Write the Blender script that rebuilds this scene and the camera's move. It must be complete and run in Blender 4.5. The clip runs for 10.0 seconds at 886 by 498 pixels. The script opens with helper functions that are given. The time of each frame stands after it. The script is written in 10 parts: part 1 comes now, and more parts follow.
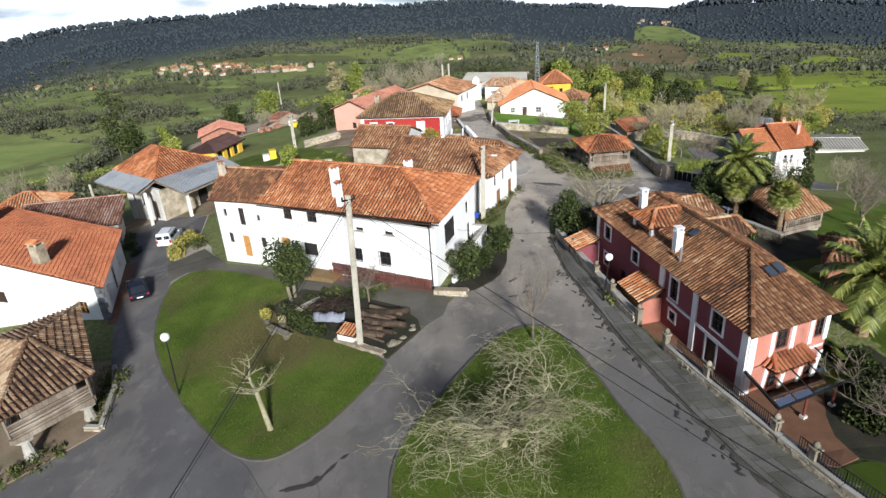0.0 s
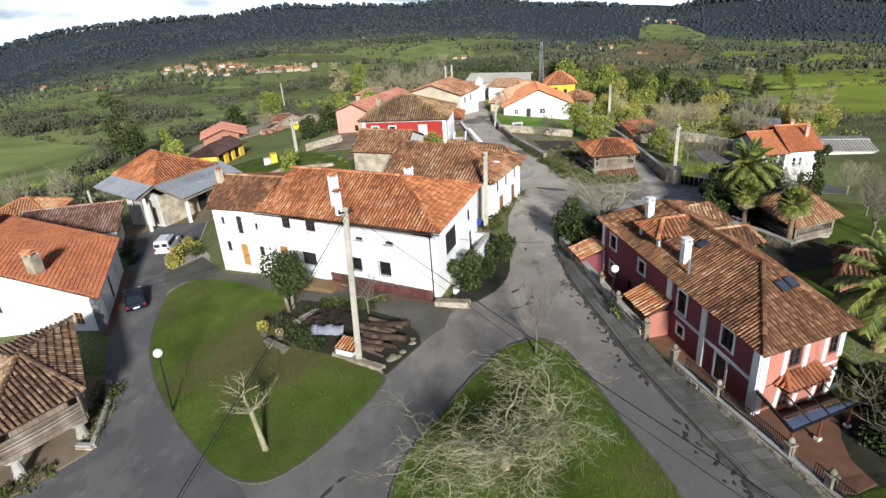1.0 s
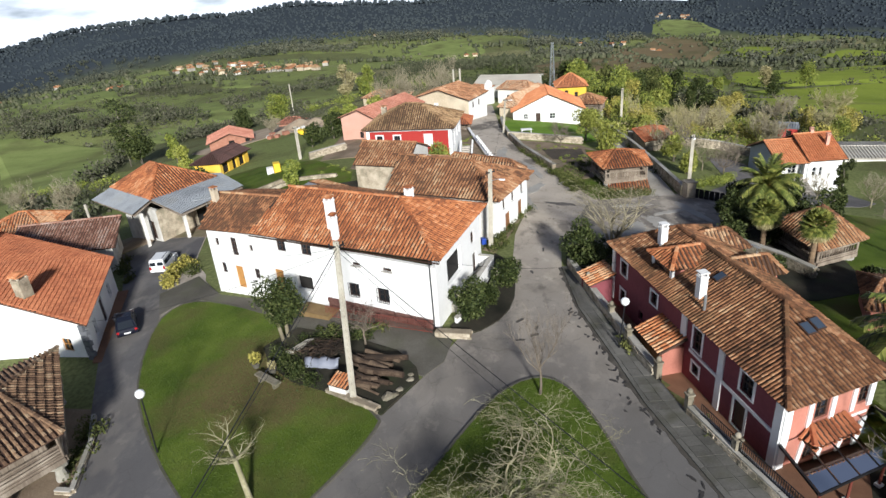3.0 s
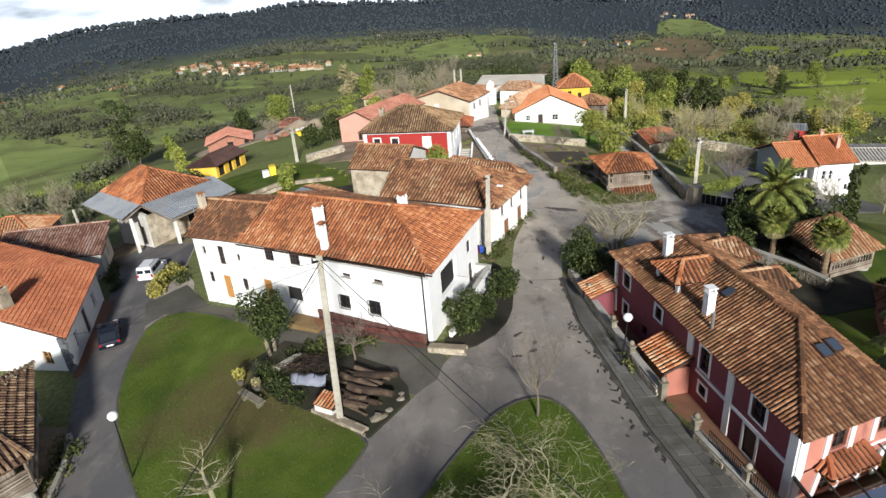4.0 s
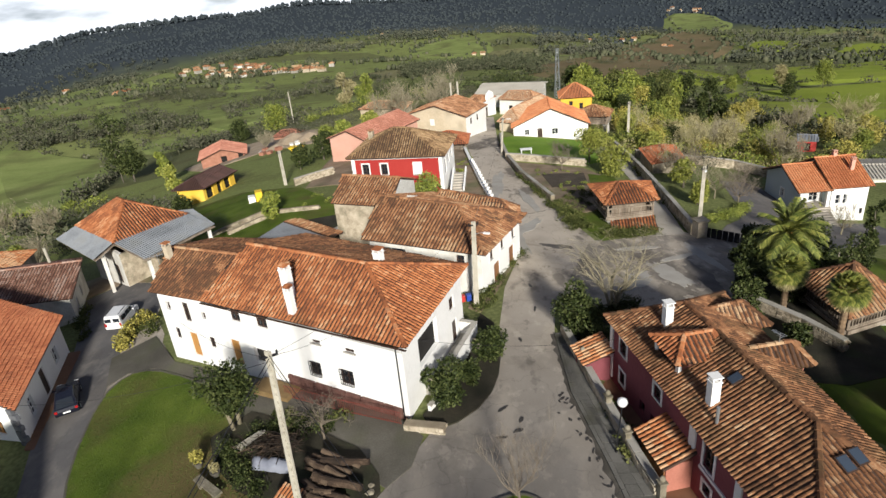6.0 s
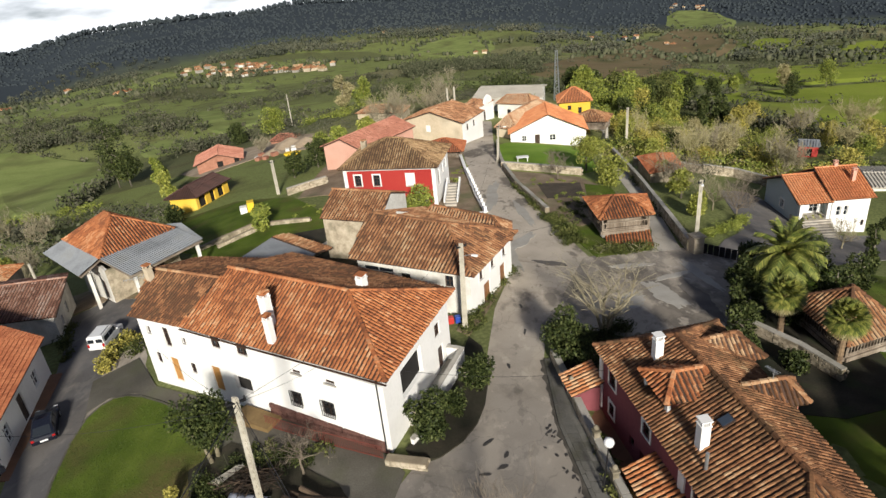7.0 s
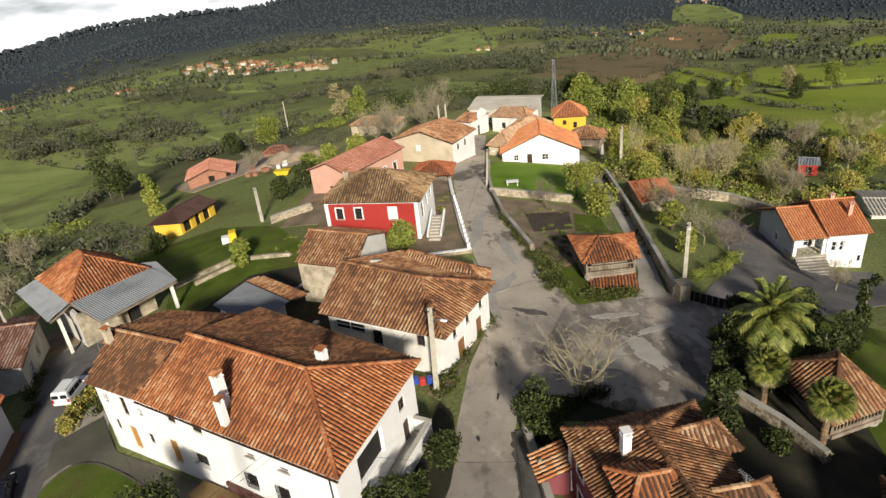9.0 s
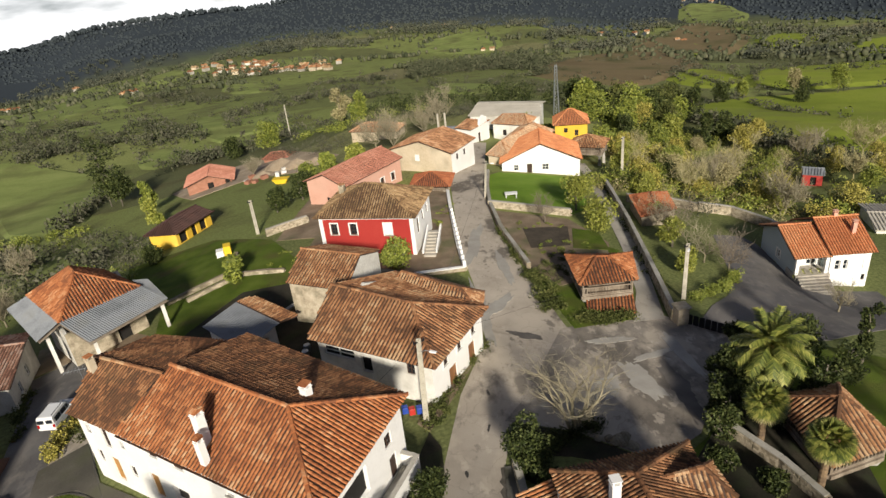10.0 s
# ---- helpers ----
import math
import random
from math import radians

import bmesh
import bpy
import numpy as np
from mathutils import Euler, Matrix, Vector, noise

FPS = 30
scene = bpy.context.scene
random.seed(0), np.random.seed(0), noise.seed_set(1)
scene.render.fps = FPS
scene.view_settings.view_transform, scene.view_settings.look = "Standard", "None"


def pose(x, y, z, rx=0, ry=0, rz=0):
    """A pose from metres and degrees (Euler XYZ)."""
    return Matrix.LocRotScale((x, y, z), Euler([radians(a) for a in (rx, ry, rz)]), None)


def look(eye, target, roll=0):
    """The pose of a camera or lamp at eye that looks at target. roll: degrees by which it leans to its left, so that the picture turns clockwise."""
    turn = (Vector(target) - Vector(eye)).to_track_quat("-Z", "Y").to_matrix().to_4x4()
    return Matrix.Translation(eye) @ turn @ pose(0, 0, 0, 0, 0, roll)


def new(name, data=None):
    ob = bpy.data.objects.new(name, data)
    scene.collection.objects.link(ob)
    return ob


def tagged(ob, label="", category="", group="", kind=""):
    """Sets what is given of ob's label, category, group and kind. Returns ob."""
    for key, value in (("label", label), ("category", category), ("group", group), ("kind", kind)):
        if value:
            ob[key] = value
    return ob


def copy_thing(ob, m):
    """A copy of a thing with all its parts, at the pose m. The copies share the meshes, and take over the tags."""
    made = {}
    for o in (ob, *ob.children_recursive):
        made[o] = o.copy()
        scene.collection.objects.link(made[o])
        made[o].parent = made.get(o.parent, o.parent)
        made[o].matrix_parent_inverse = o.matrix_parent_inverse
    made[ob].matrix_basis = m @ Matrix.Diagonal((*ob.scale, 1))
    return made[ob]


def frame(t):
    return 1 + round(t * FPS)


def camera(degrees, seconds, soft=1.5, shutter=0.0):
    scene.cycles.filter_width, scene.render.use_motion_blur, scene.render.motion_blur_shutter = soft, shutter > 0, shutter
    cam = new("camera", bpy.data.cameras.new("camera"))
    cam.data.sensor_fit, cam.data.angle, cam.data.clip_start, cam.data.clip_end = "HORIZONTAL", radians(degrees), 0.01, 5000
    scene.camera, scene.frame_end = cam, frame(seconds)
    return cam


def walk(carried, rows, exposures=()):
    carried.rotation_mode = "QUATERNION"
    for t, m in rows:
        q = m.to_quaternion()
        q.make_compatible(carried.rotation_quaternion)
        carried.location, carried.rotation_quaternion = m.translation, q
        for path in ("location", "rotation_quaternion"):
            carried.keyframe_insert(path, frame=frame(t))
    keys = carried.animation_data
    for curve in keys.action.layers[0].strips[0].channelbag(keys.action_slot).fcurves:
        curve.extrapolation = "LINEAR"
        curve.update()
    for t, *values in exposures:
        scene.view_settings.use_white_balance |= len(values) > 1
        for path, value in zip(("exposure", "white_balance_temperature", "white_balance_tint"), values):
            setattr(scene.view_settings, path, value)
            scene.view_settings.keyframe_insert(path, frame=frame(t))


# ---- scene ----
cam = camera(71.75, 10.0)
PATH = [
    (0, (0.000, -0.000, 24.000), (-0.000, 45.570, 3.424), -3.802),
    (0.5, (0.135, 0.710, 23.977), (-0.063, 46.273, 3.387), -3.948),
    (1, (0.324, 1.442, 24.315), (-0.049, 46.984, 3.681), -4.095),
    (1.5, (0.565, 2.167, 24.880), (-0.088, 47.677, 4.182), -4.257),
    (2, (0.772, 2.911, 25.315), (-0.129, 48.390, 4.558), -4.401),
    (2.5, (0.990, 3.680, 25.434), (-0.127, 49.131, 4.625), -4.510),
    (4, (2.013, 6.890, 25.116), (0.347, 52.322, 4.304), -4.677),
    (4.5, (2.480, 8.292, 25.146), (0.694, 53.724, 4.342), -4.832),
    (5, (3.050, 9.792, 25.796), (1.106, 55.182, 4.916), -5.027),
    (5.5, (3.620, 11.219, 26.769), (1.515, 56.564, 5.808), -5.306),
    (7, (5.569, 14.510, 28.556), (3.030, 59.724, 7.360), -5.738),
    (7.5, (6.378, 15.430, 29.523), (3.763, 60.585, 8.210), -5.797),
    (8, (7.222, 16.439, 30.591), (4.474, 61.524, 9.149), -5.923),
    (8.5, (7.988, 17.542, 31.469), (5.123, 62.573, 9.927), -6.021),
    (9, (8.709, 18.720, 32.251), (5.671, 63.693, 10.614), -6.095),
    (9.5, (9.335, 19.811, 33.018), (6.070, 64.740, 11.322), -6.134),
    (10, (9.954, 20.783, 33.694), (6.512, 65.688, 11.977), -6.149),
]
walk(cam, [(t, look(eye, target, roll)) for t, eye, target, roll in PATH],
     exposures=[(0, 0.55, 5550, 10), (4, 0.47, 5700, 10), (7, 0.36, 6150, 10), (10, 0.3, 6450, 10)])
# ---- light and sky ----
SUN_AZ, SUN_EL = radians(170), radians(23)   # from +y clockwise: behind the camera and a little to its right
world = bpy.data.worlds.new("sky")
scene.world = world
world.use_nodes = True
wn, wl = world.node_tree.nodes, world.node_tree.links
wn.clear()
w_out, w_bg = wn.new("ShaderNodeOutputWorld"), wn.new("ShaderNodeBackground")
w_tc, w_add, w_sky = wn.new("ShaderNodeTexCoord"), wn.new("ShaderNodeVectorMath"), wn.new("ShaderNodeTexSky")
w_add.operation, w_add.inputs[1].default_value = "ADD", (0, 0, 0.11)   # the hills' rim lies below eye level here
w_sky.sky_type, w_sky.sun_disc = "NISHITA", False
w_sky.sun_elevation, w_sky.sun_rotation = SUN_EL, SUN_AZ
w_cloud, w_map, w_ramp, w_mix = wn.new("ShaderNodeTexNoise"), wn.new("ShaderNodeMapping"), wn.new("ShaderNodeValToRGB"), wn.new("ShaderNodeMixRGB")
w_map.inputs["Scale"].default_value = (2.2, 2.2, 9)
w_cloud.inputs["Scale"].default_value, w_cloud.inputs["Detail"].default_value = 2.4, 6
w_ramp.color_ramp.elements[0].position, w_ramp.color_ramp.elements[1].position = 0.28, 0.46
w_sep, w_grad = wn.new("ShaderNodeSeparateXYZ"), wn.new("ShaderNodeValToRGB")      # clouds: bright haze low down, greyer overhead
w_grad.color_ramp.elements[0].position, w_grad.color_ramp.elements[1].position = 0.05, 0.16
w_grad.color_ramp.elements[0].color, w_grad.color_ramp.elements[1].color = (1, 1, 1, 1), (0.1, 0.115, 0.16, 1)
w_gain = wn.new("ShaderNodeVectorMath"); w_gain.operation = "SCALE"; w_gain.inputs["Scale"].default_value = 40
wl.new(w_tc.outputs["Generated"], w_sep.inputs[0]); wl.new(w_sep.outputs["Z"], w_grad.inputs[0])
wl.new(w_grad.outputs[0], w_gain.inputs[0]); wl.new(w_gain.outputs[0], w_mix.inputs["Color2"])
w_bg.inputs["Strength"].default_value = 0.024
wl.new(w_tc.outputs["Generated"], w_add.inputs[0]); wl.new(w_add.outputs[0], w_sky.inputs[0])
wl.new(w_tc.outputs["Generated"], w_map.inputs["Vector"]); wl.new(w_map.outputs[0], w_cloud.inputs["Vector"])
wl.new(w_cloud.outputs["Fac"], w_ramp.inputs[0]); wl.new(w_ramp.outputs[0], w_mix.inputs["Fac"])
wl.new(w_sky.outputs[0], w_mix.inputs["Color1"]); wl.new(w_mix.outputs[0], w_bg.inputs["Color"])
wl.new(w_bg.outputs[0], w_out.inputs["Surface"])
sun = new("sun", bpy.data.lights.new("sun", "SUN"))
sun.data.energy, sun.data.angle, sun.data.color = 5.0, radians(6.0), (1.0, 0.91, 0.76)
sun_dir = Vector((math.sin(SUN_AZ) * math.cos(SUN_EL), math.cos(SUN_AZ) * math.cos(SUN_EL), math.sin(SUN_EL)))
sun.matrix_world = look(sun_dir * 300, (0, 0, 0))


# ---- materials ----
def material(name, stops, rough=0.8, scale=3.0, fine=40.0, bump=0.15, metal=0.0, island=0.0, per_object=0.0, spec=0.4, stretch=(1, 1, 1), dirt=None):
    """Colour stops mixed by coarse and fine noise; island or per_object: how much each piece differs; dirt: (colour, amount, scale)."""
    m = bpy.data.materials.new(name)
    m.use_nodes = True
    n, l = m.node_tree.nodes, m.node_tree.links
    p = n["Principled BSDF"]
    tc, mp = n.new("ShaderNodeTexCoord"), n.new("ShaderNodeMapping")
    mp.inputs["Scale"].default_value = stretch
    l.new(tc.outputs["Object"], mp.inputs["Vector"])
    a, b = n.new("ShaderNodeTexNoise"), n.new("ShaderNodeTexNoise")
    a.inputs["Scale"].default_value, a.inputs["Detail"].default_value = scale * 0.2, 6
    b.inputs["Scale"].default_value, b.inputs["Detail"].default_value = fine * 0.2, 3
    l.new(mp.outputs[0], a.inputs["Vector"]); l.new(mp.outputs[0], b.inputs["Vector"])
    mix = n.new("ShaderNodeMath"); mix.operation = "MULTIPLY_ADD"
    mix.inputs[1].default_value = 0.45
    l.new(b.outputs["Fac"], mix.inputs[0]); l.new(a.outputs["Fac"], mix.inputs[2])
    value = mix.outputs[0]
    for amount, kind in ((island, "ShaderNodeNewGeometry"), (per_object, "ShaderNodeObjectInfo")):
        if amount:
            g = n.new(kind)
            add = n.new("ShaderNodeMath"); add.operation = "MULTIPLY_ADD"; add.inputs[1].default_value = amount
            l.new(g.outputs["Random Per Island" if kind == "ShaderNodeNewGeometry" else "Random"], add.inputs[0]); l.new(value, add.inputs[2])
            sub = n.new("ShaderNodeMath"); sub.operation = "SUBTRACT"; sub.inputs[1].default_value = amount / 2
            l.new(add.outputs[0], sub.inputs[0]); value = sub.outputs[0]
    ramp = n.new("ShaderNodeValToRGB")
    e = ramp.color_ramp.elements
    while len(e) < len(stops):
        e.new(0.5)
    for k, c in enumerate(stops):
        e[k].position = 0.45 + 0.55 * k / max(1, len(stops) - 1)
        e[k].color = (*c, 1)
    l.new(value, ramp.inputs[0])
    colour = ramp.outputs[0]
    if dirt:
        d, dr, dm = n.new("ShaderNodeTexNoise"), n.new("ShaderNodeValToRGB"), n.new("ShaderNodeMixRGB")
        d.inputs["Scale"].default_value, d.inputs["Detail"].default_value = dirt[2], 7
        dr.color_ramp.elements[0].position, dr.color_ramp.elements[1].position = 0.5, 0.68
        dr.color_ramp.elements[1].color = (dirt[1],) * 3 + (1,)
        dr.color_ramp.elements[0].color = (0, 0, 0, 1)
        dm.inputs["Color2"].default_value = (*dirt[0], 1)
        l.new(tc.outputs["Object"], d.inputs["Vector"]); l.new(d.outputs["Fac"], dr.inputs[0]); l.new(dr.outputs[0], dm.inputs["Fac"])
        l.new(colour, dm.inputs["Color1"]); colour = dm.outputs[0]
    l.new(colour, p.inputs["Base Color"])
    p.inputs["Roughness"].default_value, p.inputs["Metallic"].default_value = rough, metal
    p.inputs["Specular IOR Level"].default_value = spec
    if bump:
        bp = n.new("ShaderNodeBump"); bp.inputs["Strength"].default_value, bp.inputs["Distance"].default_value = bump, 0.05
        l.new(b.outputs["Fac"], bp.inputs["Height"]); l.new(bp.outputs[0], p.inputs["Normal"])
    return m


def glass_like(name, colour, rough=0.08):
    m = bpy.data.materials.new(name)
    m.use_nodes = True
    p = m.node_tree.nodes["Principled BSDF"]
    p.inputs["Base Color"].default_value, p.inputs["Roughness"].default_value = (*colour, 1), rough
    p.inputs["Specular IOR Level"].default_value = 0.7
    return m


def tiles(name, stops, moss=(0.09, 0.075, 0.05), amount=0.6, bump=0.2):
    return material(name, stops, rough=0.85, scale=1.6, fine=30, bump=bump, island=0.36, per_object=0.36, spec=0.2, dirt=(moss, amount * 0.5, 0.5))


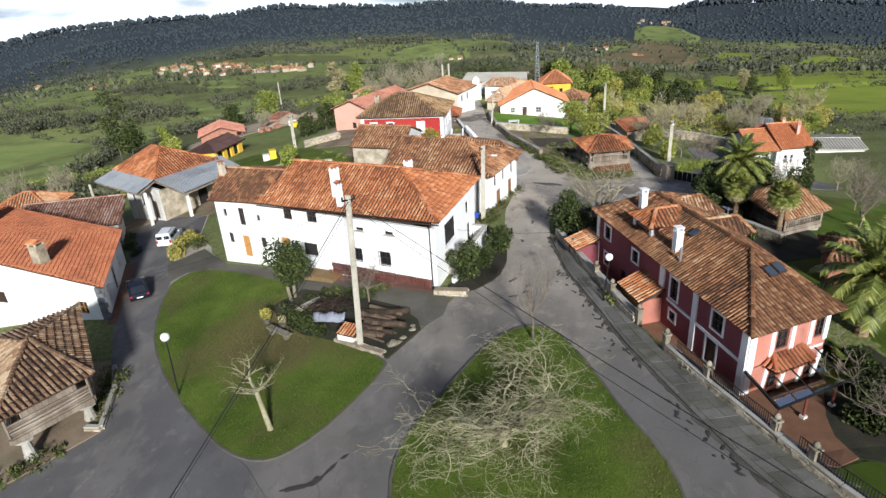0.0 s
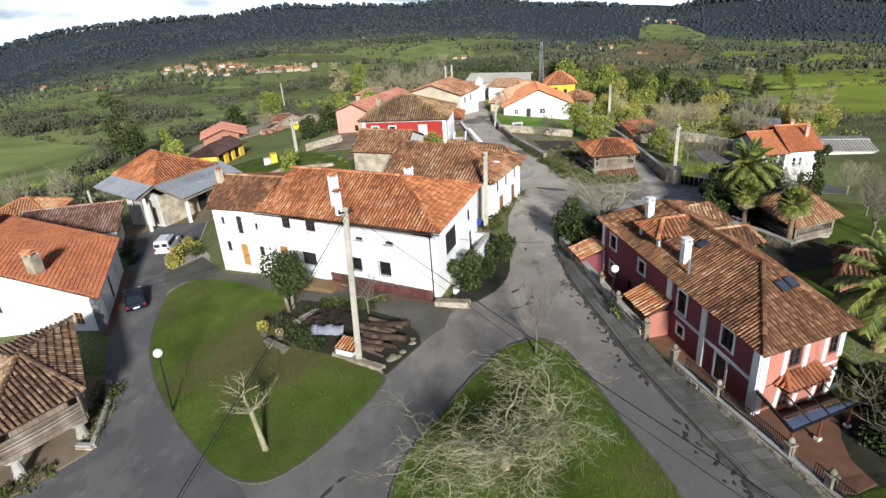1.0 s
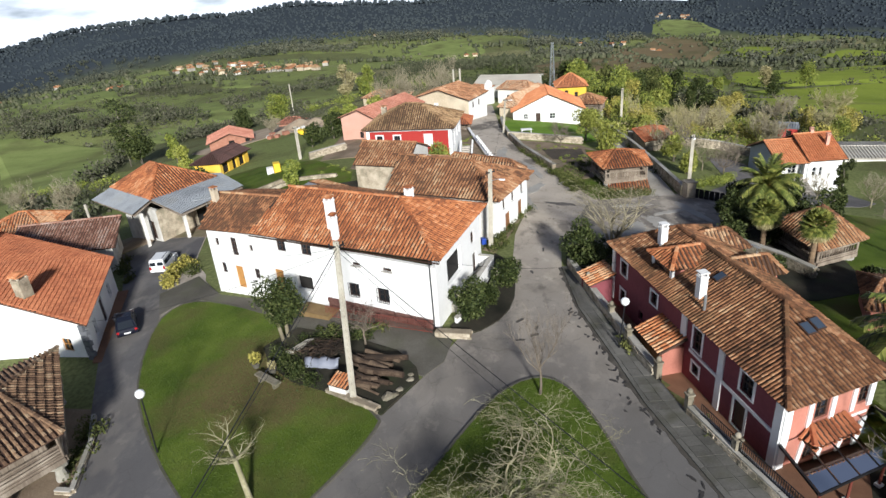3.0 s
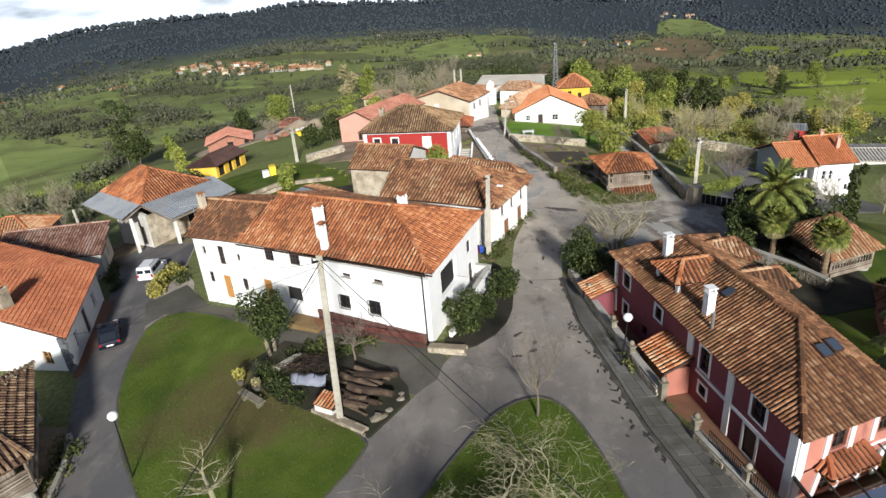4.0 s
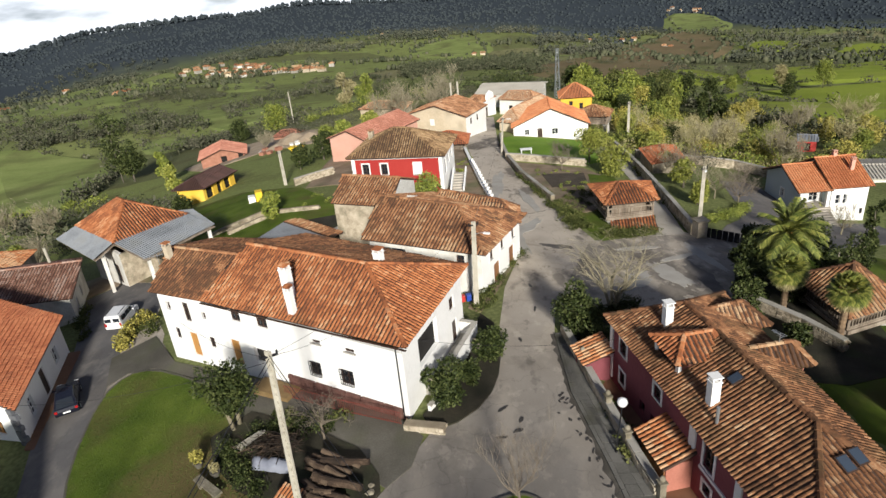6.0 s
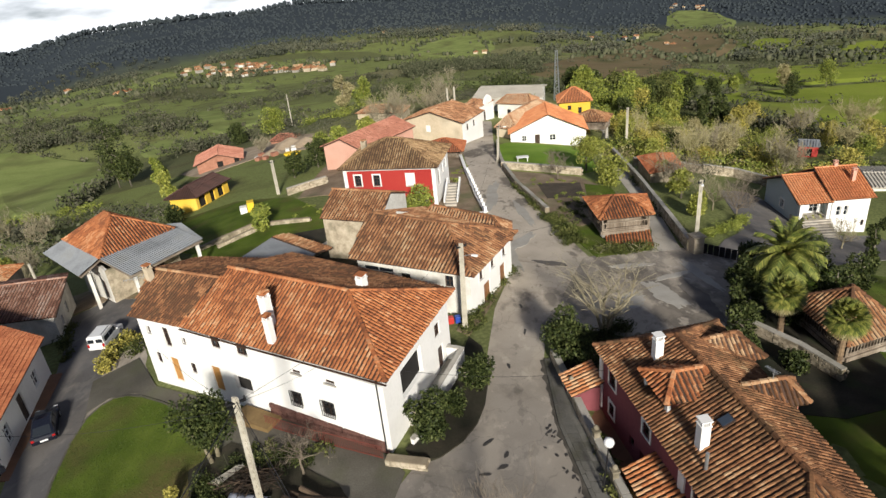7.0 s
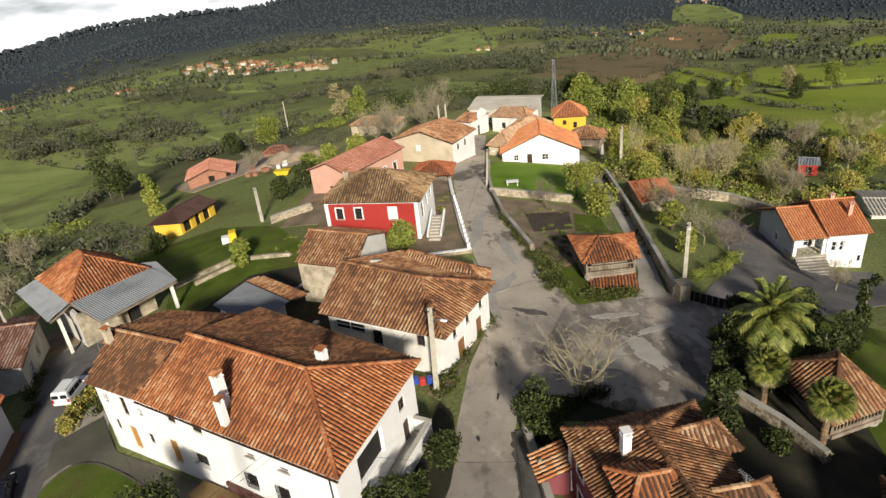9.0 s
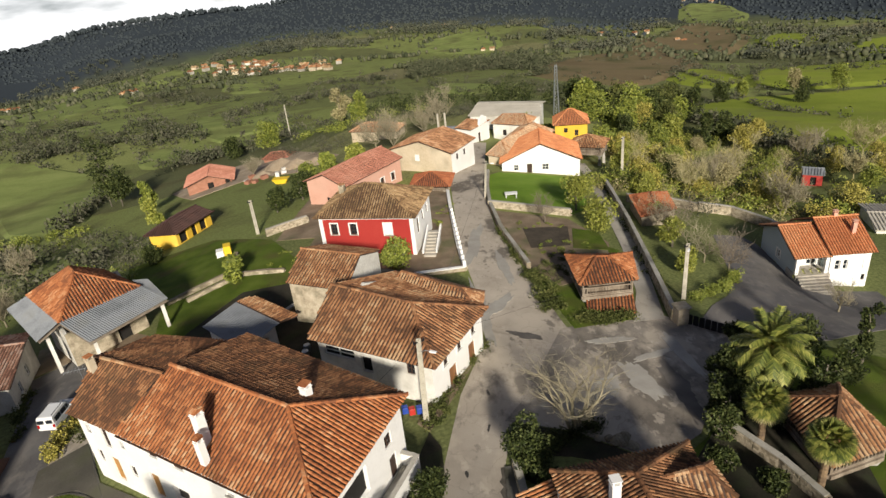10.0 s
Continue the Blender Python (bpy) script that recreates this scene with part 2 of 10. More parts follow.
M = {
    "tile_orange": tiles("tile_orange", [(0.2, 0.074, 0.034), (0.35, 0.125, 0.05), (0.47, 0.19, 0.078), (0.56, 0.34, 0.19)], (0.15, 0.085, 0.05), 0.55),
    "tile_brown": tiles("tile_brown", [(0.12, 0.06, 0.034), (0.26, 0.12, 0.058), (0.38, 0.19, 0.092), (0.5, 0.33, 0.19)], (0.12, 0.09, 0.05), 0.6),
    "tile_red": tiles("tile_red", [(0.085, 0.043, 0.023), (0.19, 0.088, 0.043), (0.295, 0.148, 0.072), (0.47, 0.32, 0.19)], (0.085, 0.068, 0.034), 0.8),
    "tile_old": tiles("tile_old", [(0.06, 0.04, 0.028), (0.15, 0.09, 0.055), (0.27, 0.17, 0.1), (0.4, 0.31, 0.2)], (0.08, 0.07, 0.04), 0.7),
    "tile_mixed": tiles("tile_mixed", [(0.11, 0.055, 0.042), (0.2, 0.1, 0.072), (0.31, 0.17, 0.12), (0.4, 0.29, 0.24)], (0.12, 0.08, 0.06), 0.5),
    "tile_olive": tiles("tile_olive", [(0.14, 0.085, 0.045), (0.27, 0.17, 0.088), (0.38, 0.255, 0.135), (0.5, 0.37, 0.23)], (0.1, 0.085, 0.045), 0.6),
    "tile_hip": tiles("tile_hip", [(0.19, 0.072, 0.034), (0.35, 0.125, 0.05), (0.47, 0.185, 0.072), (0.56, 0.33, 0.19)], (0.17, 0.08, 0.045), 0.4),
    "tile_pale": tiles("tile_pale", [(0.22, 0.11, 0.06), (0.4, 0.2, 0.1), (0.52, 0.3, 0.17), (0.6, 0.44, 0.29)], (0.2, 0.13, 0.08), 0.5),
    "tile_new": tiles("tile_new", [(0.46, 0.17, 0.075), (0.58, 0.23, 0.1), (0.66, 0.31, 0.15)], (0.36, 0.17, 0.09), 0.3),
    "tile_salmon": tiles("tile_salmon", [(0.34, 0.14, 0.095), (0.44, 0.19, 0.13), (0.53, 0.26, 0.185)], (0.3, 0.15, 0.11), 0.4),
    "tile_flat": tiles("tile_flat", [(0.22, 0.075, 0.038), (0.33, 0.11, 0.05), (0.42, 0.16, 0.075)], (0.2, 0.085, 0.05), 0.5),
    # near-black brown paints the shade in the channels between tiles; eave boards share it
    "under": material("boards_and_gap_shade", [(0.035, 0.022, 0.015), (0.08, 0.042, 0.028)], scale=4),
    "white": material("white_render", [(0.74, 0.735, 0.72), (0.84, 0.835, 0.82), (0.87, 0.865, 0.855)], rough=0.9, scale=1.2, fine=25, bump=0.08, dirt=((0.5, 0.48, 0.42), 0.2, 0.25)),
    "shed_red": material("red_boards", [(0.34, 0.035, 0.03), (0.46, 0.05, 0.04)], rough=0.8, scale=2, bump=0.1),
    "white_old": material("weathered_white_render", [(0.5, 0.48, 0.43), (0.74, 0.72, 0.67), (0.82, 0.8, 0.76)], rough=0.92, scale=1.6, fine=25, bump=0.15, dirt=((0.27, 0.25, 0.2), 0.6, 0.3)),
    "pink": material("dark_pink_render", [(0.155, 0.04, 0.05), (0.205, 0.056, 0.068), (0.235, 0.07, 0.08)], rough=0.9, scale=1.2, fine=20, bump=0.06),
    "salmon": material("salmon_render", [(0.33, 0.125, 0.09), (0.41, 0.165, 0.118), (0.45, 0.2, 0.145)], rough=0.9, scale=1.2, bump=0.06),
    "rose": material("pale_pink_render", [(0.55, 0.3, 0.22), (0.66, 0.38, 0.29), (0.68, 0.42, 0.33)], rough=0.9, scale=1.2, bump=0.06, dirt=((0.45, 0.27, 0.2), 0.3, 0.2)),
    "red": material("red_render", [(0.29, 0.022, 0.019), (0.35, 0.03, 0.024), (0.39, 0.042, 0.032)], rough=0.85, scale=1.2, bump=0.05),
    "yellow": material("yellow_render", [(0.6, 0.36, 0.03), (0.72, 0.46, 0.05), (0.76, 0.52, 0.09)], rough=0.85, scale=1.2, bump=0.05),
    "bluegrey": material("blue_grey_render", [(0.4, 0.47, 0.49), (0.48, 0.55, 0.57), (0.52, 0.59, 0.61)], rough=0.9, scale=1.0, bump=0.05),
    "beige": material("bare_cement_render", [(0.44, 0.36, 0.25), (0.57, 0.48, 0.35), (0.64, 0.56, 0.43)], rough=0.95, scale=1.0, fine=18, bump=0.15, dirt=((0.3, 0.25, 0.18), 0.5, 0.3)),
    "brick": material("bare_brick", [(0.24, 0.11, 0.07), (0.33, 0.155, 0.1), (0.4, 0.2, 0.14)], scale=6, fine=60),
    "stone": material("rubble_stone", [(0.2, 0.165, 0.115), (0.4, 0.34, 0.25), (0.54, 0.47, 0.36)], rough=0.95, scale=6, fine=30, bump=0.5, island=0.4, per_object=0.3, dirt=((0.12, 0.12, 0.07), 0.6, 0.8)),
    "stone_mossy": material("mossy_stone", [(0.1, 0.088, 0.058), (0.21, 0.185, 0.135), (0.33, 0.295, 0.23)], rough=0.95, scale=6, fine=30, bump=0.5, per_object=0.3, dirt=((0.07, 0.075, 0.035), 0.7, 0.9)),
    "mortar": material("earth_mortar", [(0.2, 0.16, 0.11), (0.32, 0.27, 0.19)], rough=1, scale=8, fine=60, bump=0.4),
    "concrete": material("concrete", [(0.26, 0.245, 0.22), (0.38, 0.36, 0.32), (0.44, 0.42, 0.38)], rough=0.9, scale=2.5, fine=40, bump=0.12, dirt=((0.16, 0.15, 0.1), 0.6, 0.3)),
    "pole": material("pole_concrete", [(0.3, 0.275, 0.225), (0.42, 0.39, 0.32), (0.5, 0.47, 0.4)], rough=0.9, scale=5, fine=40, bump=0.1),
    "sheet": material("fibre_cement_sheet", [(0.13, 0.14, 0.155), (0.2, 0.215, 0.235), (0.27, 0.285, 0.3)], rough=0.75, scale=2, fine=25, bump=0.1, island=0.3, dirt=((0.13, 0.13, 0.12), 0.5, 0.4)),
    "slate": material("dark_sheet", [(0.1, 0.105, 0.12), (0.16, 0.165, 0.18)], rough=0.55, scale=2, fine=25, bump=0.1, island=0.25),
    "roof_dark": material("dark_brown_sheet", [(0.05, 0.026, 0.022), (0.09, 0.045, 0.038)], rough=0.6, scale=2, fine=25, bump=0.1, island=0.25),
    "wood": material("brown_wood", [(0.14, 0.06, 0.025), (0.24, 0.11, 0.045), (0.3, 0.15, 0.065)], rough=0.6, scale=5, fine=60, bump=0.2, stretch=(1, 1, 0.15), island=0.2),
    "wood_grey": material("weathered_chestnut_boards", [(0.1, 0.075, 0.055), (0.2, 0.16, 0.12), (0.34, 0.29, 0.23)], rough=0.9, scale=5, fine=60, bump=0.3, stretch=(1, 1, 0.15), island=0.5),
    "wood_door": material("varnished_door_wood", [(0.32, 0.15, 0.04), (0.44, 0.22, 0.06), (0.5, 0.27, 0.09)], rough=0.5, scale=4, fine=50, stretch=(1, 1, 0.2), island=0.15),
    "log": material("bark_logs", [(0.02, 0.0135, 0.009), (0.052, 0.033, 0.021), (0.125, 0.088, 0.058)], rough=0.95, scale=6, fine=50, bump=0.5, island=0.5, per_object=0.4),
    "bark": material("bark", [(0.1, 0.085, 0.065), (0.19, 0.165, 0.13), (0.3, 0.275, 0.22)], rough=0.95, scale=6, fine=40, bump=0.4),
    "twig": material("pale_twigs", [(0.16, 0.138, 0.088), (0.26, 0.228, 0.15), (0.36, 0.325, 0.235)], rough=0.95, scale=4, fine=30, bump=0.2),
    "twig_grey": material("lichened_grey_twigs", [(0.16, 0.145, 0.075), (0.27, 0.248, 0.145), (0.42, 0.395, 0.27)], rough=0.95, scale=4, fine=30, bump=0.2),
    "twig_sun": material("straw_coloured_twigs", [(0.2, 0.175, 0.08), (0.33, 0.295, 0.15), (0.46, 0.42, 0.24)], rough=0.95, scale=4, fine=30, bump=0.2),
    # dark mossy earth; its near-black tone also carries the shade under the palms
    "moss_shade_ground": material("mossy_shaded_ground", [(0.013, 0.014, 0.007), (0.027, 0.024, 0.014), (0.052, 0.042, 0.027)], rough=1, scale=3, fine=40, bump=0.5, dirt=((0.03, 0.04, 0.014), 0.7, 0.5)),
    "tilled": material("tilled_soil", [(0.035, 0.028, 0.02), (0.06, 0.047, 0.033), (0.085, 0.068, 0.048)], rough=1, scale=4, fine=40, bump=0.6),
    "twig_dark": material("brown_twigs", [(0.1, 0.08, 0.06), (0.17, 0.14, 0.105), (0.24, 0.2, 0.155)], rough=0.95, scale=4, fine=30, bump=0.2),
    "glass": glass_like("dark_window_glass", (0.02, 0.024, 0.03)),
    "frame_dark": material("dark_brown_paint", [(0.035, 0.022, 0.016), (0.07, 0.04, 0.028)], rough=0.5, bump=0.05),
    "frame_white": material("white_paint", [(0.74, 0.74, 0.72), (0.82, 0.82, 0.81)], rough=0.6, bump=0.03),
    "void": material("unlit_interior", [(0.01, 0.009, 0.008), (0.02, 0.018, 0.016)], rough=1, bump=0),
    "iron": material("black_iron", [(0.02, 0.02, 0.022), (0.04, 0.04, 0.045)], rough=0.5, metal=0.6, bump=0.05),
    "iron_red": material("rust_red_iron", [(0.12, 0.03, 0.02), (0.2, 0.05, 0.035)], rough=0.6, bump=0.1),
    "steel": material("galvanised_steel", [(0.36, 0.38, 0.4), (0.5, 0.52, 0.54)], rough=0.45, metal=0.8, bump=0.05),
    "asphalt": material("worn_asphalt", [(0.11, 0.1, 0.09), (0.175, 0.16, 0.145), (0.24, 0.222, 0.2)], rough=0.85, scale=1.1, fine=70, bump=0.15, dirt=((0.08, 0.073, 0.068), 0.7, 0.22)),
    "asphalt_dark": material("newer_asphalt", [(0.085, 0.083, 0.086), (0.125, 0.122, 0.125), (0.16, 0.156, 0.158)], rough=0.8, scale=0.5, fine=120, bump=0.1, dirt=((0.2, 0.19, 0.175), 0.4, 0.1)),
    "patchy": material("broken_asphalt_yard", [(0.1, 0.09, 0.085), (0.2, 0.18, 0.165), (0.3, 0.28, 0.255)], rough=0.85, scale=1.4, fine=60, bump=0.15, dirt=((0.42, 0.39, 0.35), 0.95, 0.2)),
    "apron": material("old_dark_concrete", [(0.058, 0.053, 0.042), (0.096, 0.088, 0.071), (0.145, 0.134, 0.112)], rough=0.9, scale=1.6, fine=50, bump=0.15, dirt=((0.075, 0.08, 0.04), 0.6, 0.25)),
    # the sun on the east fields is painted in as a brighter green
    "pasture": material("sunlit_pasture", [(0.17, 0.215, 0.03), (0.235, 0.285, 0.042), (0.29, 0.325, 0.06)], rough=1, scale=0.2, fine=6, bump=0.3, spec=0.05, dirt=((0.12, 0.115, 0.045), 0.55, 0.04)),
    "pasture_mid": material("valley_pasture", [(0.15, 0.185, 0.06), (0.2, 0.242, 0.078), (0.27, 0.305, 0.11)], rough=1, scale=0.3, fine=5, bump=0.4, spec=0.05, stretch=(1, 2.6, 1), dirt=((0.1, 0.098, 0.045), 0.7, 0.05)),
    "bracken": material("winter_bracken", [(0.13, 0.1, 0.055), (0.19, 0.148, 0.082), (0.25, 0.2, 0.105)], rough=1, scale=0.1, fine=4, bump=0.4, spec=0.05, dirt=((0.05, 0.065, 0.025), 0.8, 0.02)),
    "sheet_pale": material("pale_flat_roof", [(0.36, 0.33, 0.28), (0.48, 0.45, 0.39), (0.54, 0.51, 0.45)], rough=0.85, scale=1, fine=20, bump=0.1),
    "hedge": material("dark_winter_hedge", [(0.042, 0.05, 0.028), (0.075, 0.084, 0.048), (0.125, 0.125, 0.078)], rough=1, scale=0.5, fine=10, bump=0, island=0.4, spec=0.05),
    "lane": material("concrete_lane", [(0.26, 0.24, 0.215), (0.34, 0.315, 0.285), (0.4, 0.375, 0.34)], rough=0.9, scale=1.5, fine=60, bump=0.12),
    "dirt": material("bare_earth", [(0.12, 0.085, 0.055), (0.22, 0.165, 0.11), (0.3, 0.23, 0.16)], rough=1, scale=2, fine=50, bump=0.4, dirt=((0.09, 0.11, 0.04), 0.6, 0.3)),
    "spoil": material("pale_dug_earth", [(0.24, 0.18, 0.12), (0.38, 0.3, 0.21), (0.5, 0.42, 0.32)], rough=1, scale=2, fine=30, bump=0.5, dirt=((0.16, 0.12, 0.075), 0.6, 0.2)),
    "terracotta": material("terracotta_paving", [(0.12, 0.06, 0.034), (0.19, 0.098, 0.056)], rough=0.8, scale=6, fine=60, bump=0.1, per_object=0.4),
    "paving": material("stone_paving", [(0.065, 0.062, 0.054), (0.112, 0.107, 0.095), (0.165, 0.158, 0.142)], rough=0.85, scale=2, fine=50, bump=0.1, per_object=0.3, dirt=((0.07, 0.068, 0.045), 0.75, 0.6)),
    "grass_blades": material("grass_blades", [(0.042, 0.066, 0.01), (0.068, 0.098, 0.015), (0.1, 0.13, 0.024)], rough=0.95, scale=0.8, fine=30, bump=0, island=0.35),
    "lawn_lush": material("lush_grass", [(0.1, 0.175, 0.018), (0.15, 0.25, 0.028), (0.2, 0.3, 0.045)], rough=0.95, scale=1.2, fine=80, bump=0.6, spec=0.1),
    "lawn": material("mown_grass", [(0.046, 0.075, 0.01), (0.088, 0.128, 0.017), (0.135, 0.175, 0.03)], rough=0.95, scale=1.6, fine=130, bump=0.9, spec=0.1, dirt=((0.11, 0.092, 0.038), 0.7, 0.22)),
    "ochre": material("ochre_tiles", [(0.13, 0.08, 0.034), (0.19, 0.125, 0.052), (0.24, 0.165, 0.075)], rough=0.85, scale=4, fine=40, bump=0.1),
    "plinth_red": material("dark_red_plinth", [(0.06, 0.03, 0.024), (0.11, 0.05, 0.04), (0.18, 0.1, 0.08)], rough=0.9, scale=5, fine=40, bump=0.4),
    "leaf_dark": material("dark_leaves", [(0.018, 0.026, 0.008), (0.04, 0.055, 0.015), (0.095, 0.11, 0.036)], rough=0.6, scale=4, fine=20, bump=0, island=0.6, spec=0.15),
    "leaf_mid": material("green_leaves", [(0.075, 0.1, 0.014), (0.165, 0.2, 0.03), (0.29, 0.31, 0.055)], rough=0.6, scale=4, fine=20, bump=0, island=0.6),
    "leaf_weed": material("weeds", [(0.035, 0.045, 0.012), (0.075, 0.088, 0.024), (0.15, 0.155, 0.05)], rough=0.8, scale=2, fine=20, bump=0, island=0.5, spec=0.15),
    "leaf_bright": material("yellow_green_leaves", [(0.1, 0.122, 0.017), (0.215, 0.235, 0.036), (0.34, 0.34, 0.07)], rough=0.6, scale=4, fine=20, bump=0, island=0.6),
    "leaf_olive": material("olive_winter_leaves", [(0.13, 0.12, 0.02), (0.3, 0.27, 0.05), (0.52, 0.45, 0.11)], rough=0.8, scale=4, fine=20, bump=0, island=0.6),
    "leaf_dry": material("dry_winter_scrub", [(0.17, 0.145, 0.06), (0.29, 0.255, 0.12), (0.42, 0.375, 0.2)], rough=0.9, scale=4, fine=20, bump=0, island=0.6),
    "palm": material("palm_fronds", [(0.05, 0.07, 0.014), (0.14, 0.165, 0.03), (0.32, 0.31, 0.075)], rough=0.6, scale=3, fine=20, bump=0, island=0.5),
    "palm_trunk": material("palm_trunk", [(0.09, 0.06, 0.04), (0.2, 0.14, 0.085), (0.3, 0.2, 0.11)], rough=1, scale=6, fine=40, bump=0.6),
    "palm_orange": material("palm_fibre", [(0.22, 0.11, 0.03), (0.36, 0.19, 0.05)], rough=1, scale=8, fine=50, bump=0.6),
    # distance haze is painted in as a blue-grey cast on the woods
    "forest": material("pine_forest_hazed", [(0.038, 0.047, 0.056), (0.045, 0.055, 0.062), (0.056, 0.066, 0.066)], rough=1, scale=0.008, fine=2, bump=0, island=0.15, spec=0.02),
    "forest_near": material("dark_hill_woods", [(0.052, 0.06, 0.046), (0.085, 0.092, 0.066), (0.13, 0.128, 0.09)], rough=1, scale=0.05, fine=3, bump=0, island=0.35, spec=0.03),
    "leaf_grey_dark": material("grey_brown_hedge", [(0.048, 0.05, 0.034), (0.088, 0.088, 0.06), (0.14, 0.134, 0.096)], rough=1, scale=0.5, fine=10, bump=0, island=0.4, spec=0.05),
    "scrub": material("far_scrub", [(0.035, 0.045, 0.025), (0.07, 0.072, 0.045), (0.12, 0.108, 0.075)], rough=1, scale=0.05, fine=3, bump=0, island=0.6, spec=0.05),
    "black_car": material("black_car_paint", [(0.006, 0.007, 0.014), (0.01, 0.012, 0.022)], rough=0.15, bump=0, spec=0.6),
    "white_car": material("white_car_paint", [(0.68, 0.69, 0.7), (0.76, 0.77, 0.78)], rough=0.25, bump=0, spec=0.6),
    "rubber": material("tyre_rubber", [(0.012, 0.012, 0.012), (0.025, 0.025, 0.025)], rough=0.9),
    "plastic_yellow": material("yellow_paint", [(0.72, 0.48, 0.02), (0.8, 0.56, 0.04)], rough=0.5, bump=0.03),
    "plastic_blue": material("blue_plastic", [(0.02, 0.05, 0.28), (0.04, 0.09, 0.42)], rough=0.4, bump=0.03),
    "plastic_red": material("red_plastic", [(0.4, 0.03, 0.025), (0.5, 0.05, 0.04)], rough=0.4, bump=0.03),
    "tarp": material("grey_plastic_tarpaulin", [(0.17, 0.185, 0.23), (0.3, 0.315, 0.37)], rough=0.4, scale=6, fine=20, bump=0.5),
    "lamp": glass_like("opal_lamp_globe", (0.86, 0.86, 0.86), 0.25),
    "ceramic": material("terracotta_pot", [(0.3, 0.12, 0.06), (0.4, 0.18, 0.09)], rough=0.8),
    "tail": glass_like("tail_lamp", (0.35, 0.01, 0.01), 0.1),
}


def clear_glass(name, tint):
    m = bpy.data.materials.new(name)
    m.use_nodes = True
    n, l = m.node_tree.nodes, m.node_tree.links
    t, g, x, f = n.new("ShaderNodeBsdfTransparent"), n.new("ShaderNodeBsdfGlossy"), n.new("ShaderNodeMixShader"), n.new("ShaderNodeFresnel")
    t.inputs[0].default_value, g.inputs["Roughness"].default_value = (*tint, 1), 0.05
    f.inputs[0].default_value = 1.5
    l.new(f.outputs[0], x.inputs[0]); l.new(t.outputs[0], x.inputs[1]); l.new(g.outputs[0], x.inputs[2])
    l.new(x.outputs[0], n["Material Output"].inputs["Surface"])
    return m


def worn_lawn(name, centre, radius):
    """The mown grass with a broad trodden brown patch."""
    m = M["lawn"].copy()
    m.name = name
    n, l = m.node_tree.nodes, m.node_tree.links
    p = n["Principled BSDF"]
    colour = p.inputs["Base Color"].links[0].from_socket
    tc, sb, ln, nz, ad, mr, mx = (n.new("ShaderNode" + k) for k in ("TexCoord", "VectorMath", "VectorMath", "TexNoise", "Math", "MapRange", "MixRGB"))
    sb.operation, ln.operation, ad.operation = "SUBTRACT", "LENGTH", "MULTIPLY_ADD"
    sb.inputs[1].default_value = centre
    nz.inputs["Scale"].default_value, nz.inputs["Detail"].default_value = 0.5, 8
    ad.inputs[1].default_value = radius * 1.6
    mr.inputs["From Min"].default_value, mr.inputs["From Max"].default_value = radius * 2.2, radius * 1.45
    mr.inputs["To Max"].default_value = 0.72
    mx.inputs["Color2"].default_value = (0.15, 0.1, 0.055, 1)
    l.new(tc.outputs["Object"], sb.inputs[0]); l.new(sb.outputs[0], ln.inputs[0]); l.new(tc.outputs["Object"], nz.inputs["Vector"])
    l.new(nz.outputs["Fac"], ad.inputs[0]); l.new(ln.outputs["Value"], ad.inputs[2]); l.new(ad.outputs[0], mr.inputs["Value"])
    l.new(mr.outputs[0], mx.inputs["Fac"]); l.new(colour, mx.inputs["Color1"]); l.new(mx.outputs[0], p.inputs["Base Color"])
    return m


M["lawn_worn"] = worn_lawn("worn_grass", (-13.0, 40.6, 0), 5.2)


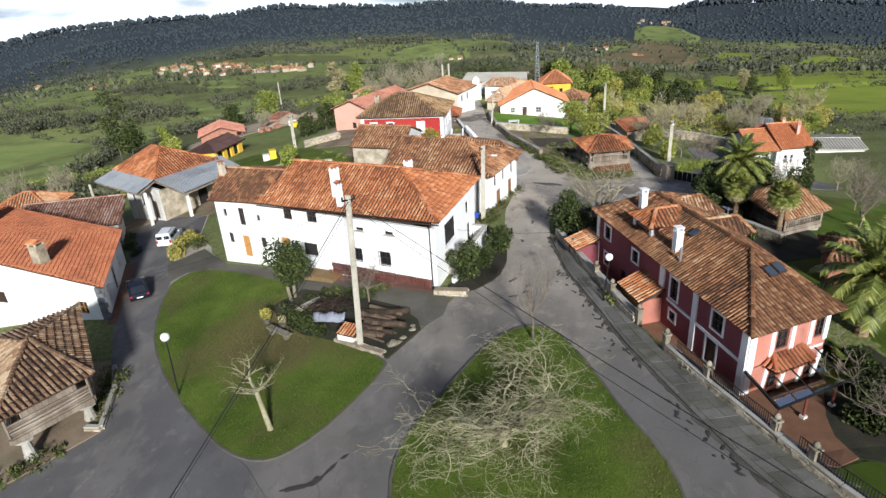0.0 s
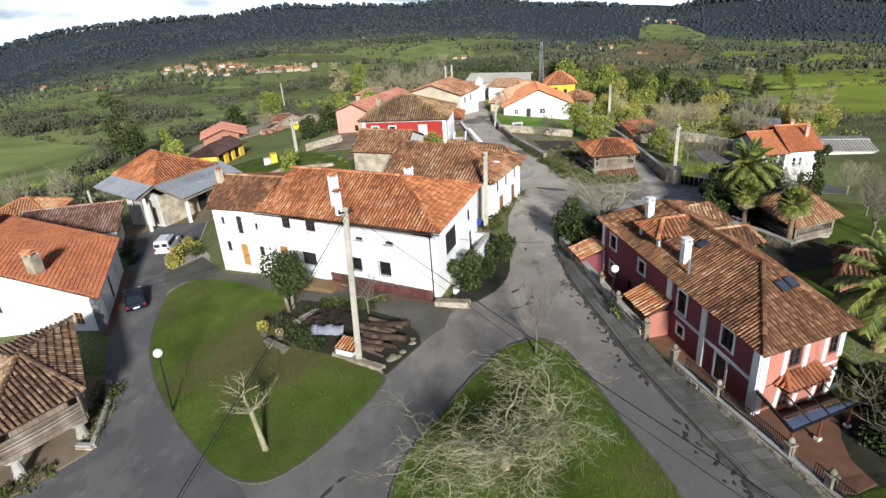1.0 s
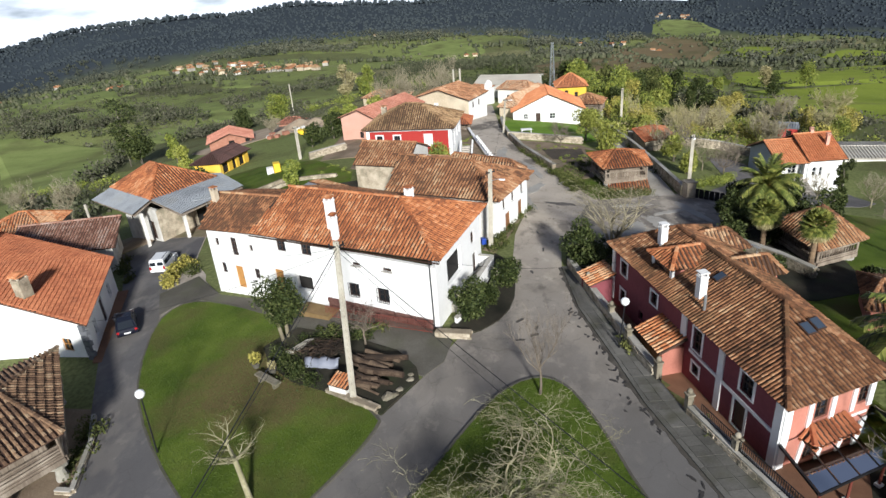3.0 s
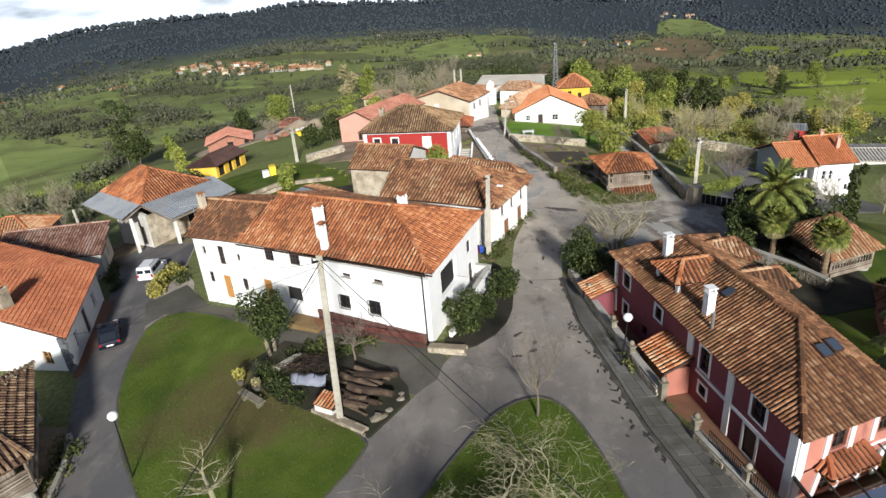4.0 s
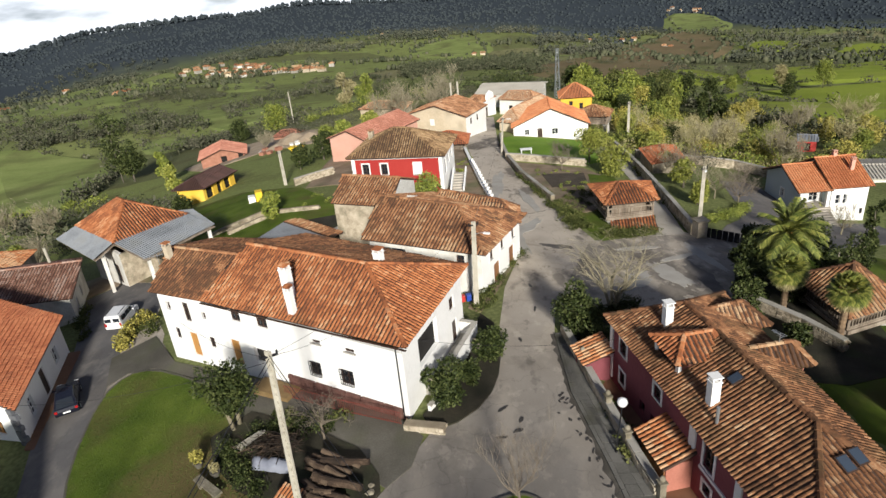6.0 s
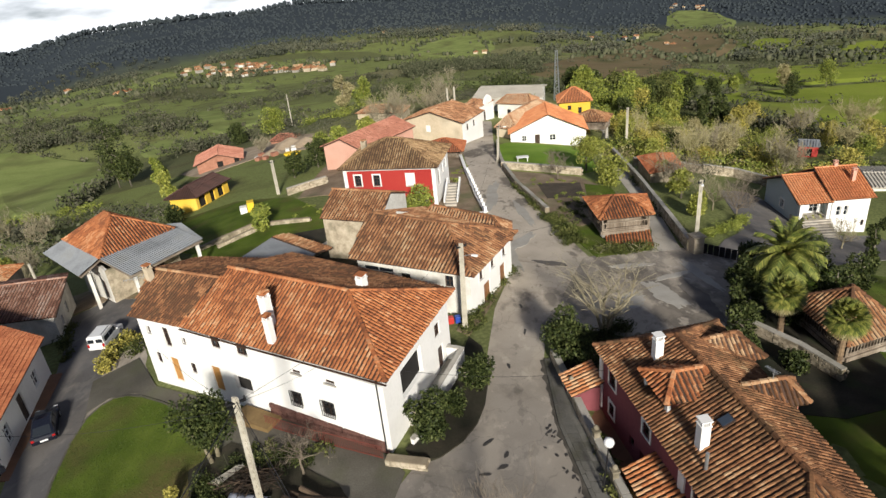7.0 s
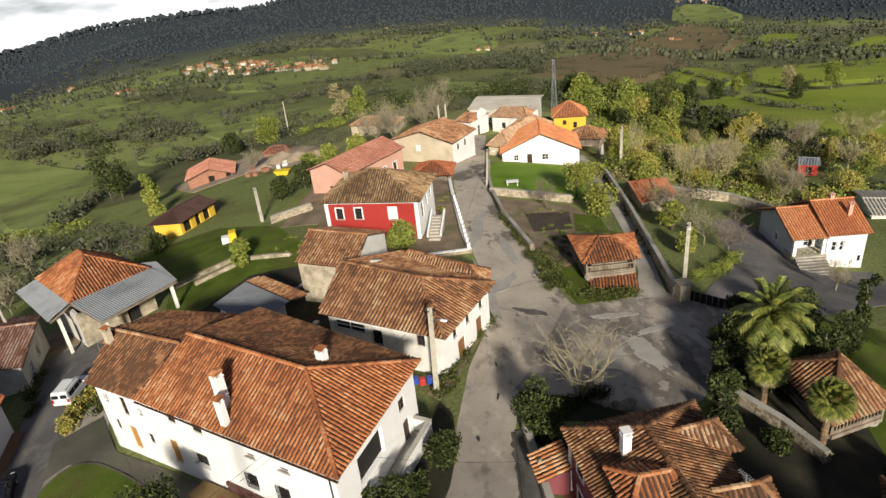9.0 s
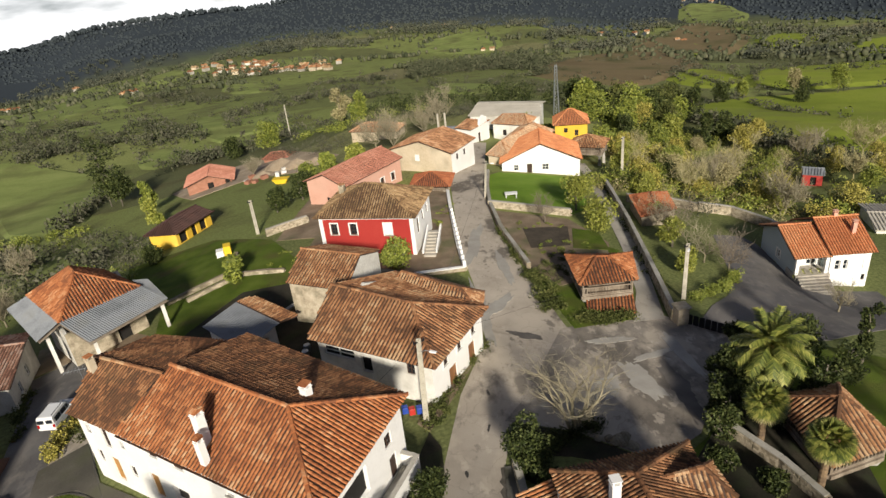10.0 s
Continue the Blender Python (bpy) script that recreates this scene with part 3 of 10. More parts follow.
def road_material(name, stops, pale, dark, ramp_y=None, crack=0.3):
    """Old road surface: fine grit, pale worn-through patches, dark damp or repaired patches, cracks. ramp_y: over that
    stretch the wear sets in and the darkened tone ends.
    """
    m = material(name, stops, rough=0.88, scale=1.3, fine=90, bump=0.18, spec=0.3)
    n, l = m.node_tree.nodes, m.node_tree.links
    p = n["Principled BSDF"]
    colour = p.inputs["Base Color"].links[0].from_socket
    tc = n.new("ShaderNodeTexCoord")
    gate = None
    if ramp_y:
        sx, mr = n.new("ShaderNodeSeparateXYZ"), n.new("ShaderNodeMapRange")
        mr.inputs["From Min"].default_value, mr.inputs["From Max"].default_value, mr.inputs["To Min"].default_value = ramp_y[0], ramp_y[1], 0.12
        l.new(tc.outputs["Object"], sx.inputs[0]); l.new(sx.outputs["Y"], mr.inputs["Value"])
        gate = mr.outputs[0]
        inv, tone = n.new("ShaderNodeMapRange"), n.new("ShaderNodeMixRGB")       # the lower stretch is multiplied darker and bluer
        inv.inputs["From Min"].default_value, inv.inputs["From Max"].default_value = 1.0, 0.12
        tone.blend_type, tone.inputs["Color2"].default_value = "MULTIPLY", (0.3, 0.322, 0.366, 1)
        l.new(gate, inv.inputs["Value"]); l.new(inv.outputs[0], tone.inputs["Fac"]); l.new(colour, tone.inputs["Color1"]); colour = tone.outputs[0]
    for k, (c, amount, scale, lo, hi) in enumerate((((0.5, 0.44, 0.36), pale, 0.16, 0.48, 0.55), ((0.055, 0.048, 0.042), dark, 0.12, 0.54, 0.6), ((0.56, 0.5, 0.42), pale * 0.7, 0.7, 0.58, 0.62), ((0.05, 0.045, 0.04), dark * 0.8, 0.5, 0.61, 0.65))):
        nz, rp, mx = n.new("ShaderNodeTexNoise"), n.new("ShaderNodeValToRGB"), n.new("ShaderNodeMixRGB")
        mp = n.new("ShaderNodeMapping"); mp.inputs["Location"].default_value = (17.0 * k, 9.0 * k, 4.0 * k); mp.inputs["Scale"].default_value = (1.25, 0.8, 1)
        nz.inputs["Scale"].default_value, nz.inputs["Detail"].default_value, nz.inputs["Roughness"].default_value = scale, 9, 0.62
        rp.color_ramp.elements[0].position, rp.color_ramp.elements[1].position = lo, hi
        rp.color_ramp.elements[0].color, rp.color_ramp.elements[1].color = (0, 0, 0, 1), (amount,) * 3 + (1,)
        mx.inputs["Color2"].default_value = (*c, 1)
        l.new(tc.outputs["Object"], mp.inputs["Vector"]); l.new(mp.outputs[0], nz.inputs["Vector"]); l.new(nz.outputs["Fac"], rp.inputs[0])
        f = rp.outputs[0]
        if gate:
            mu = n.new("ShaderNodeMath"); mu.operation = "MULTIPLY"
            l.new(f, mu.inputs[0]); l.new(gate, mu.inputs[1]); f = mu.outputs[0]
        l.new(f, mx.inputs["Fac"]); l.new(colour, mx.inputs["Color1"]); colour = mx.outputs[0]
    wp, va, vo, cr, mx = n.new("ShaderNodeTexNoise"), n.new("ShaderNodeVectorMath"), n.new("ShaderNodeTexVoronoi"), n.new("ShaderNodeValToRGB"), n.new("ShaderNodeMixRGB")
    wp.inputs["Scale"].default_value, wp.inputs["Detail"].default_value = 0.6, 5
    va.operation = "MULTIPLY_ADD"; va.inputs[1].default_value = (2.4, 2.4, 0)
    vo.feature = "DISTANCE_TO_EDGE"; vo.inputs["Scale"].default_value = 0.3
    cr.color_ramp.elements[0].position, cr.color_ramp.elements[1].position = 0.0, 0.009
    cr.color_ramp.elements[0].color, cr.color_ramp.elements[1].color = (crack,) * 3 + (1,), (0, 0, 0, 1)
    mx.inputs["Color2"].default_value = (0.05, 0.046, 0.04, 1)
    l.new(tc.outputs["Object"], wp.inputs["Vector"]); l.new(wp.outputs["Color"], va.inputs[0]); l.new(tc.outputs["Object"], va.inputs[2])
    l.new(va.outputs[0], vo.inputs["Vector"]); l.new(vo.outputs["Distance"], cr.inputs[0]); l.new(cr.outputs[0], mx.inputs["Fac"])
    l.new(colour, mx.inputs["Color1"]); l.new(mx.outputs[0], p.inputs["Base Color"])
    return m


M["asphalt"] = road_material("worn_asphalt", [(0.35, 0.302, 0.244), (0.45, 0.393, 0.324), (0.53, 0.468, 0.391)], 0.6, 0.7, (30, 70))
M["patchy"] = road_material("broken_asphalt_yard", [(0.155, 0.136, 0.116), (0.235, 0.208, 0.178), (0.31, 0.277, 0.24)], 0.6, 0.5)
M["asphalt_dark"] = road_material("newer_asphalt", [(0.088, 0.084, 0.086), (0.113, 0.108, 0.108), (0.145, 0.139, 0.138)], 0.1, 0.2, None, 0.25)
M["lane"] = road_material("concrete_lane", [(0.32, 0.295, 0.255), (0.42, 0.39, 0.34), (0.5, 0.465, 0.41)], 0.3, 0.4)
M["pane"] = clear_glass("clear_roof_glass", (0.86, 0.89, 0.92))


# ---- ground shape ----
def soft_ramp(a, s):
    return s * math.log1p(math.exp(a / s)) if a / s < 30 else a


def near_ground(x, y):
    u, v = max(-3.2, min(3.0, x / 20)), max(-1.6, min(2.6, (y - 60) / 40))
    z = 0.3 + 0.373 * u - 0.598 * v - 0.608 * u * u - 1.049 * u * v - 0.664 * v * v
    z -= 2.0 * math.exp(-((x - 51) ** 2 + (y - 84) ** 2) / 128)          # hollow of the blue-grey house
    if 18 < y < 54 and 10 < x < 32:                                       # the villa's plot lies lower than the road, behind its wall
        w = x - np.interp(y, [20.6, 23.9, 28.6, 34.0, 39.0, 45.5, 53.3], [17.6, 16.5, 15.1, 13.6, 12.75, 11.9, 10.95])
        k = min(1, max(0, w / 0.35)) * min(1, max(0, (13 - w) / 5)) * min(1, max(0, (y - 20) / 4)) * min(1, max(0, (53 - y) / 4))
        z -= 0.75 * k * k * (3 - 2 * k)
    return z - 0.15 * soft_ramp(-x - 28 + 0.4 * (y - 80), 5)


AZ = [-60, -35, -25, -11, 0, 5, 12, 20, 22, 36, 60]
RIM = [-3.4, -3.2, -2.45, -2.25, -2.7, -2.85, -3.6, -4.3, -3.9, -4.1, -4.4]     # degrees below eye level, hill crest
FOOT = [-7.2, -6.7, -5.4, -4.9, -5.2, -5.4, -6.3, -6.7, -6.7, -6.8, -7.0]
MID = [-7.6, -7.4, -7.3, -7.4, -7.7, -7.9, -8.3, -8.7, -8.7, -8.7, -8.7]
LOW = [-9.6, -9.8, -10.2, -10.4, -10.8, -11.0, -11.6, -12.2, -12.2, -12.2, -12.0]


def far_ground(x, y):
    dx, dy = x - 5, y - 10
    r, az = math.hypot(dx, dy), math.degrees(math.atan2(dx, dy))
    az = max(-60, min(60, az))
    rr = [300, 650, 1050, 1500, 1900, 2600]
    el = [np.interp(az, AZ, t) for t in (LOW, MID, FOOT, RIM)]
    zs = [27 + d * math.tan(radians(e)) for d, e in zip(rr, el)]
    zs += [zs[3] - 25, zs[3] - 130]
    bumps = 9 * noise.noise((x / 160, y / 160, 0)) * min(1, max(0, (r - 250) / 400))
    crest = 14 * noise.noise((x / 210, y / 210, 3)) * min(1, max(0, (r - 900) / 400))
    return float(np.interp(r, rr, zs)) + bumps + crest


def ground_z(x, y):
    r = math.hypot(x - 5, y - 10)
    k = min(1.0, max(0.0, (r - 185) / 130))
    k = k * k * (3 - 2 * k)
    if k == 0:
        return near_ground(x, y)
    return near_ground(x, y) * (1 - k) + far_ground(x, y) * k


# ---- mesh helpers ----
class Build:
    """Gathers vertices and faces in world metres."""
    def __init__(self):
        self.v, self.f = [], []

    def add(self, verts, faces):
        o = len(self.v)
        self.v.extend(tuple(p) for p in verts)
        self.f.extend(tuple(i + o for i in f) for f in faces)

    def box(self, m, sx, sy, sz):
        """A box of that size standing on the origin of m (centred in x and y)."""
        pts = [m @ Vector((x * sx / 2, y * sy / 2, z * sz)) for z in (0, 1) for x, y in ((-1, -1), (1, -1), (1, 1), (-1, 1))]
        self.add(pts, [(3, 2, 1, 0), (4, 5, 6, 7), (0, 1, 5, 4), (1, 2, 6, 5), (2, 3, 7, 6), (3, 0, 4, 7)])

    def beam(self, a, b, w, h=None):
        """A bar of section w x h from a to b."""
        a, b = Vector(a), Vector(b)
        d = b - a
        q = d.to_track_quat("Z", "Y").to_matrix().to_4x4()
        self.box(Matrix.Translation(a) @ q, w, h or w, d.length)

    def tube(self, pts, radii, n=6, cap=True):
        pts = [Vector(p) for p in pts]
        rings = []
        for i, p in enumerate(pts):
            d = (pts[min(i + 1, len(pts) - 1)] - pts[max(i - 1, 0)]).normalized()
            side = d.cross(Vector((0.31, 0.17, 0.93))).normalized()
            up = side.cross(d)
            rings.append([p + (side * math.cos(t) + up * math.sin(t)) * radii[i] for t in (2 * math.pi * k / n for k in range(n))])
        faces = [(i * n + k, i * n + (k + 1) % n, (i + 1) * n + (k + 1) % n, (i + 1) * n + k) for i in range(len(pts) - 1) for k in range(n)]
        if cap:
            faces += [tuple(range(n))[::-1], tuple(range((len(pts) - 1) * n, len(pts) * n))]
        self.add([p for r in rings for p in r], faces)

    def lathe(self, at, profile, n=14):
        """Profile of (radius, height) turned about the upright through at."""
        at = Vector(at)
        pts = [at + Vector((r * math.cos(2 * math.pi * k / n), r * math.sin(2 * math.pi * k / n), h)) for r, h in profile for k in range(n)]
        faces = [(i * n + k, i * n + (k + 1) % n, (i + 1) * n + (k + 1) % n, (i + 1) * n + k) for i in range(len(profile) - 1) for k in range(n)]
        faces += [tuple(range(n))[::-1], tuple(range((len(profile) - 1) * n, len(profile) * n))]
        self.add(pts, faces)

    def prism(self, poly, lift):
        """A slab: the polygon poly (3D points) and the same moved by lift."""
        n, lift = len(poly), Vector(lift)
        pts = [Vector(p) for p in poly] + [Vector(p) + lift for p in poly]
        self.add(pts, [tuple(range(n))[::-1], tuple(range(n, 2 * n))] + [(i, (i + 1) % n, n + (i + 1) % n, n + i) for i in range(n)])

    def mesh(self, name, offset=(0, 0, 0)):
        me = bpy.data.meshes.new(name)
        ox, oy, oz = offset
        me.from_pydata([(x - ox, y - oy, z - oz) for x, y, z in self.v], [], self.f)
        me.update()
        return me


def origin_of(ob):
    o = Vector((0, 0, 0))
    while ob:
        o += ob.location
        ob = ob.parent
    return o


def part(name, build, mat, parent, label="", smooth=False, kind=""):
    """One mesh object under a thing or a part; build holds world coordinates."""
    o = origin_of(parent)
    ob = new(name, build.mesh(name, o))
    ob.data.materials.append(M[mat] if isinstance(mat, str) else mat)
    ob.parent = parent
    if smooth:
        ob.data.shade_smooth()
    return tagged(ob, label=label, kind=kind)


def thing(name, at, label, category, group="", kind=""):
    ob = new(name)
    ob.location = at
    ob.empty_display_size = 0.2
    return tagged(ob, label, category, group, kind)


def single(name, build, mat, at, label, category, group="", kind="", smooth=False):
    """A thing that is one mesh."""
    ob = new(name, build.mesh(name, at))
    ob.location = at
    ob.data.materials.append(M[mat] if isinstance(mat, str) else mat)
    if smooth:
        ob.data.shade_smooth()
    return tagged(ob, label, category, group, kind)


def each(name, build, mat, parent, label=""):
    """The boxes gathered in build, one object apiece."""
    for i in range(len(build.v) // 8):
        B = Build()
        B.add(build.v[i * 8:i * 8 + 8], [tuple(q - i * 8 for q in f) for f in build.f[i * 6:i * 6 + 6]])
        part(name, B, mat, parent, label)


def weld(ob, dist=0.001):
    bm = bmesh.new()
    bm.from_mesh(ob.data)
    bmesh.ops.remove_doubles(bm, verts=bm.verts[:], dist=dist)
    bm.to_mesh(ob.data)
    bm.free()
    return ob


def inset(poly, d):
    """The polygon (plan, anticlockwise) with its sides moved inwards by d."""
    out, n = [], len(poly)
    for i in range(n):
        a, b, c = Vector(poly[i - 1]), Vector(poly[i]), Vector(poly[(i + 1) % n])
        d1, d2 = (b - a).normalized(), (c - b).normalized()
        n1, n2 = Vector((-d1.y, d1.x)), Vector((-d2.y, d2.x))
        k = 1 + n1.dot(n2)
        out.append(tuple(b + (n1 + n2) * (d / max(k, 0.3))))
    return out


def patch(name, poly, lift, mat, label, category, cell=4.0, skirt=0.4, kind="structure", flare=0.0):
    """A sheet that follows the ground inside poly, lifted, with a skirt down into the ground."""
    bm = bmesh.new()
    bm.faces.new([bm.verts.new((x, y, 0)) for x, y in poly])
    for axis in (0, 1):
        lo, hi = min(p[axis] for p in poly), max(p[axis] for p in poly)
        k = math.floor(lo / cell) + 1
        while k * cell < hi:
            no = (1, 0, 0) if axis == 0 else (0, 1, 0)
            bmesh.ops.bisect_plane(bm, geom=bm.verts[:] + bm.edges[:] + bm.faces[:], plane_co=[c * k * cell for c in no], plane_no=no)
            k += 1
    bmesh.ops.triangulate(bm, faces=bm.faces[:])
    rim = [e for e in bm.edges if e.is_boundary]
    made = bmesh.ops.extrude_edge_only(bm, edges=rim)["geom"]
    down = {v for v in made if isinstance(v, bmesh.types.BMVert)}
    mid = Vector((sum(q[0] for q in poly) / len(poly), sum(q[1] for q in poly) / len(poly), 0))
    for v in bm.verts:
        if v in down and flare:
            v.co += (v.co - mid).normalized() * flare
        v.co.z = ground_z(v.co.x, v.co.y) + (lift if v not in down else -skirt)
    bmesh.ops.recalc_face_normals(bm, faces=bm.faces[:])
    me = bpy.data.meshes.new(name)
    bm.to_mesh(me)
    bm.free()
    me.materials.append(M[mat])
    return tagged(new(name, me), label, category, kind=kind)


# ---- ground, roads and lawns ----
def field_material():
    """Meadow for the sheet: winter fields with differing greens, rough grass and dry scrub tints, forest floor far off."""
    m = bpy.data.materials.new("meadow")
    m.use_nodes = True
    n, l = m.node_tree.nodes, m.node_tree.links
    p = n["Principled BSDF"]
    tc = n.new("ShaderNodeTexCoord")
    warp = n.new("ShaderNodeTexNoise"); warp.inputs["Scale"].default_value, warp.inputs["Detail"].default_value = 0.012, 3
    vm = n.new("ShaderNodeVectorMath"); vm.operation = "MULTIPLY_ADD"; vm.inputs[1].default_value = (26, 26, 0)
    l.new(tc.outputs["Object"], warp.inputs["Vector"]); l.new(warp.outputs["Color"], vm.inputs[0]); l.new(tc.outputs["Object"], vm.inputs[2])
    flat = n.new("ShaderNodeMapping"); flat.inputs["Scale"].default_value = (1, 1, 0); flat.inputs["Rotation"].default_value = (0, 0, 0.5)
    l.new(vm.outputs[0], flat.inputs["Vector"])
    vor = n.new("ShaderNodeTexVoronoi"); vor.inputs["Scale"].default_value, vor.inputs["Randomness"].default_value = 0.0125, 0.85
    l.new(flat.outputs[0], vor.inputs["Vector"])
    sep = n.new("ShaderNodeSeparateColor"); l.new(vor.outputs["Color"], sep.inputs[0])
    ramp = n.new("ShaderNodeValToRGB")
    for k, (pos, c) in enumerate(((0.0, (0.13, 0.138, 0.068)), (0.3, (0.165, 0.185, 0.074)), (0.55, (0.2, 0.23, 0.083)), (0.8, (0.235, 0.275, 0.09)), (1.0, (0.225, 0.21, 0.115)))):
        e = ramp.color_ramp.elements[k] if k < 2 else ramp.color_ramp.elements.new(pos)
        e.position, e.color = pos, (*c, 1)
    l.new(sep.outputs[0], ramp.inputs[0])
    nz = n.new("ShaderNodeTexNoise"); nz.inputs["Scale"].default_value, nz.inputs["Detail"].default_value = 0.09, 8
    l.new(tc.outputs["Object"], nz.inputs["Vector"])
    fine = n.new("ShaderNodeTexNoise"); fine.inputs["Scale"].default_value, fine.inputs["Detail"].default_value = 3.0, 6
    l.new(tc.outputs["Object"], fine.inputs["Vector"])
    dry = n.new("ShaderNodeValToRGB"); dry.color_ramp.elements[0].position, dry.color_ramp.elements[1].position = 0.52, 0.7
    dry.color_ramp.elements[1].color = (0.75, 0.75, 0.75, 1)
    l.new(nz.outputs["Fac"], dry.inputs[0])
    mx = n.new("ShaderNodeMixRGB"); mx.inputs["Color2"].default_value = (0.11, 0.1, 0.05, 1)
    l.new(dry.outputs[0], mx.inputs["Fac"]); l.new(ramp.outputs[0], mx.inputs["Color1"])
    mul = n.new("ShaderNodeMixRGB"); mul.blend_type = "MULTIPLY"; mul.inputs["Fac"].default_value = 0.75
    fr = n.new("ShaderNodeValToRGB"); fr.color_ramp.elements[0].position, fr.color_ramp.elements[1].position = 0.3, 0.7
    fr.color_ramp.elements[0].color, fr.color_ramp.elements[1].color = (0.5, 0.5, 0.5, 1), (1.25, 1.25, 1.2, 1)
    l.new(fine.outputs["Fac"], fr.inputs[0]); l.new(mx.outputs[0], mul.inputs["Color1"]); l.new(fr.outputs[0], mul.inputs["Color2"])
    # beyond a kilometre or so: woodland floor, blued to stand for distance haze
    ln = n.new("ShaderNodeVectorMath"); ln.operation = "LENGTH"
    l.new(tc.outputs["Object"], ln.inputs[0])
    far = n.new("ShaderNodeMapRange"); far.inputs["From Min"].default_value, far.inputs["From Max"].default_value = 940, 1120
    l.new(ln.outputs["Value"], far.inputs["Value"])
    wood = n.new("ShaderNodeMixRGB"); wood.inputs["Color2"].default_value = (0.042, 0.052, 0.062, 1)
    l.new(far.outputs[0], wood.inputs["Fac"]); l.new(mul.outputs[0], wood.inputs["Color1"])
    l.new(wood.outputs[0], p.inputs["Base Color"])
    p.inputs["Roughness"].default_value, p.inputs["Specular IOR Level"].default_value = 1.0, 0.05
    bp = n.new("ShaderNodeBump"); bp.inputs["Strength"].default_value, bp.inputs["Distance"].default_value = 0.5, 0.15
    l.new(fine.outputs["Fac"], bp.inputs["Height"]); l.new(bp.outputs[0], p.inputs["Normal"])
    return m


M["meadow"] = field_material()


def build_ground():
    radii, r = [0.0], 1.5
    while r < 2600:
        radii.append(r)
        r += 1.7 if r < 150 else (r - 150) * 0.045 + 1.7
    n = 260
    verts, faces = [(0, 55, ground_z(0, 55))], []
    for rr in radii[1:]:
        for k in range(n):
            t = 2 * math.pi * k / n
            x, y = rr * math.cos(t), 55 + rr * math.sin(t)
            verts.append((x, y, ground_z(x, y)))
    for k in range(n):
        faces.append((0, 1 + k, 1 + (k + 1) % n))
    for i in range(len(radii) - 2):
        for k in range(n):
            a, b = 1 + i * n + k, 1 + i * n + (k + 1) % n
            faces.append((a, a + n, b + n, b))
    B = Build()
    B.add(verts, faces)
    g = new("ground", B.mesh("ground"))
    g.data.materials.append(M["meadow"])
    g.data.shade_smooth()
    return tagged(g, "green winter meadows running down to a valley and wooded hills", "ground", kind="structure")


build_ground()
ROAD = [(-27.5, 27.5), (-23, 31.3), (-24.4, 36.6), (-28.6, 46), (-32.3, 57.6), (-36.5, 66.5), (-40.5, 73.5), (-36.5, 75.6), (-28.6, 71.5), (-27.1, 64), (-24.5, 60), (-24, 58.5), (-20, 53),
        (-14, 47), (-4.2, 35.2), (-1.6, 38.8), (0.9, 43.1), (4.6, 45.8), (5.9, 53.9), (7.0, 61.5), (9.4, 69.8), (9.5, 74.2), (8.9, 77.9), (7.0, 90), (5.8, 105), (4.6, 123.5), (5.7, 139),
        (8.6, 160), (12, 160), (11.6, 150), (10.9, 132), (10.6, 113), (11.7, 97.6), (14.4, 84.6), (17.4, 71), (13, 60.5), (11.0, 57.8), (10.2, 53.1), (10.2, 45.6), (11.1, 39.1), (11.7, 34), (12.9, 28.5),
        (14.0, 23.7), (15.2, 20.3), (20, 8), (24, -6), (-30, -6), (-34, 20)]
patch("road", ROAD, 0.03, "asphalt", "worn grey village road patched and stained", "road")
patch("road_west", [(-27.4, 27.7), (-23.1, 31.4), (-24.5, 36.7), (-28.7, 46.1), (-32.4, 57.7), (-36.6, 66.6), (-40.4, 73.3), (-36.5, 75.4), (-28.7, 71.3), (-27.2, 64), (-27.8, 58), (-26.2, 52.6), (-24.0, 43.5), (-21.2, 38.3), (-17.9, 33.6), (-14.9, 29.7), (-11.8, 26.6), (-6, 18), (-2, 5), (0, -5), (-29.5, -5), (-33.5, 20)],
      0.055, "asphalt_dark", "darker, smoother asphalt of the side road", "road")
patch("yard", [(10.5, 58.0), (12.3, 60.8), (16.7, 71.3), (24.0, 73.2), (25.6, 74.5), (29.6, 72.2), (32.4, 69.4), (29.5, 64), (27.2, 60.2), (24.8, 56), (21, 53.2), (15.5, 56.6)], 0.05, "patchy", "broken pale and dark asphalt of the side yard", "road")
patch("lane", [(23.9, 72.3), (27.2, 73), (28.6, 84.5), (29.9, 100.6), (31.3, 122.8), (31.6, 142.4), (29.7, 141.5), (28.7, 114.8), (27.3, 91.6), (25.9, 79)], 0.06, "lane", "narrow pale concrete lane", "road")
LAWN_A = [(-25.1, 54.0), (-26.0, 51.2), (-24.1, 43.5), (-21.5, 38.3), (-18.5, 33.9), (-15.3, 30.0), (-13.2, 27.8), (-11.2, 26.8), (-9.8, 27.0), (-8.1, 28.3), (-6.3, 30.7), (-4.8, 33.2), (-4.2, 35.0), (-8.1, 38.3), (-10.9, 43.6), (-12.8, 46.6), (-14.5, 49.1), (-18.9, 52.1), (-22.9, 54.2)]
LAWN_B = [(5.9, 37.4), (4.2, 36.9), (2.5, 35.4), (-0.4, 31.1), (-2.7, 27.5), (-3.5, 25.0), (-3.5, 22), (-2.2, 19), (2, 17), (7, 17.3), (10, 19), (10.6, 21.1), (10.5, 24.2), (9.5, 27.4), (8.9, 31.3), (7.9, 35.3), (7.1, 36.7)]


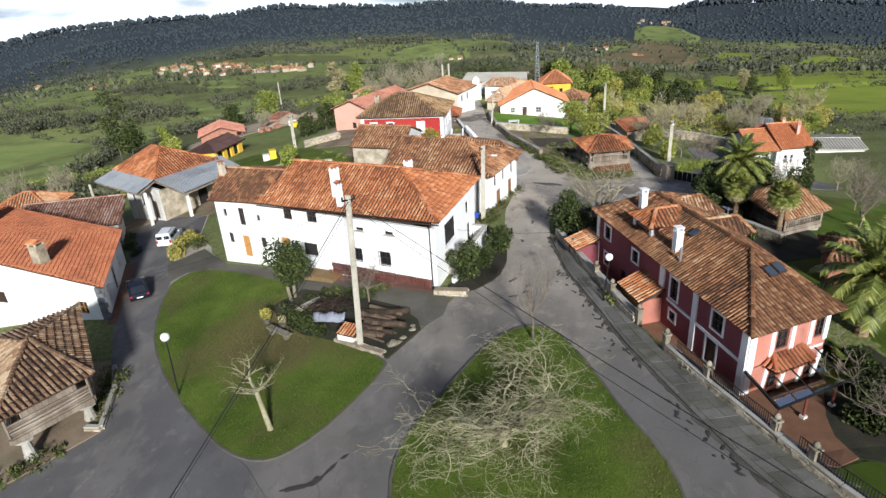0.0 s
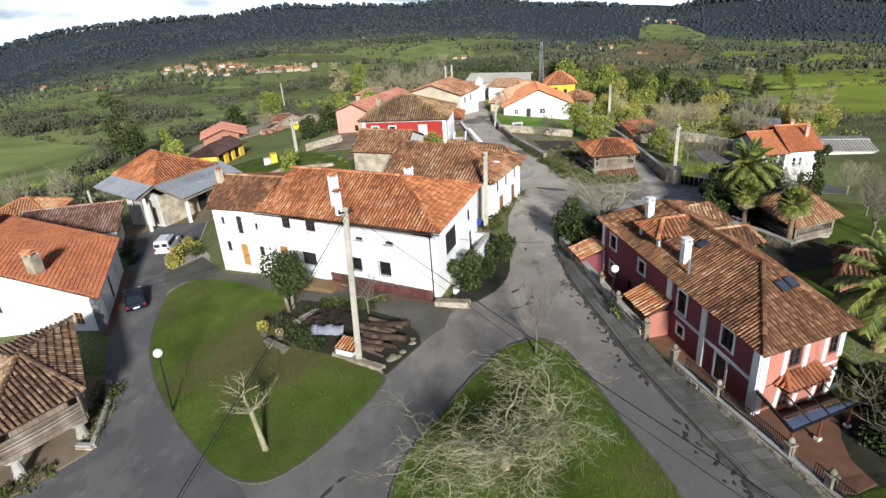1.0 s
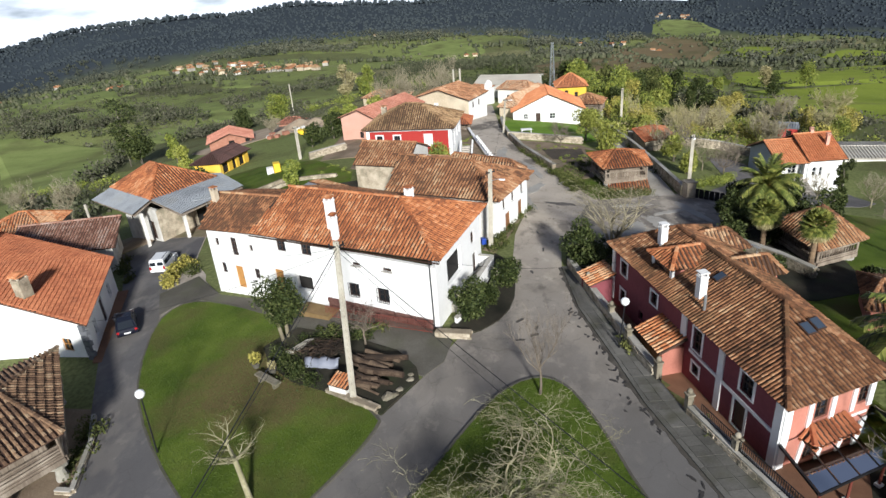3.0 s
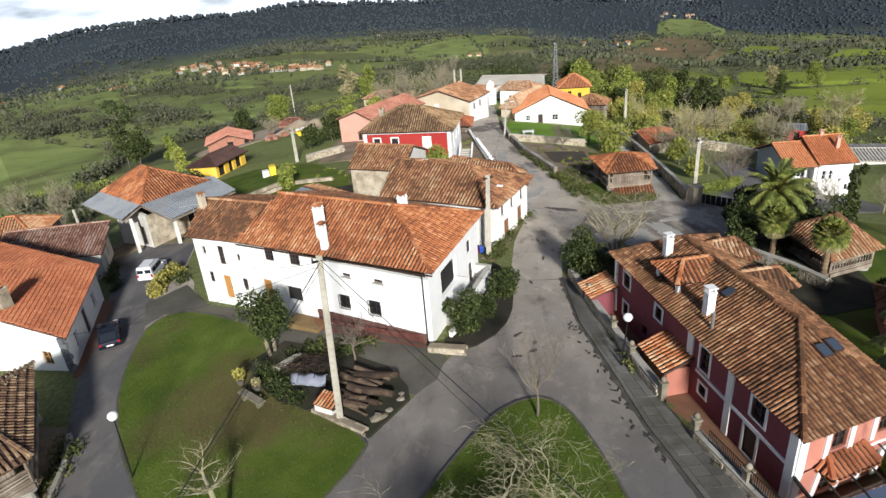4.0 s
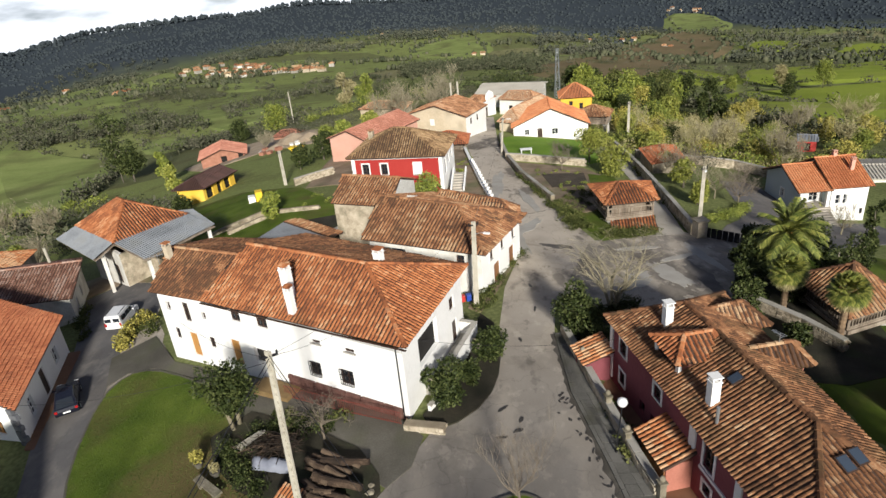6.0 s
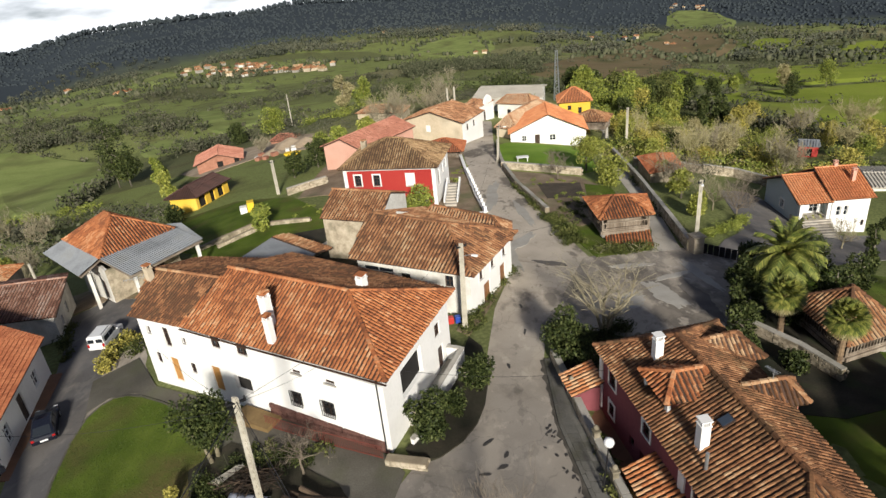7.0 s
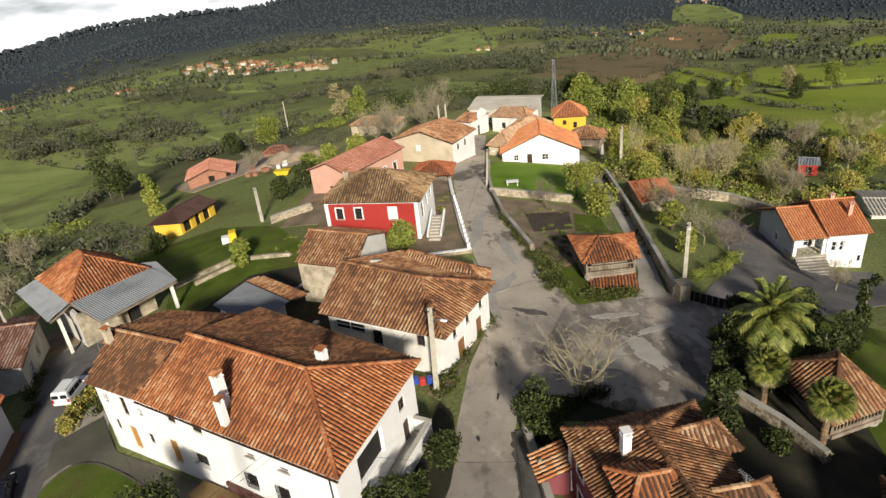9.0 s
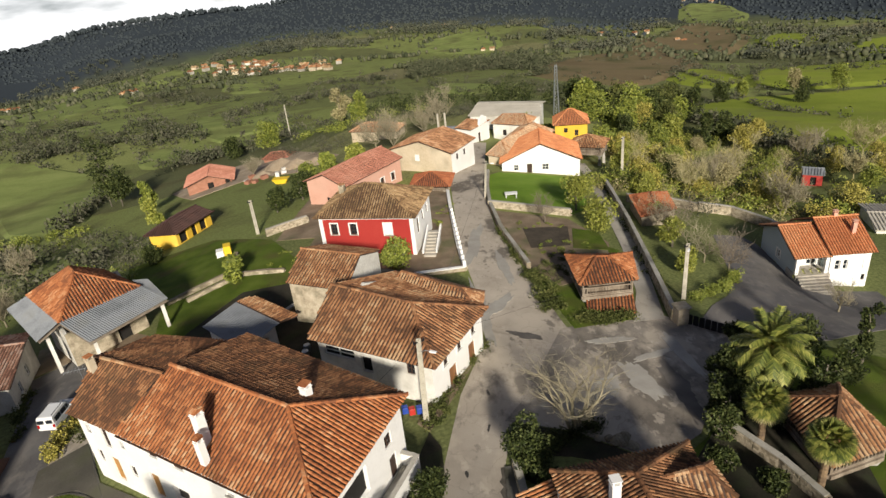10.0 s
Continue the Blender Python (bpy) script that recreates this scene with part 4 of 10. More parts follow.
def smooth_loop(poly, times=2):
    for _ in range(times):
        out = []
        for i, (x, y) in enumerate(poly):
            x2, y2 = poly[(i + 1) % len(poly)]
            out += [(0.75 * x + 0.25 * x2, 0.75 * y + 0.25 * y2), (0.25 * x + 0.75 * x2, 0.25 * y + 0.75 * y2)]
        poly = out
    return poly


def kerb(poly, closed, w, h, mat, parent, name="kerbstone", step=1.0):
    """Kerbstones one by one along a line."""
    pts = [Vector((*p, 0)) for p in poly] + ([Vector((*poly[0], 0))] if closed else [])
    rnd = random.Random(7)
    for a, b in zip(pts, pts[1:]):
        L = (b - a).length
        k = max(1, round(L / step))
        for i in range(k):
            p, q = a.lerp(b, i / k), a.lerp(b, (i + 0.97) / k)
            p.z, q.z = ground_z(p.x, p.y) - 0.15, ground_z(q.x, q.y) - 0.15
            B = Build()
            d = (q - p)
            side = Vector((-d.y, d.x, 0)).normalized() * (w / 2)
            B.prism([p - side, q - side, q + side, p + side], (0, 0, h + 0.15 + rnd.uniform(-0.008, 0.012)))
            part(name, B, mat, parent)


for nm, poly, lab in (("lawn", LAWN_A, "mown green with worn brown patches inside a kerb"), ("lawn_triangle", LAWN_B, "triangular mown green between the roads")):
    loop = smooth_loop(poly, 1)
    ob = patch(nm, loop, 0.13, "lawn_worn" if nm == "lawn" else "lawn", lab, "lawn", cell=2.5)
    kerb(loop, True, 0.16, 0.15, "apron", ob, step=1.2)
patch("concrete_apron", [(-26.3, 52.7), (-28.2, 57.2), (-25.2, 59.8), (-21.3, 54.9), (-9.9, 49.3), (-1.4, 44.6), (0.3, 42.6), (-0.3, 40.1), (-1.7, 38.6), (-4.1, 40.6), (-8, 43.6), (-11.9, 45.4), (-14.5, 49.0), (-18.9, 52.3), (-22.9, 54.4), (-25.1, 54.2)], 0.09, "apron", "stained concrete apron before the farmhouse", "pavement")
patch("woodpile_ground", [(-14.4, 44.6), (-13.3, 42.1), (-11.0, 39.6), (-8.6, 38.2), (-6.5, 36.9), (-4.3, 35.1), (-2.0, 38.3), (-2.2, 39.6), (-3.7, 42.0), (-8.0, 44.9), (-12.2, 46.9)], 0.16, "moss_shade_ground", "dark mossy earth round the woodpile", "ground")
patch("shrub_bed", [(0.9, 43.0), (2.5, 43.6), (3.9, 44.8), (4.9, 46.4), (5.5, 48.3), (5.8, 50.4), (5.9, 53), (5.6, 55.4), (4.6, 57), (3.8, 54), (1.9, 47), (0.2, 44.6)], 0.14, "moss_shade_ground", "planted bed along the farmhouse", "ground")
patch("house_verge", [(4.6, 57.2), (6.3, 61), (9.4, 69.4), (9.0, 70), (4.4, 60.8), (3.6, 58.2)], 0.12, "dirt", "weedy verge along the old house", "ground")
patch("granary_yard", [(-33, 33), (-27, 28.4), (-22.9, 31.6), (-23.9, 36.2), (-26, 40), (-33, 42)], 0.1, "dirt", "mossy earth under the granary", "ground")
patch("barn_yard", [(-41, 74), (-36.5, 75.5), (-28.7, 71.4), (-26.5, 76), (-36, 82), (-46, 82)], 0.04, "dirt", "muddy yard before the barn", "ground")
patch("farm_court", [(-9, 62.5), (-5.4, 66), (-2.5, 71), (-10, 72.5), (-19.5, 70), (-17.5, 66.5)], 0.05, "dirt", "cluttered farm court", "ground")
patch("court_ground", [(-22.5, 66), (-12, 61.5), (-3.4, 65.6), (-2.2, 71), (-11, 85.5), (-19.5, 84), (-23.5, 75)], 0.1, "moss_shade_ground", "dark ground of the farm court", "ground")
patch("terracotta_terrace", [(16.67, 25.83), (17.48, 23.64), (18.75, 22.58), (20.24, 23.28), (20.06, 24.98), (20.56, 26.55), (21.59, 28.51), (23.23, 31.04), (22.81, 32.5), (17.06, 29.43), (16.76, 27.79)], 0.12, "terracotta", "terracotta terrace of the pink house", "pavement")
patch("villa_garden", [(17.2, 20.3), (17.5, 22.2), (21.7, 23.3), (26.3, 27.5), (25.4, 31.8), (23.2, 32.4), (21.2, 52.2), (25.2, 55.6), (28, 59.5), (30.2, 63.8), (33, 68.8), (42, 68), (54, 62), (58, 40), (44, 16), (25, 10), (20.5, 12)], 0.08, "lawn", "green garden behind the pink house", "lawn")
patch("villa_strip", [(12.3, 47.6), (13.15, 39.2), (13.9, 34.6), (15.4, 29.2), (16.75, 25.6), (16.85, 27.79), (17.0, 29.3), (13.4, 48.2)], 0.11, "terracotta", "narrow red-tiled strip before the pink house", "pavement")
patch("terrace_bed", [(21.59, 28.51), (20.56, 26.55), (20.06, 24.98), (20.24, 23.28), (21.54, 22.35), (27.08, 26.58), (26.46, 32.07), (23.2, 32.47), (23.23, 31.04)], 0.12, "moss_shade_ground", "dark planted bed round the terrace", "ground")
# shade of palms and shrubs is put into this ground's colour
patch("shady_garden", [(21.3, 50.4), (22.6, 46.4), (28.0, 45), (33.5, 46.6), (35.5, 56), (33.5, 62.5), (30.2, 63.6), (28, 59.3), (25.2, 55.4)], 0.12, "moss_shade_ground", "garden ground under the palms, toned dark for shade", "ground")
patch("yard_corner", [(11.4, 57.6), (10.7, 53.6), (13.2, 48.8), (20.6, 50.6), (21, 53), (15.5, 56.4)], 0.07, "moss_shade_ground", "overgrown dark corner behind the pink house", "ground")
patch("drive", [(29.8, 71.6), (32.6, 69.3), (41.3, 69.6), (50, 74), (56, 79.5), (56, 85.6), (47.2, 85.4), (46.6, 97), (45.4, 99.4), (41.5, 99), (39.6, 90), (38.2, 83.6), (35.6, 78.8), (33, 76.2)], 0.06, "asphalt_dark", "dark asphalt drive up to the blue-grey house", "road")
patch("front_lawn", [(11.3, 108.3), (22.6, 104.6), (26.2, 108), (27.6, 128), (13.4, 129.5), (11.6, 127)], 0.07, "lawn_lush", "bright front lawn of the white gabled house", "lawn")
patch("kitchen_garden", [(12.1, 98), (14.8, 86), (18, 80.5), (24.5, 84), (26, 93.5), (22.2, 102.8), (11.5, 106.6)], 0.06, "dirt", "brown kitchen garden below its wall", "ground")
patch("tilled_bed", [(15.3, 98.6), (15.8, 91.4), (20.9, 92.3), (21.6, 99.4)], 0.1, "tilled", "dark tilled bed in the kitchen garden", "ground", cell=2.5)
patch("garden_grass", [(22.1, 98.7), (21.1, 91.4), (25.6, 90.8), (25.4, 97.6)], 0.1, "lawn", "grass beside the tilled bed", "lawn", cell=2.5)
patch("granary_green", [(18, 71.2), (24, 72.8), (25.7, 79), (26.7, 91), (25.5, 92), (24.4, 84), (18.2, 80), (15.2, 83)], 0.07, "lawn", "rough grass round the granary", "lawn")
patch("red_house_garden", [(-14, 99), (-14, 92), (-5, 85), (0.4, 83.6), (7.4, 85), (6.6, 91), (5.2, 104), (4.2, 118), (-20, 122), (-20, 100)], 0.07, "dirt", "garden round the red house", "ground")
patch("side_garden", [(-27, 76), (-21, 72), (-12, 76), (-13.5, 90), (-21, 101), (-33, 108), (-47, 106), (-40, 92), (-30, 84)], 0.07, "lawn", "grassy plots behind the barns", "lawn")
patch("building_site", [(-70, 168), (-57, 152), (-44, 158), (-30, 150), (-24, 165), (-40, 182), (-62, 184)], 0.09, "spoil", "churned earth of a building site", "ground")


def build_pavement():
    """Raised pavement along the pink house, slab by slab, with kerbstones."""
    outer = [(10.3, 53.1), (10.3, 45.6), (11.2, 39.1), (11.8, 34.0), (13.0, 28.5), (14.1, 23.7), (15.2, 20.3), (18.6, 12)]
    innr = [(10.95, 53.3), (11.9, 45.5), (12.75, 39.0), (13.6, 34.0), (15.1, 28.6), (16.5, 23.9), (17.6, 20.6), (21, 12)]
    ob = patch("pavement", [*outer, *innr[::-1]], 0.1, "paving", "raised pavement of worn stone slabs", "pavement", cell=3)
    kerb(outer, False, 0.24, 0.15, "paving", ob, step=1.1)
    for (a, b), (c, d) in zip(zip(outer[1:], outer[2:]), zip(innr[1:], innr[2:])):
        k = max(1, round(math.dist(a, b) / 0.85))
        for i in range(k):
            for j in range(2):
                B = Build()
                q = []
                for t, s in ((i / k, j / 2), ((i + 0.97) / k, j / 2), ((i + 0.97) / k, (j + 0.96) / 2), (i / k, (j + 0.96) / 2)):
                    o = Vector(a).lerp(Vector(b), t).lerp(Vector(c).lerp(Vector(d), t), 0.1 + 0.9 * s)
                    q.append((o.x, o.y, ground_z(o.x, o.y) + 0.02))
                B.prism(q, (0, 0, 0.1 + 0.01 * ((i * 7 + j * 3) % 3)))
                part("paving_slab", B, "paving", ob)


build_pavement()


# ---- pastures and the bracken slope in the valley ----
OPEN = [[(-120, 167), (-188, 254), (-170, 249), (-142, 234), (-124, 225), (-106, 193), (-98, 167), (-97, 153)],
        [(-280, 399), (-464, 603), (-392, 552), (-320, 555), (-312, 592), (-231, 444), (-246, 432), (-264, 412)],
        [(-134, 330), (-112, 319), (-87, 253), (-112, 279)], [(-123, 251), (-113, 260), (-98, 232), (-107, 224)]]      # open pastures, free of scrub
FIELDS = {
    "east_pasture": [[(290, 649), (318, 625), (381, 716), (356, 762)], [(315, 547), (341, 507), (407, 583), (376, 627)], [(463, 641), (494, 592), (569, 659), (547, 729)], [(206, 732), (273, 847), (264, 722), (225, 596), (192, 567), (207, 671)], [(126, 395), (163, 455), (162, 392), (155, 359), (139, 350), (127, 365)], [(98, 280), (129, 310), (159, 310), (260, 330), (280, 200), (150, 128), (106, 158), (95, 180), (86, 210)], [(150, 330), (255, 338), (330, 400), (320, 470), (240, 440), (178, 405)]],
    "valley_pasture": [[(381, 1181), (444, 1154), (393, 942), (358, 903), (334, 954)], [(-51, 776), (-19, 829), (30, 833), (39, 710), (-10, 716)], [(-16, 394), (23, 375), (23, 345), (-1, 340)], [(55, 620), (92, 683), (95, 601), (60, 560)], [(-453, 662), (-455, 754), (-395, 712), (-317, 559), (-341, 525)], [(-345, 687), (-329, 748), (-293, 680), (-314, 643)], [(-327, 440), (-306, 448), (-227, 337), (-244, 333)], [(-113, 278), (-98, 308), (-82, 315), (-72, 276), (-97, 264)], [(-258, 468), (-257, 503), (-228, 463), (-241, 440)], [(-188, 517), (-144, 494), (-125, 446), (-165, 466)], [(-211, 328), (-196, 362), (-171, 365), (-163, 324), (-177, 290)], [(-29, 302), (-12, 328), (-2, 297), (-13, 227)], [(-214, 726), (-168, 751), (-148, 690), (-196, 686)], *OPEN],
    "bracken_slope": [[(131, 594), (239, 608), (296, 712), (345, 886), (318, 918), (232, 777)], [(51, 426), (89, 534), (144, 575), (205, 686), (177, 503), (136, 418), (99, 363), (81, 381), (64, 395)]],
}
LOOKS = {"east_pasture": ("pasture", "bright sunlit pasture beyond the village"), "valley_pasture": ("pasture_mid", "green hedged pasture in the valley"),
         "bracken_slope": ("bracken", "brown bracken slope below the woods")}
for nm, polys in FIELDS.items():
    for poly in polys:
        area = sum(a[0] * b[1] - b[0] * a[1] for a, b in zip(poly, poly[1:] + poly[:1]))
        loop = smooth_loop(poly if area > 0 else poly[::-1], 1)
        far = max(math.hypot(x, y) for x, y in poly)
        lift = 0.2 + max(0, far - 170) * 0.0024
        patch(nm, loop, lift, LOOKS[nm][0], LOOKS[nm][1], "field", cell=max(6, far / 28), skirt=0.3, flare=8 * lift)


def gutter_line():
    """Dark silt and damp along the foot of the kerb, with an uneven outer edge."""
    line = [(10.2, 53.1), (10.2, 45.6), (11.1, 39.1), (11.7, 34.0), (12.9, 28.5), (14.0, 23.7), (15.1, 20.3), (17.4, 14)]
    rnd = random.Random(5)
    inner, outer = [], []
    for a, b in zip(line, line[1:]):
        k = max(2, round(math.dist(a, b) / 0.45))
        for i in range(k):
            p = Vector(a).lerp(Vector(b), i / k)
            inner.append((p.x, p.y))
            outer.append((p.x - 0.16 - abs(rnd.gauss(0, 0.13)), p.y))
    patch("gutter_silt", outer + inner[::-1], 0.058, "wet_silt", "dark silt and damp along the kerb", "road mark", cell=30, skirt=0.02)


M["wet_silt"] = material("dark_gutter_silt", [(0.04, 0.035, 0.028), (0.075, 0.067, 0.055), (0.13, 0.118, 0.1)], rough=0.8, scale=5, fine=60, bump=0.2)
gutter_line()


# ---- building parts ----
def tile_at(T, c, u, v, n, r, length, segs=3):
    pts = []
    for k, rad, lift in ((0, r, 0.035), (1, r * 0.82, 0.0)):
        for i in range(segs + 1):
            t = math.pi * i / segs
            pts.append(c + v * (length * k) + u * (rad * math.cos(t)) + n * (rad * math.sin(t) + lift))
    m = segs + 1
    T.add(pts, [(i, i + 1, m + i + 1, m + i) for i in range(segs)] + [tuple(range(m))[::-1]])


def roof_face(S, T, pts, spacing=0.42, length=0.5, thick=0.14, over=0.06, single_tiles=None, rough=1.0):
    """A roof plane: slab into S, barrel tiles into T. The first two points are the eave."""
    p = [Vector(q) for q in pts]
    u = (p[1] - p[0]).normalized()
    n = u.cross(p[-1] - p[0]).normalized()
    if n.z < 0:
        n = -n
    v = n.cross(u)
    if (p[-1] - p[0]).dot(v) < 0:
        v = -v
    dev = (p[2] - p[0]).dot(n) if len(p) == 4 else 0.0        # how far the third corner lies off the plane of the others
    k0 = len(p)
    S.add(p + [q - n * thick for q in p], ([(0, 1, 2, 3)] if k0 == 4 and abs(dev) < 1e-4 else [(0, i, i + 1) for i in range(1, k0 - 1)]) + [(k0, k0 + i + 1, k0 + i) for i in range(1, k0 - 1)] + [(i, k0 + i, k0 + (i + 1) % k0, (i + 1) % k0) for i in range(k0)])
    flat = [((q - p[0]).dot(u), (q - p[0]).dot(v)) for q in p]
    lo, hi = min(f[0] for f in flat), max(f[0] for f in flat)
    s = lo + spacing * 0.5
    rnd = random.Random(round(p[0].x * 31 + p[0].y * 17))
    while s < hi:
        cuts = []
        for i in range(len(flat)):
            (x0, y0), (x1, y1) = flat[i], flat[(i + 1) % len(flat)]
            if (x0 - s) * (x1 - s) < 0:
                cuts.append(y0 + (y1 - y0) * (s - x0) / (x1 - x0))
        if len(cuts) >= 2:
            t, top = min(cuts) - over, max(cuts)
            wob = rnd.uniform(-0.02, 0.02) * rough
            while t < top - 0.12:
                ln = min(length, top - t) * 1.06
                c = p[0] + u * (s + wob + rnd.uniform(-0.012, 0.012) * rough) + v * (t + rnd.uniform(-0.02, 0.02) * rough) + n * rnd.uniform(0.0, 0.012)
                if dev:
                    (ax, ay), (bx, by), (cx, cy), (ex, ey) = flat
                    px, py = s, t + ln * 0.5
                    den = (bx - ax) * (cy - ay) - (cx - ax) * (by - ay)
                    wc = ((bx - ax) * (py - ay) - (px - ax) * (by - ay)) / den
                    wb = ((px - ax) * (cy - ay) - (cx - ax) * (py - ay)) / den
                    if wb < 0:
                        den = (cx - ax) * (ey - ay) - (ex - ax) * (cy - ay)
                        wc = ((px - ax) * (ey - ay) - (ex - ax) * (py - ay)) / den
                    c = c + n * (dev * max(0.0, min(1.0, wc)))
                un = (u + v * rnd.uniform(-0.05, 0.05) * rough).normalized()
                if single_tiles is not None and len(single_tiles) < 280 and ln > length * 0.9:
                    single_tiles.append(Matrix.Translation(c) @ Matrix((un, n.cross(un), n)).transposed().to_4x4())
                else:
                    tile_at(T, c, un, v, n, spacing * (0.33 if rough > 0.5 else 0.45), ln)
                t += length
        s += spacing


def ridge_caps(T, a, b, r=0.15, length=0.5):
    a, b = Vector(a), Vector(b)
    d = b - a
    if d.length < 0.3:
        return
    v = d.normalized()
    u = v.cross(Vector((0, 0, 1))).normalized()
    n = u.cross(v)
    k = max(1, round(d.length / length))
    for i in range(k):
        tile_at(T, a + d * (i / k) + n * 0.02, u, v, n, r, d.length / k * 1.08)


def roof(parent, faces, ridges, mat="tile_orange", label="", spacing=0.34, length=0.5, cap=0.17, singles=False, under="under", rough=1.0):
    S, T, C = Build(), Build(), Build()
    one = [] if singles else None
    for f in faces:
        roof_face(S, T, f, spacing, length, single_tiles=one, rough=rough)
    for a, b in ridges:
        ridge_caps(C, a, b, cap)
    ob = part("roof", S, under, parent, label)
    if T.v:
        part("tiles", T, mat, ob, kind="stuff")
    if C.v:
        part("ridge_tiles", C, mat, ob, kind="stuff")
    if one:
        t = Build()
        tile_at(t, Vector(), Vector((1, 0, 0)), Vector((0, 1, 0)), Vector((0, 0, 1)), spacing * 0.33, length * 1.06)
        me = t.mesh("roof_tile")
        me.materials.append(M[mat + "_single"] if mat + "_single" in M else M[mat])
        o = origin_of(ob)
        for m in one:
            q = new("roof_tile", me)
            q.parent = ob
            q.matrix_basis = Matrix.Translation(-o) @ m
    return ob


def hip_faces(A, B, C, D, R1, R2):
    """Four faces of a hip roof over the eave corners A B C D (anticlockwise), ridge R1 (by A, D) to R2 (by B, C)."""
    if (Vector(R1) - Vector(R2)).length < 0.05:
        return [(A, B, R1), (B, C, R1), (C, D, R1), (D, A, R1)], [(A, R1), (B, R1), (C, R1), (D, R1)]
    return [(A, B, R2, R1), (B, C, R2), (C, D, R1, R2), (D, A, R1)], [(R1, R2), (A, R1), (D, R1), (B, R2), (C, R2)]


def opening(parent, o, d, n, w, h, kind):
    """What fills a hole: o its lower left corner outside, d along the wall, n outwards."""
    up = Vector((0, 0, 1))

    def bar(B, s0, s1, z0, z1, y0, y1):
        q = [o + d * s + up * z + n * y for y in (y0, y1) for s, z in ((s0, z0), (s1, z0), (s1, z1), (s0, z1))]
        B.add(q, [(0, 1, 2, 3), (7, 6, 5, 4), (0, 4, 5, 1), (1, 5, 6, 2), (2, 6, 7, 3), (3, 7, 4, 0)])

    def lattice(B, xs, zs, y0, y1):
        """A flat frame: strips between xs (pairs) and zs (pairs), with holes where neither runs."""
        X, Z = sorted(q for p in xs for q in p), sorted(q for p in zs for q in p)

        def full(i, j):
            return 0 <= i < len(X) - 1 and 0 <= j < len(Z) - 1 and (i % 2 == 0 or j % 2 == 0)
        seen = {}

        def at(i, j, k):
            if (i, j, k) not in seen:
                seen[i, j, k] = len(pts)
                pts.append(o + d * X[i] + up * Z[j] + n * (y0, y1)[k])
            return seen[i, j, k]
        pts, faces = [], []
        for i in range(len(X) - 1):
            for j in range(len(Z) - 1):
                if full(i, j):
                    faces += [(at(i, j, 1), at(i + 1, j, 1), at(i + 1, j + 1, 1), at(i, j + 1, 1)), (at(i, j + 1, 0), at(i + 1, j + 1, 0), at(i + 1, j, 0), at(i, j, 0))]
                    for di, dj, e in ((-1, 0, ((i, j + 1), (i, j))), (1, 0, ((i + 1, j), (i + 1, j + 1))), (0, -1, ((i, j), (i + 1, j))), (0, 1, ((i + 1, j + 1), (i, j + 1)))):
                        if not full(i + di, j + dj):
                            faces.append((at(*e[0], 0), at(*e[1], 0), at(*e[1], 1), at(*e[0], 1)))
        B.add(pts, faces)

    def boards(B, k, z0, z1, y0, y1):
        """Tongued boards side by side as one leaf, with grooves."""
        prof = [(0, y0)]
        for i in range(k):
            prof += [(w * i / k + 0.007, y1), (w * (i + 1) / k - 0.007, y1), (w * (i + 1) / k, y1 - 0.015)]
        prof += [(w, y0)]
        m = len(prof)
        B.add([o + d * s + n * y + up * z for z in (z0, z1) for s, y in prof], [(i, (i + 1) % m, m + (i + 1) % m, m + i) for i in range(m)] + [tuple(range(m))[::-1], tuple(range(m, 2 * m))])

    base, extra = kind.split("+")[0], kind.split("+")[1:]
    F, P = Build(), Build()
    fr = 0.07
    if base in ("window", "tall"):
        xs, zs = [(0, fr), (w - fr, w)], [(0, fr), (h - fr, h)]
        if w > 0.6:
            xs.append((w / 2 - 0.03, w / 2 + 0.03))
        if h > 0.9:
            for k in range(1, 3 if h > 1.4 else 2):
                z = h * k / (3 if h > 1.4 else 2)
                zs.append((z - 0.025, z + 0.025))
        lattice(F, xs, zs, -0.2, -0.12)
        ob = part("window", F, "frame_white" if "pale" in extra else ("wood_door" if "amber" in extra else "frame_dark"), parent)
        bar(P, 0.0, w, 0.0, h, -0.23, -0.205)
        part("pane", P, "glass", ob)
    elif base == "door":
        boards(F, max(3, round(w / 0.22)), 0, h, -0.18, -0.1)
        ob = part("door", F, "frame_dark" if "dark" in extra else ("wood" if "brown" in extra else "wood_door"), parent)
        Hn = Build()
        bar(Hn, w * 0.82, w * 0.86, h * 0.45, h * 0.52, -0.1, -0.04)
        part("door_handle", Hn, "iron", ob)
    elif base == "shutter":
        boards(F, max(2, round(w / 0.3)), 0.02, h - 0.02, -0.12, -0.05)
        ob = part("shutter", F, "frame_white" if "pale" in extra else "frame_dark", parent)
    else:
        # a near-black sheet stands in for the darkness of the room behind
        bar(F, 0, w, 0, h, -0.34, -0.3)
        ob = part("dark_doorway", F, "void", parent)
    if "trim" in extra:
        B = Build()
        t = 0.17
        lattice(B, [(-t, 0), (w, w + t)], [(-t * 0.6, 0), (h, h + t)], -0.05, 0.045)
        part("surround", B, "frame_white", ob)
    if "sill" in extra:
        B = Build()
        bar(B, -0.12, w + 0.12, -0.1, 0, -0.05, 0.09)
        part("sill", B, "concrete", ob)
    if "grille" in extra:
        B = Build()
        lattice(B, [(w * i / 6 - 0.016, w * i / 6 + 0.016) for i in range(7)], [(z - 0.014, z + 0.014) for z in (0.0, h * 0.33, h * 0.66, h)], 0.1, 0.13)
        part("grille", B, "iron", ob)
    return ob


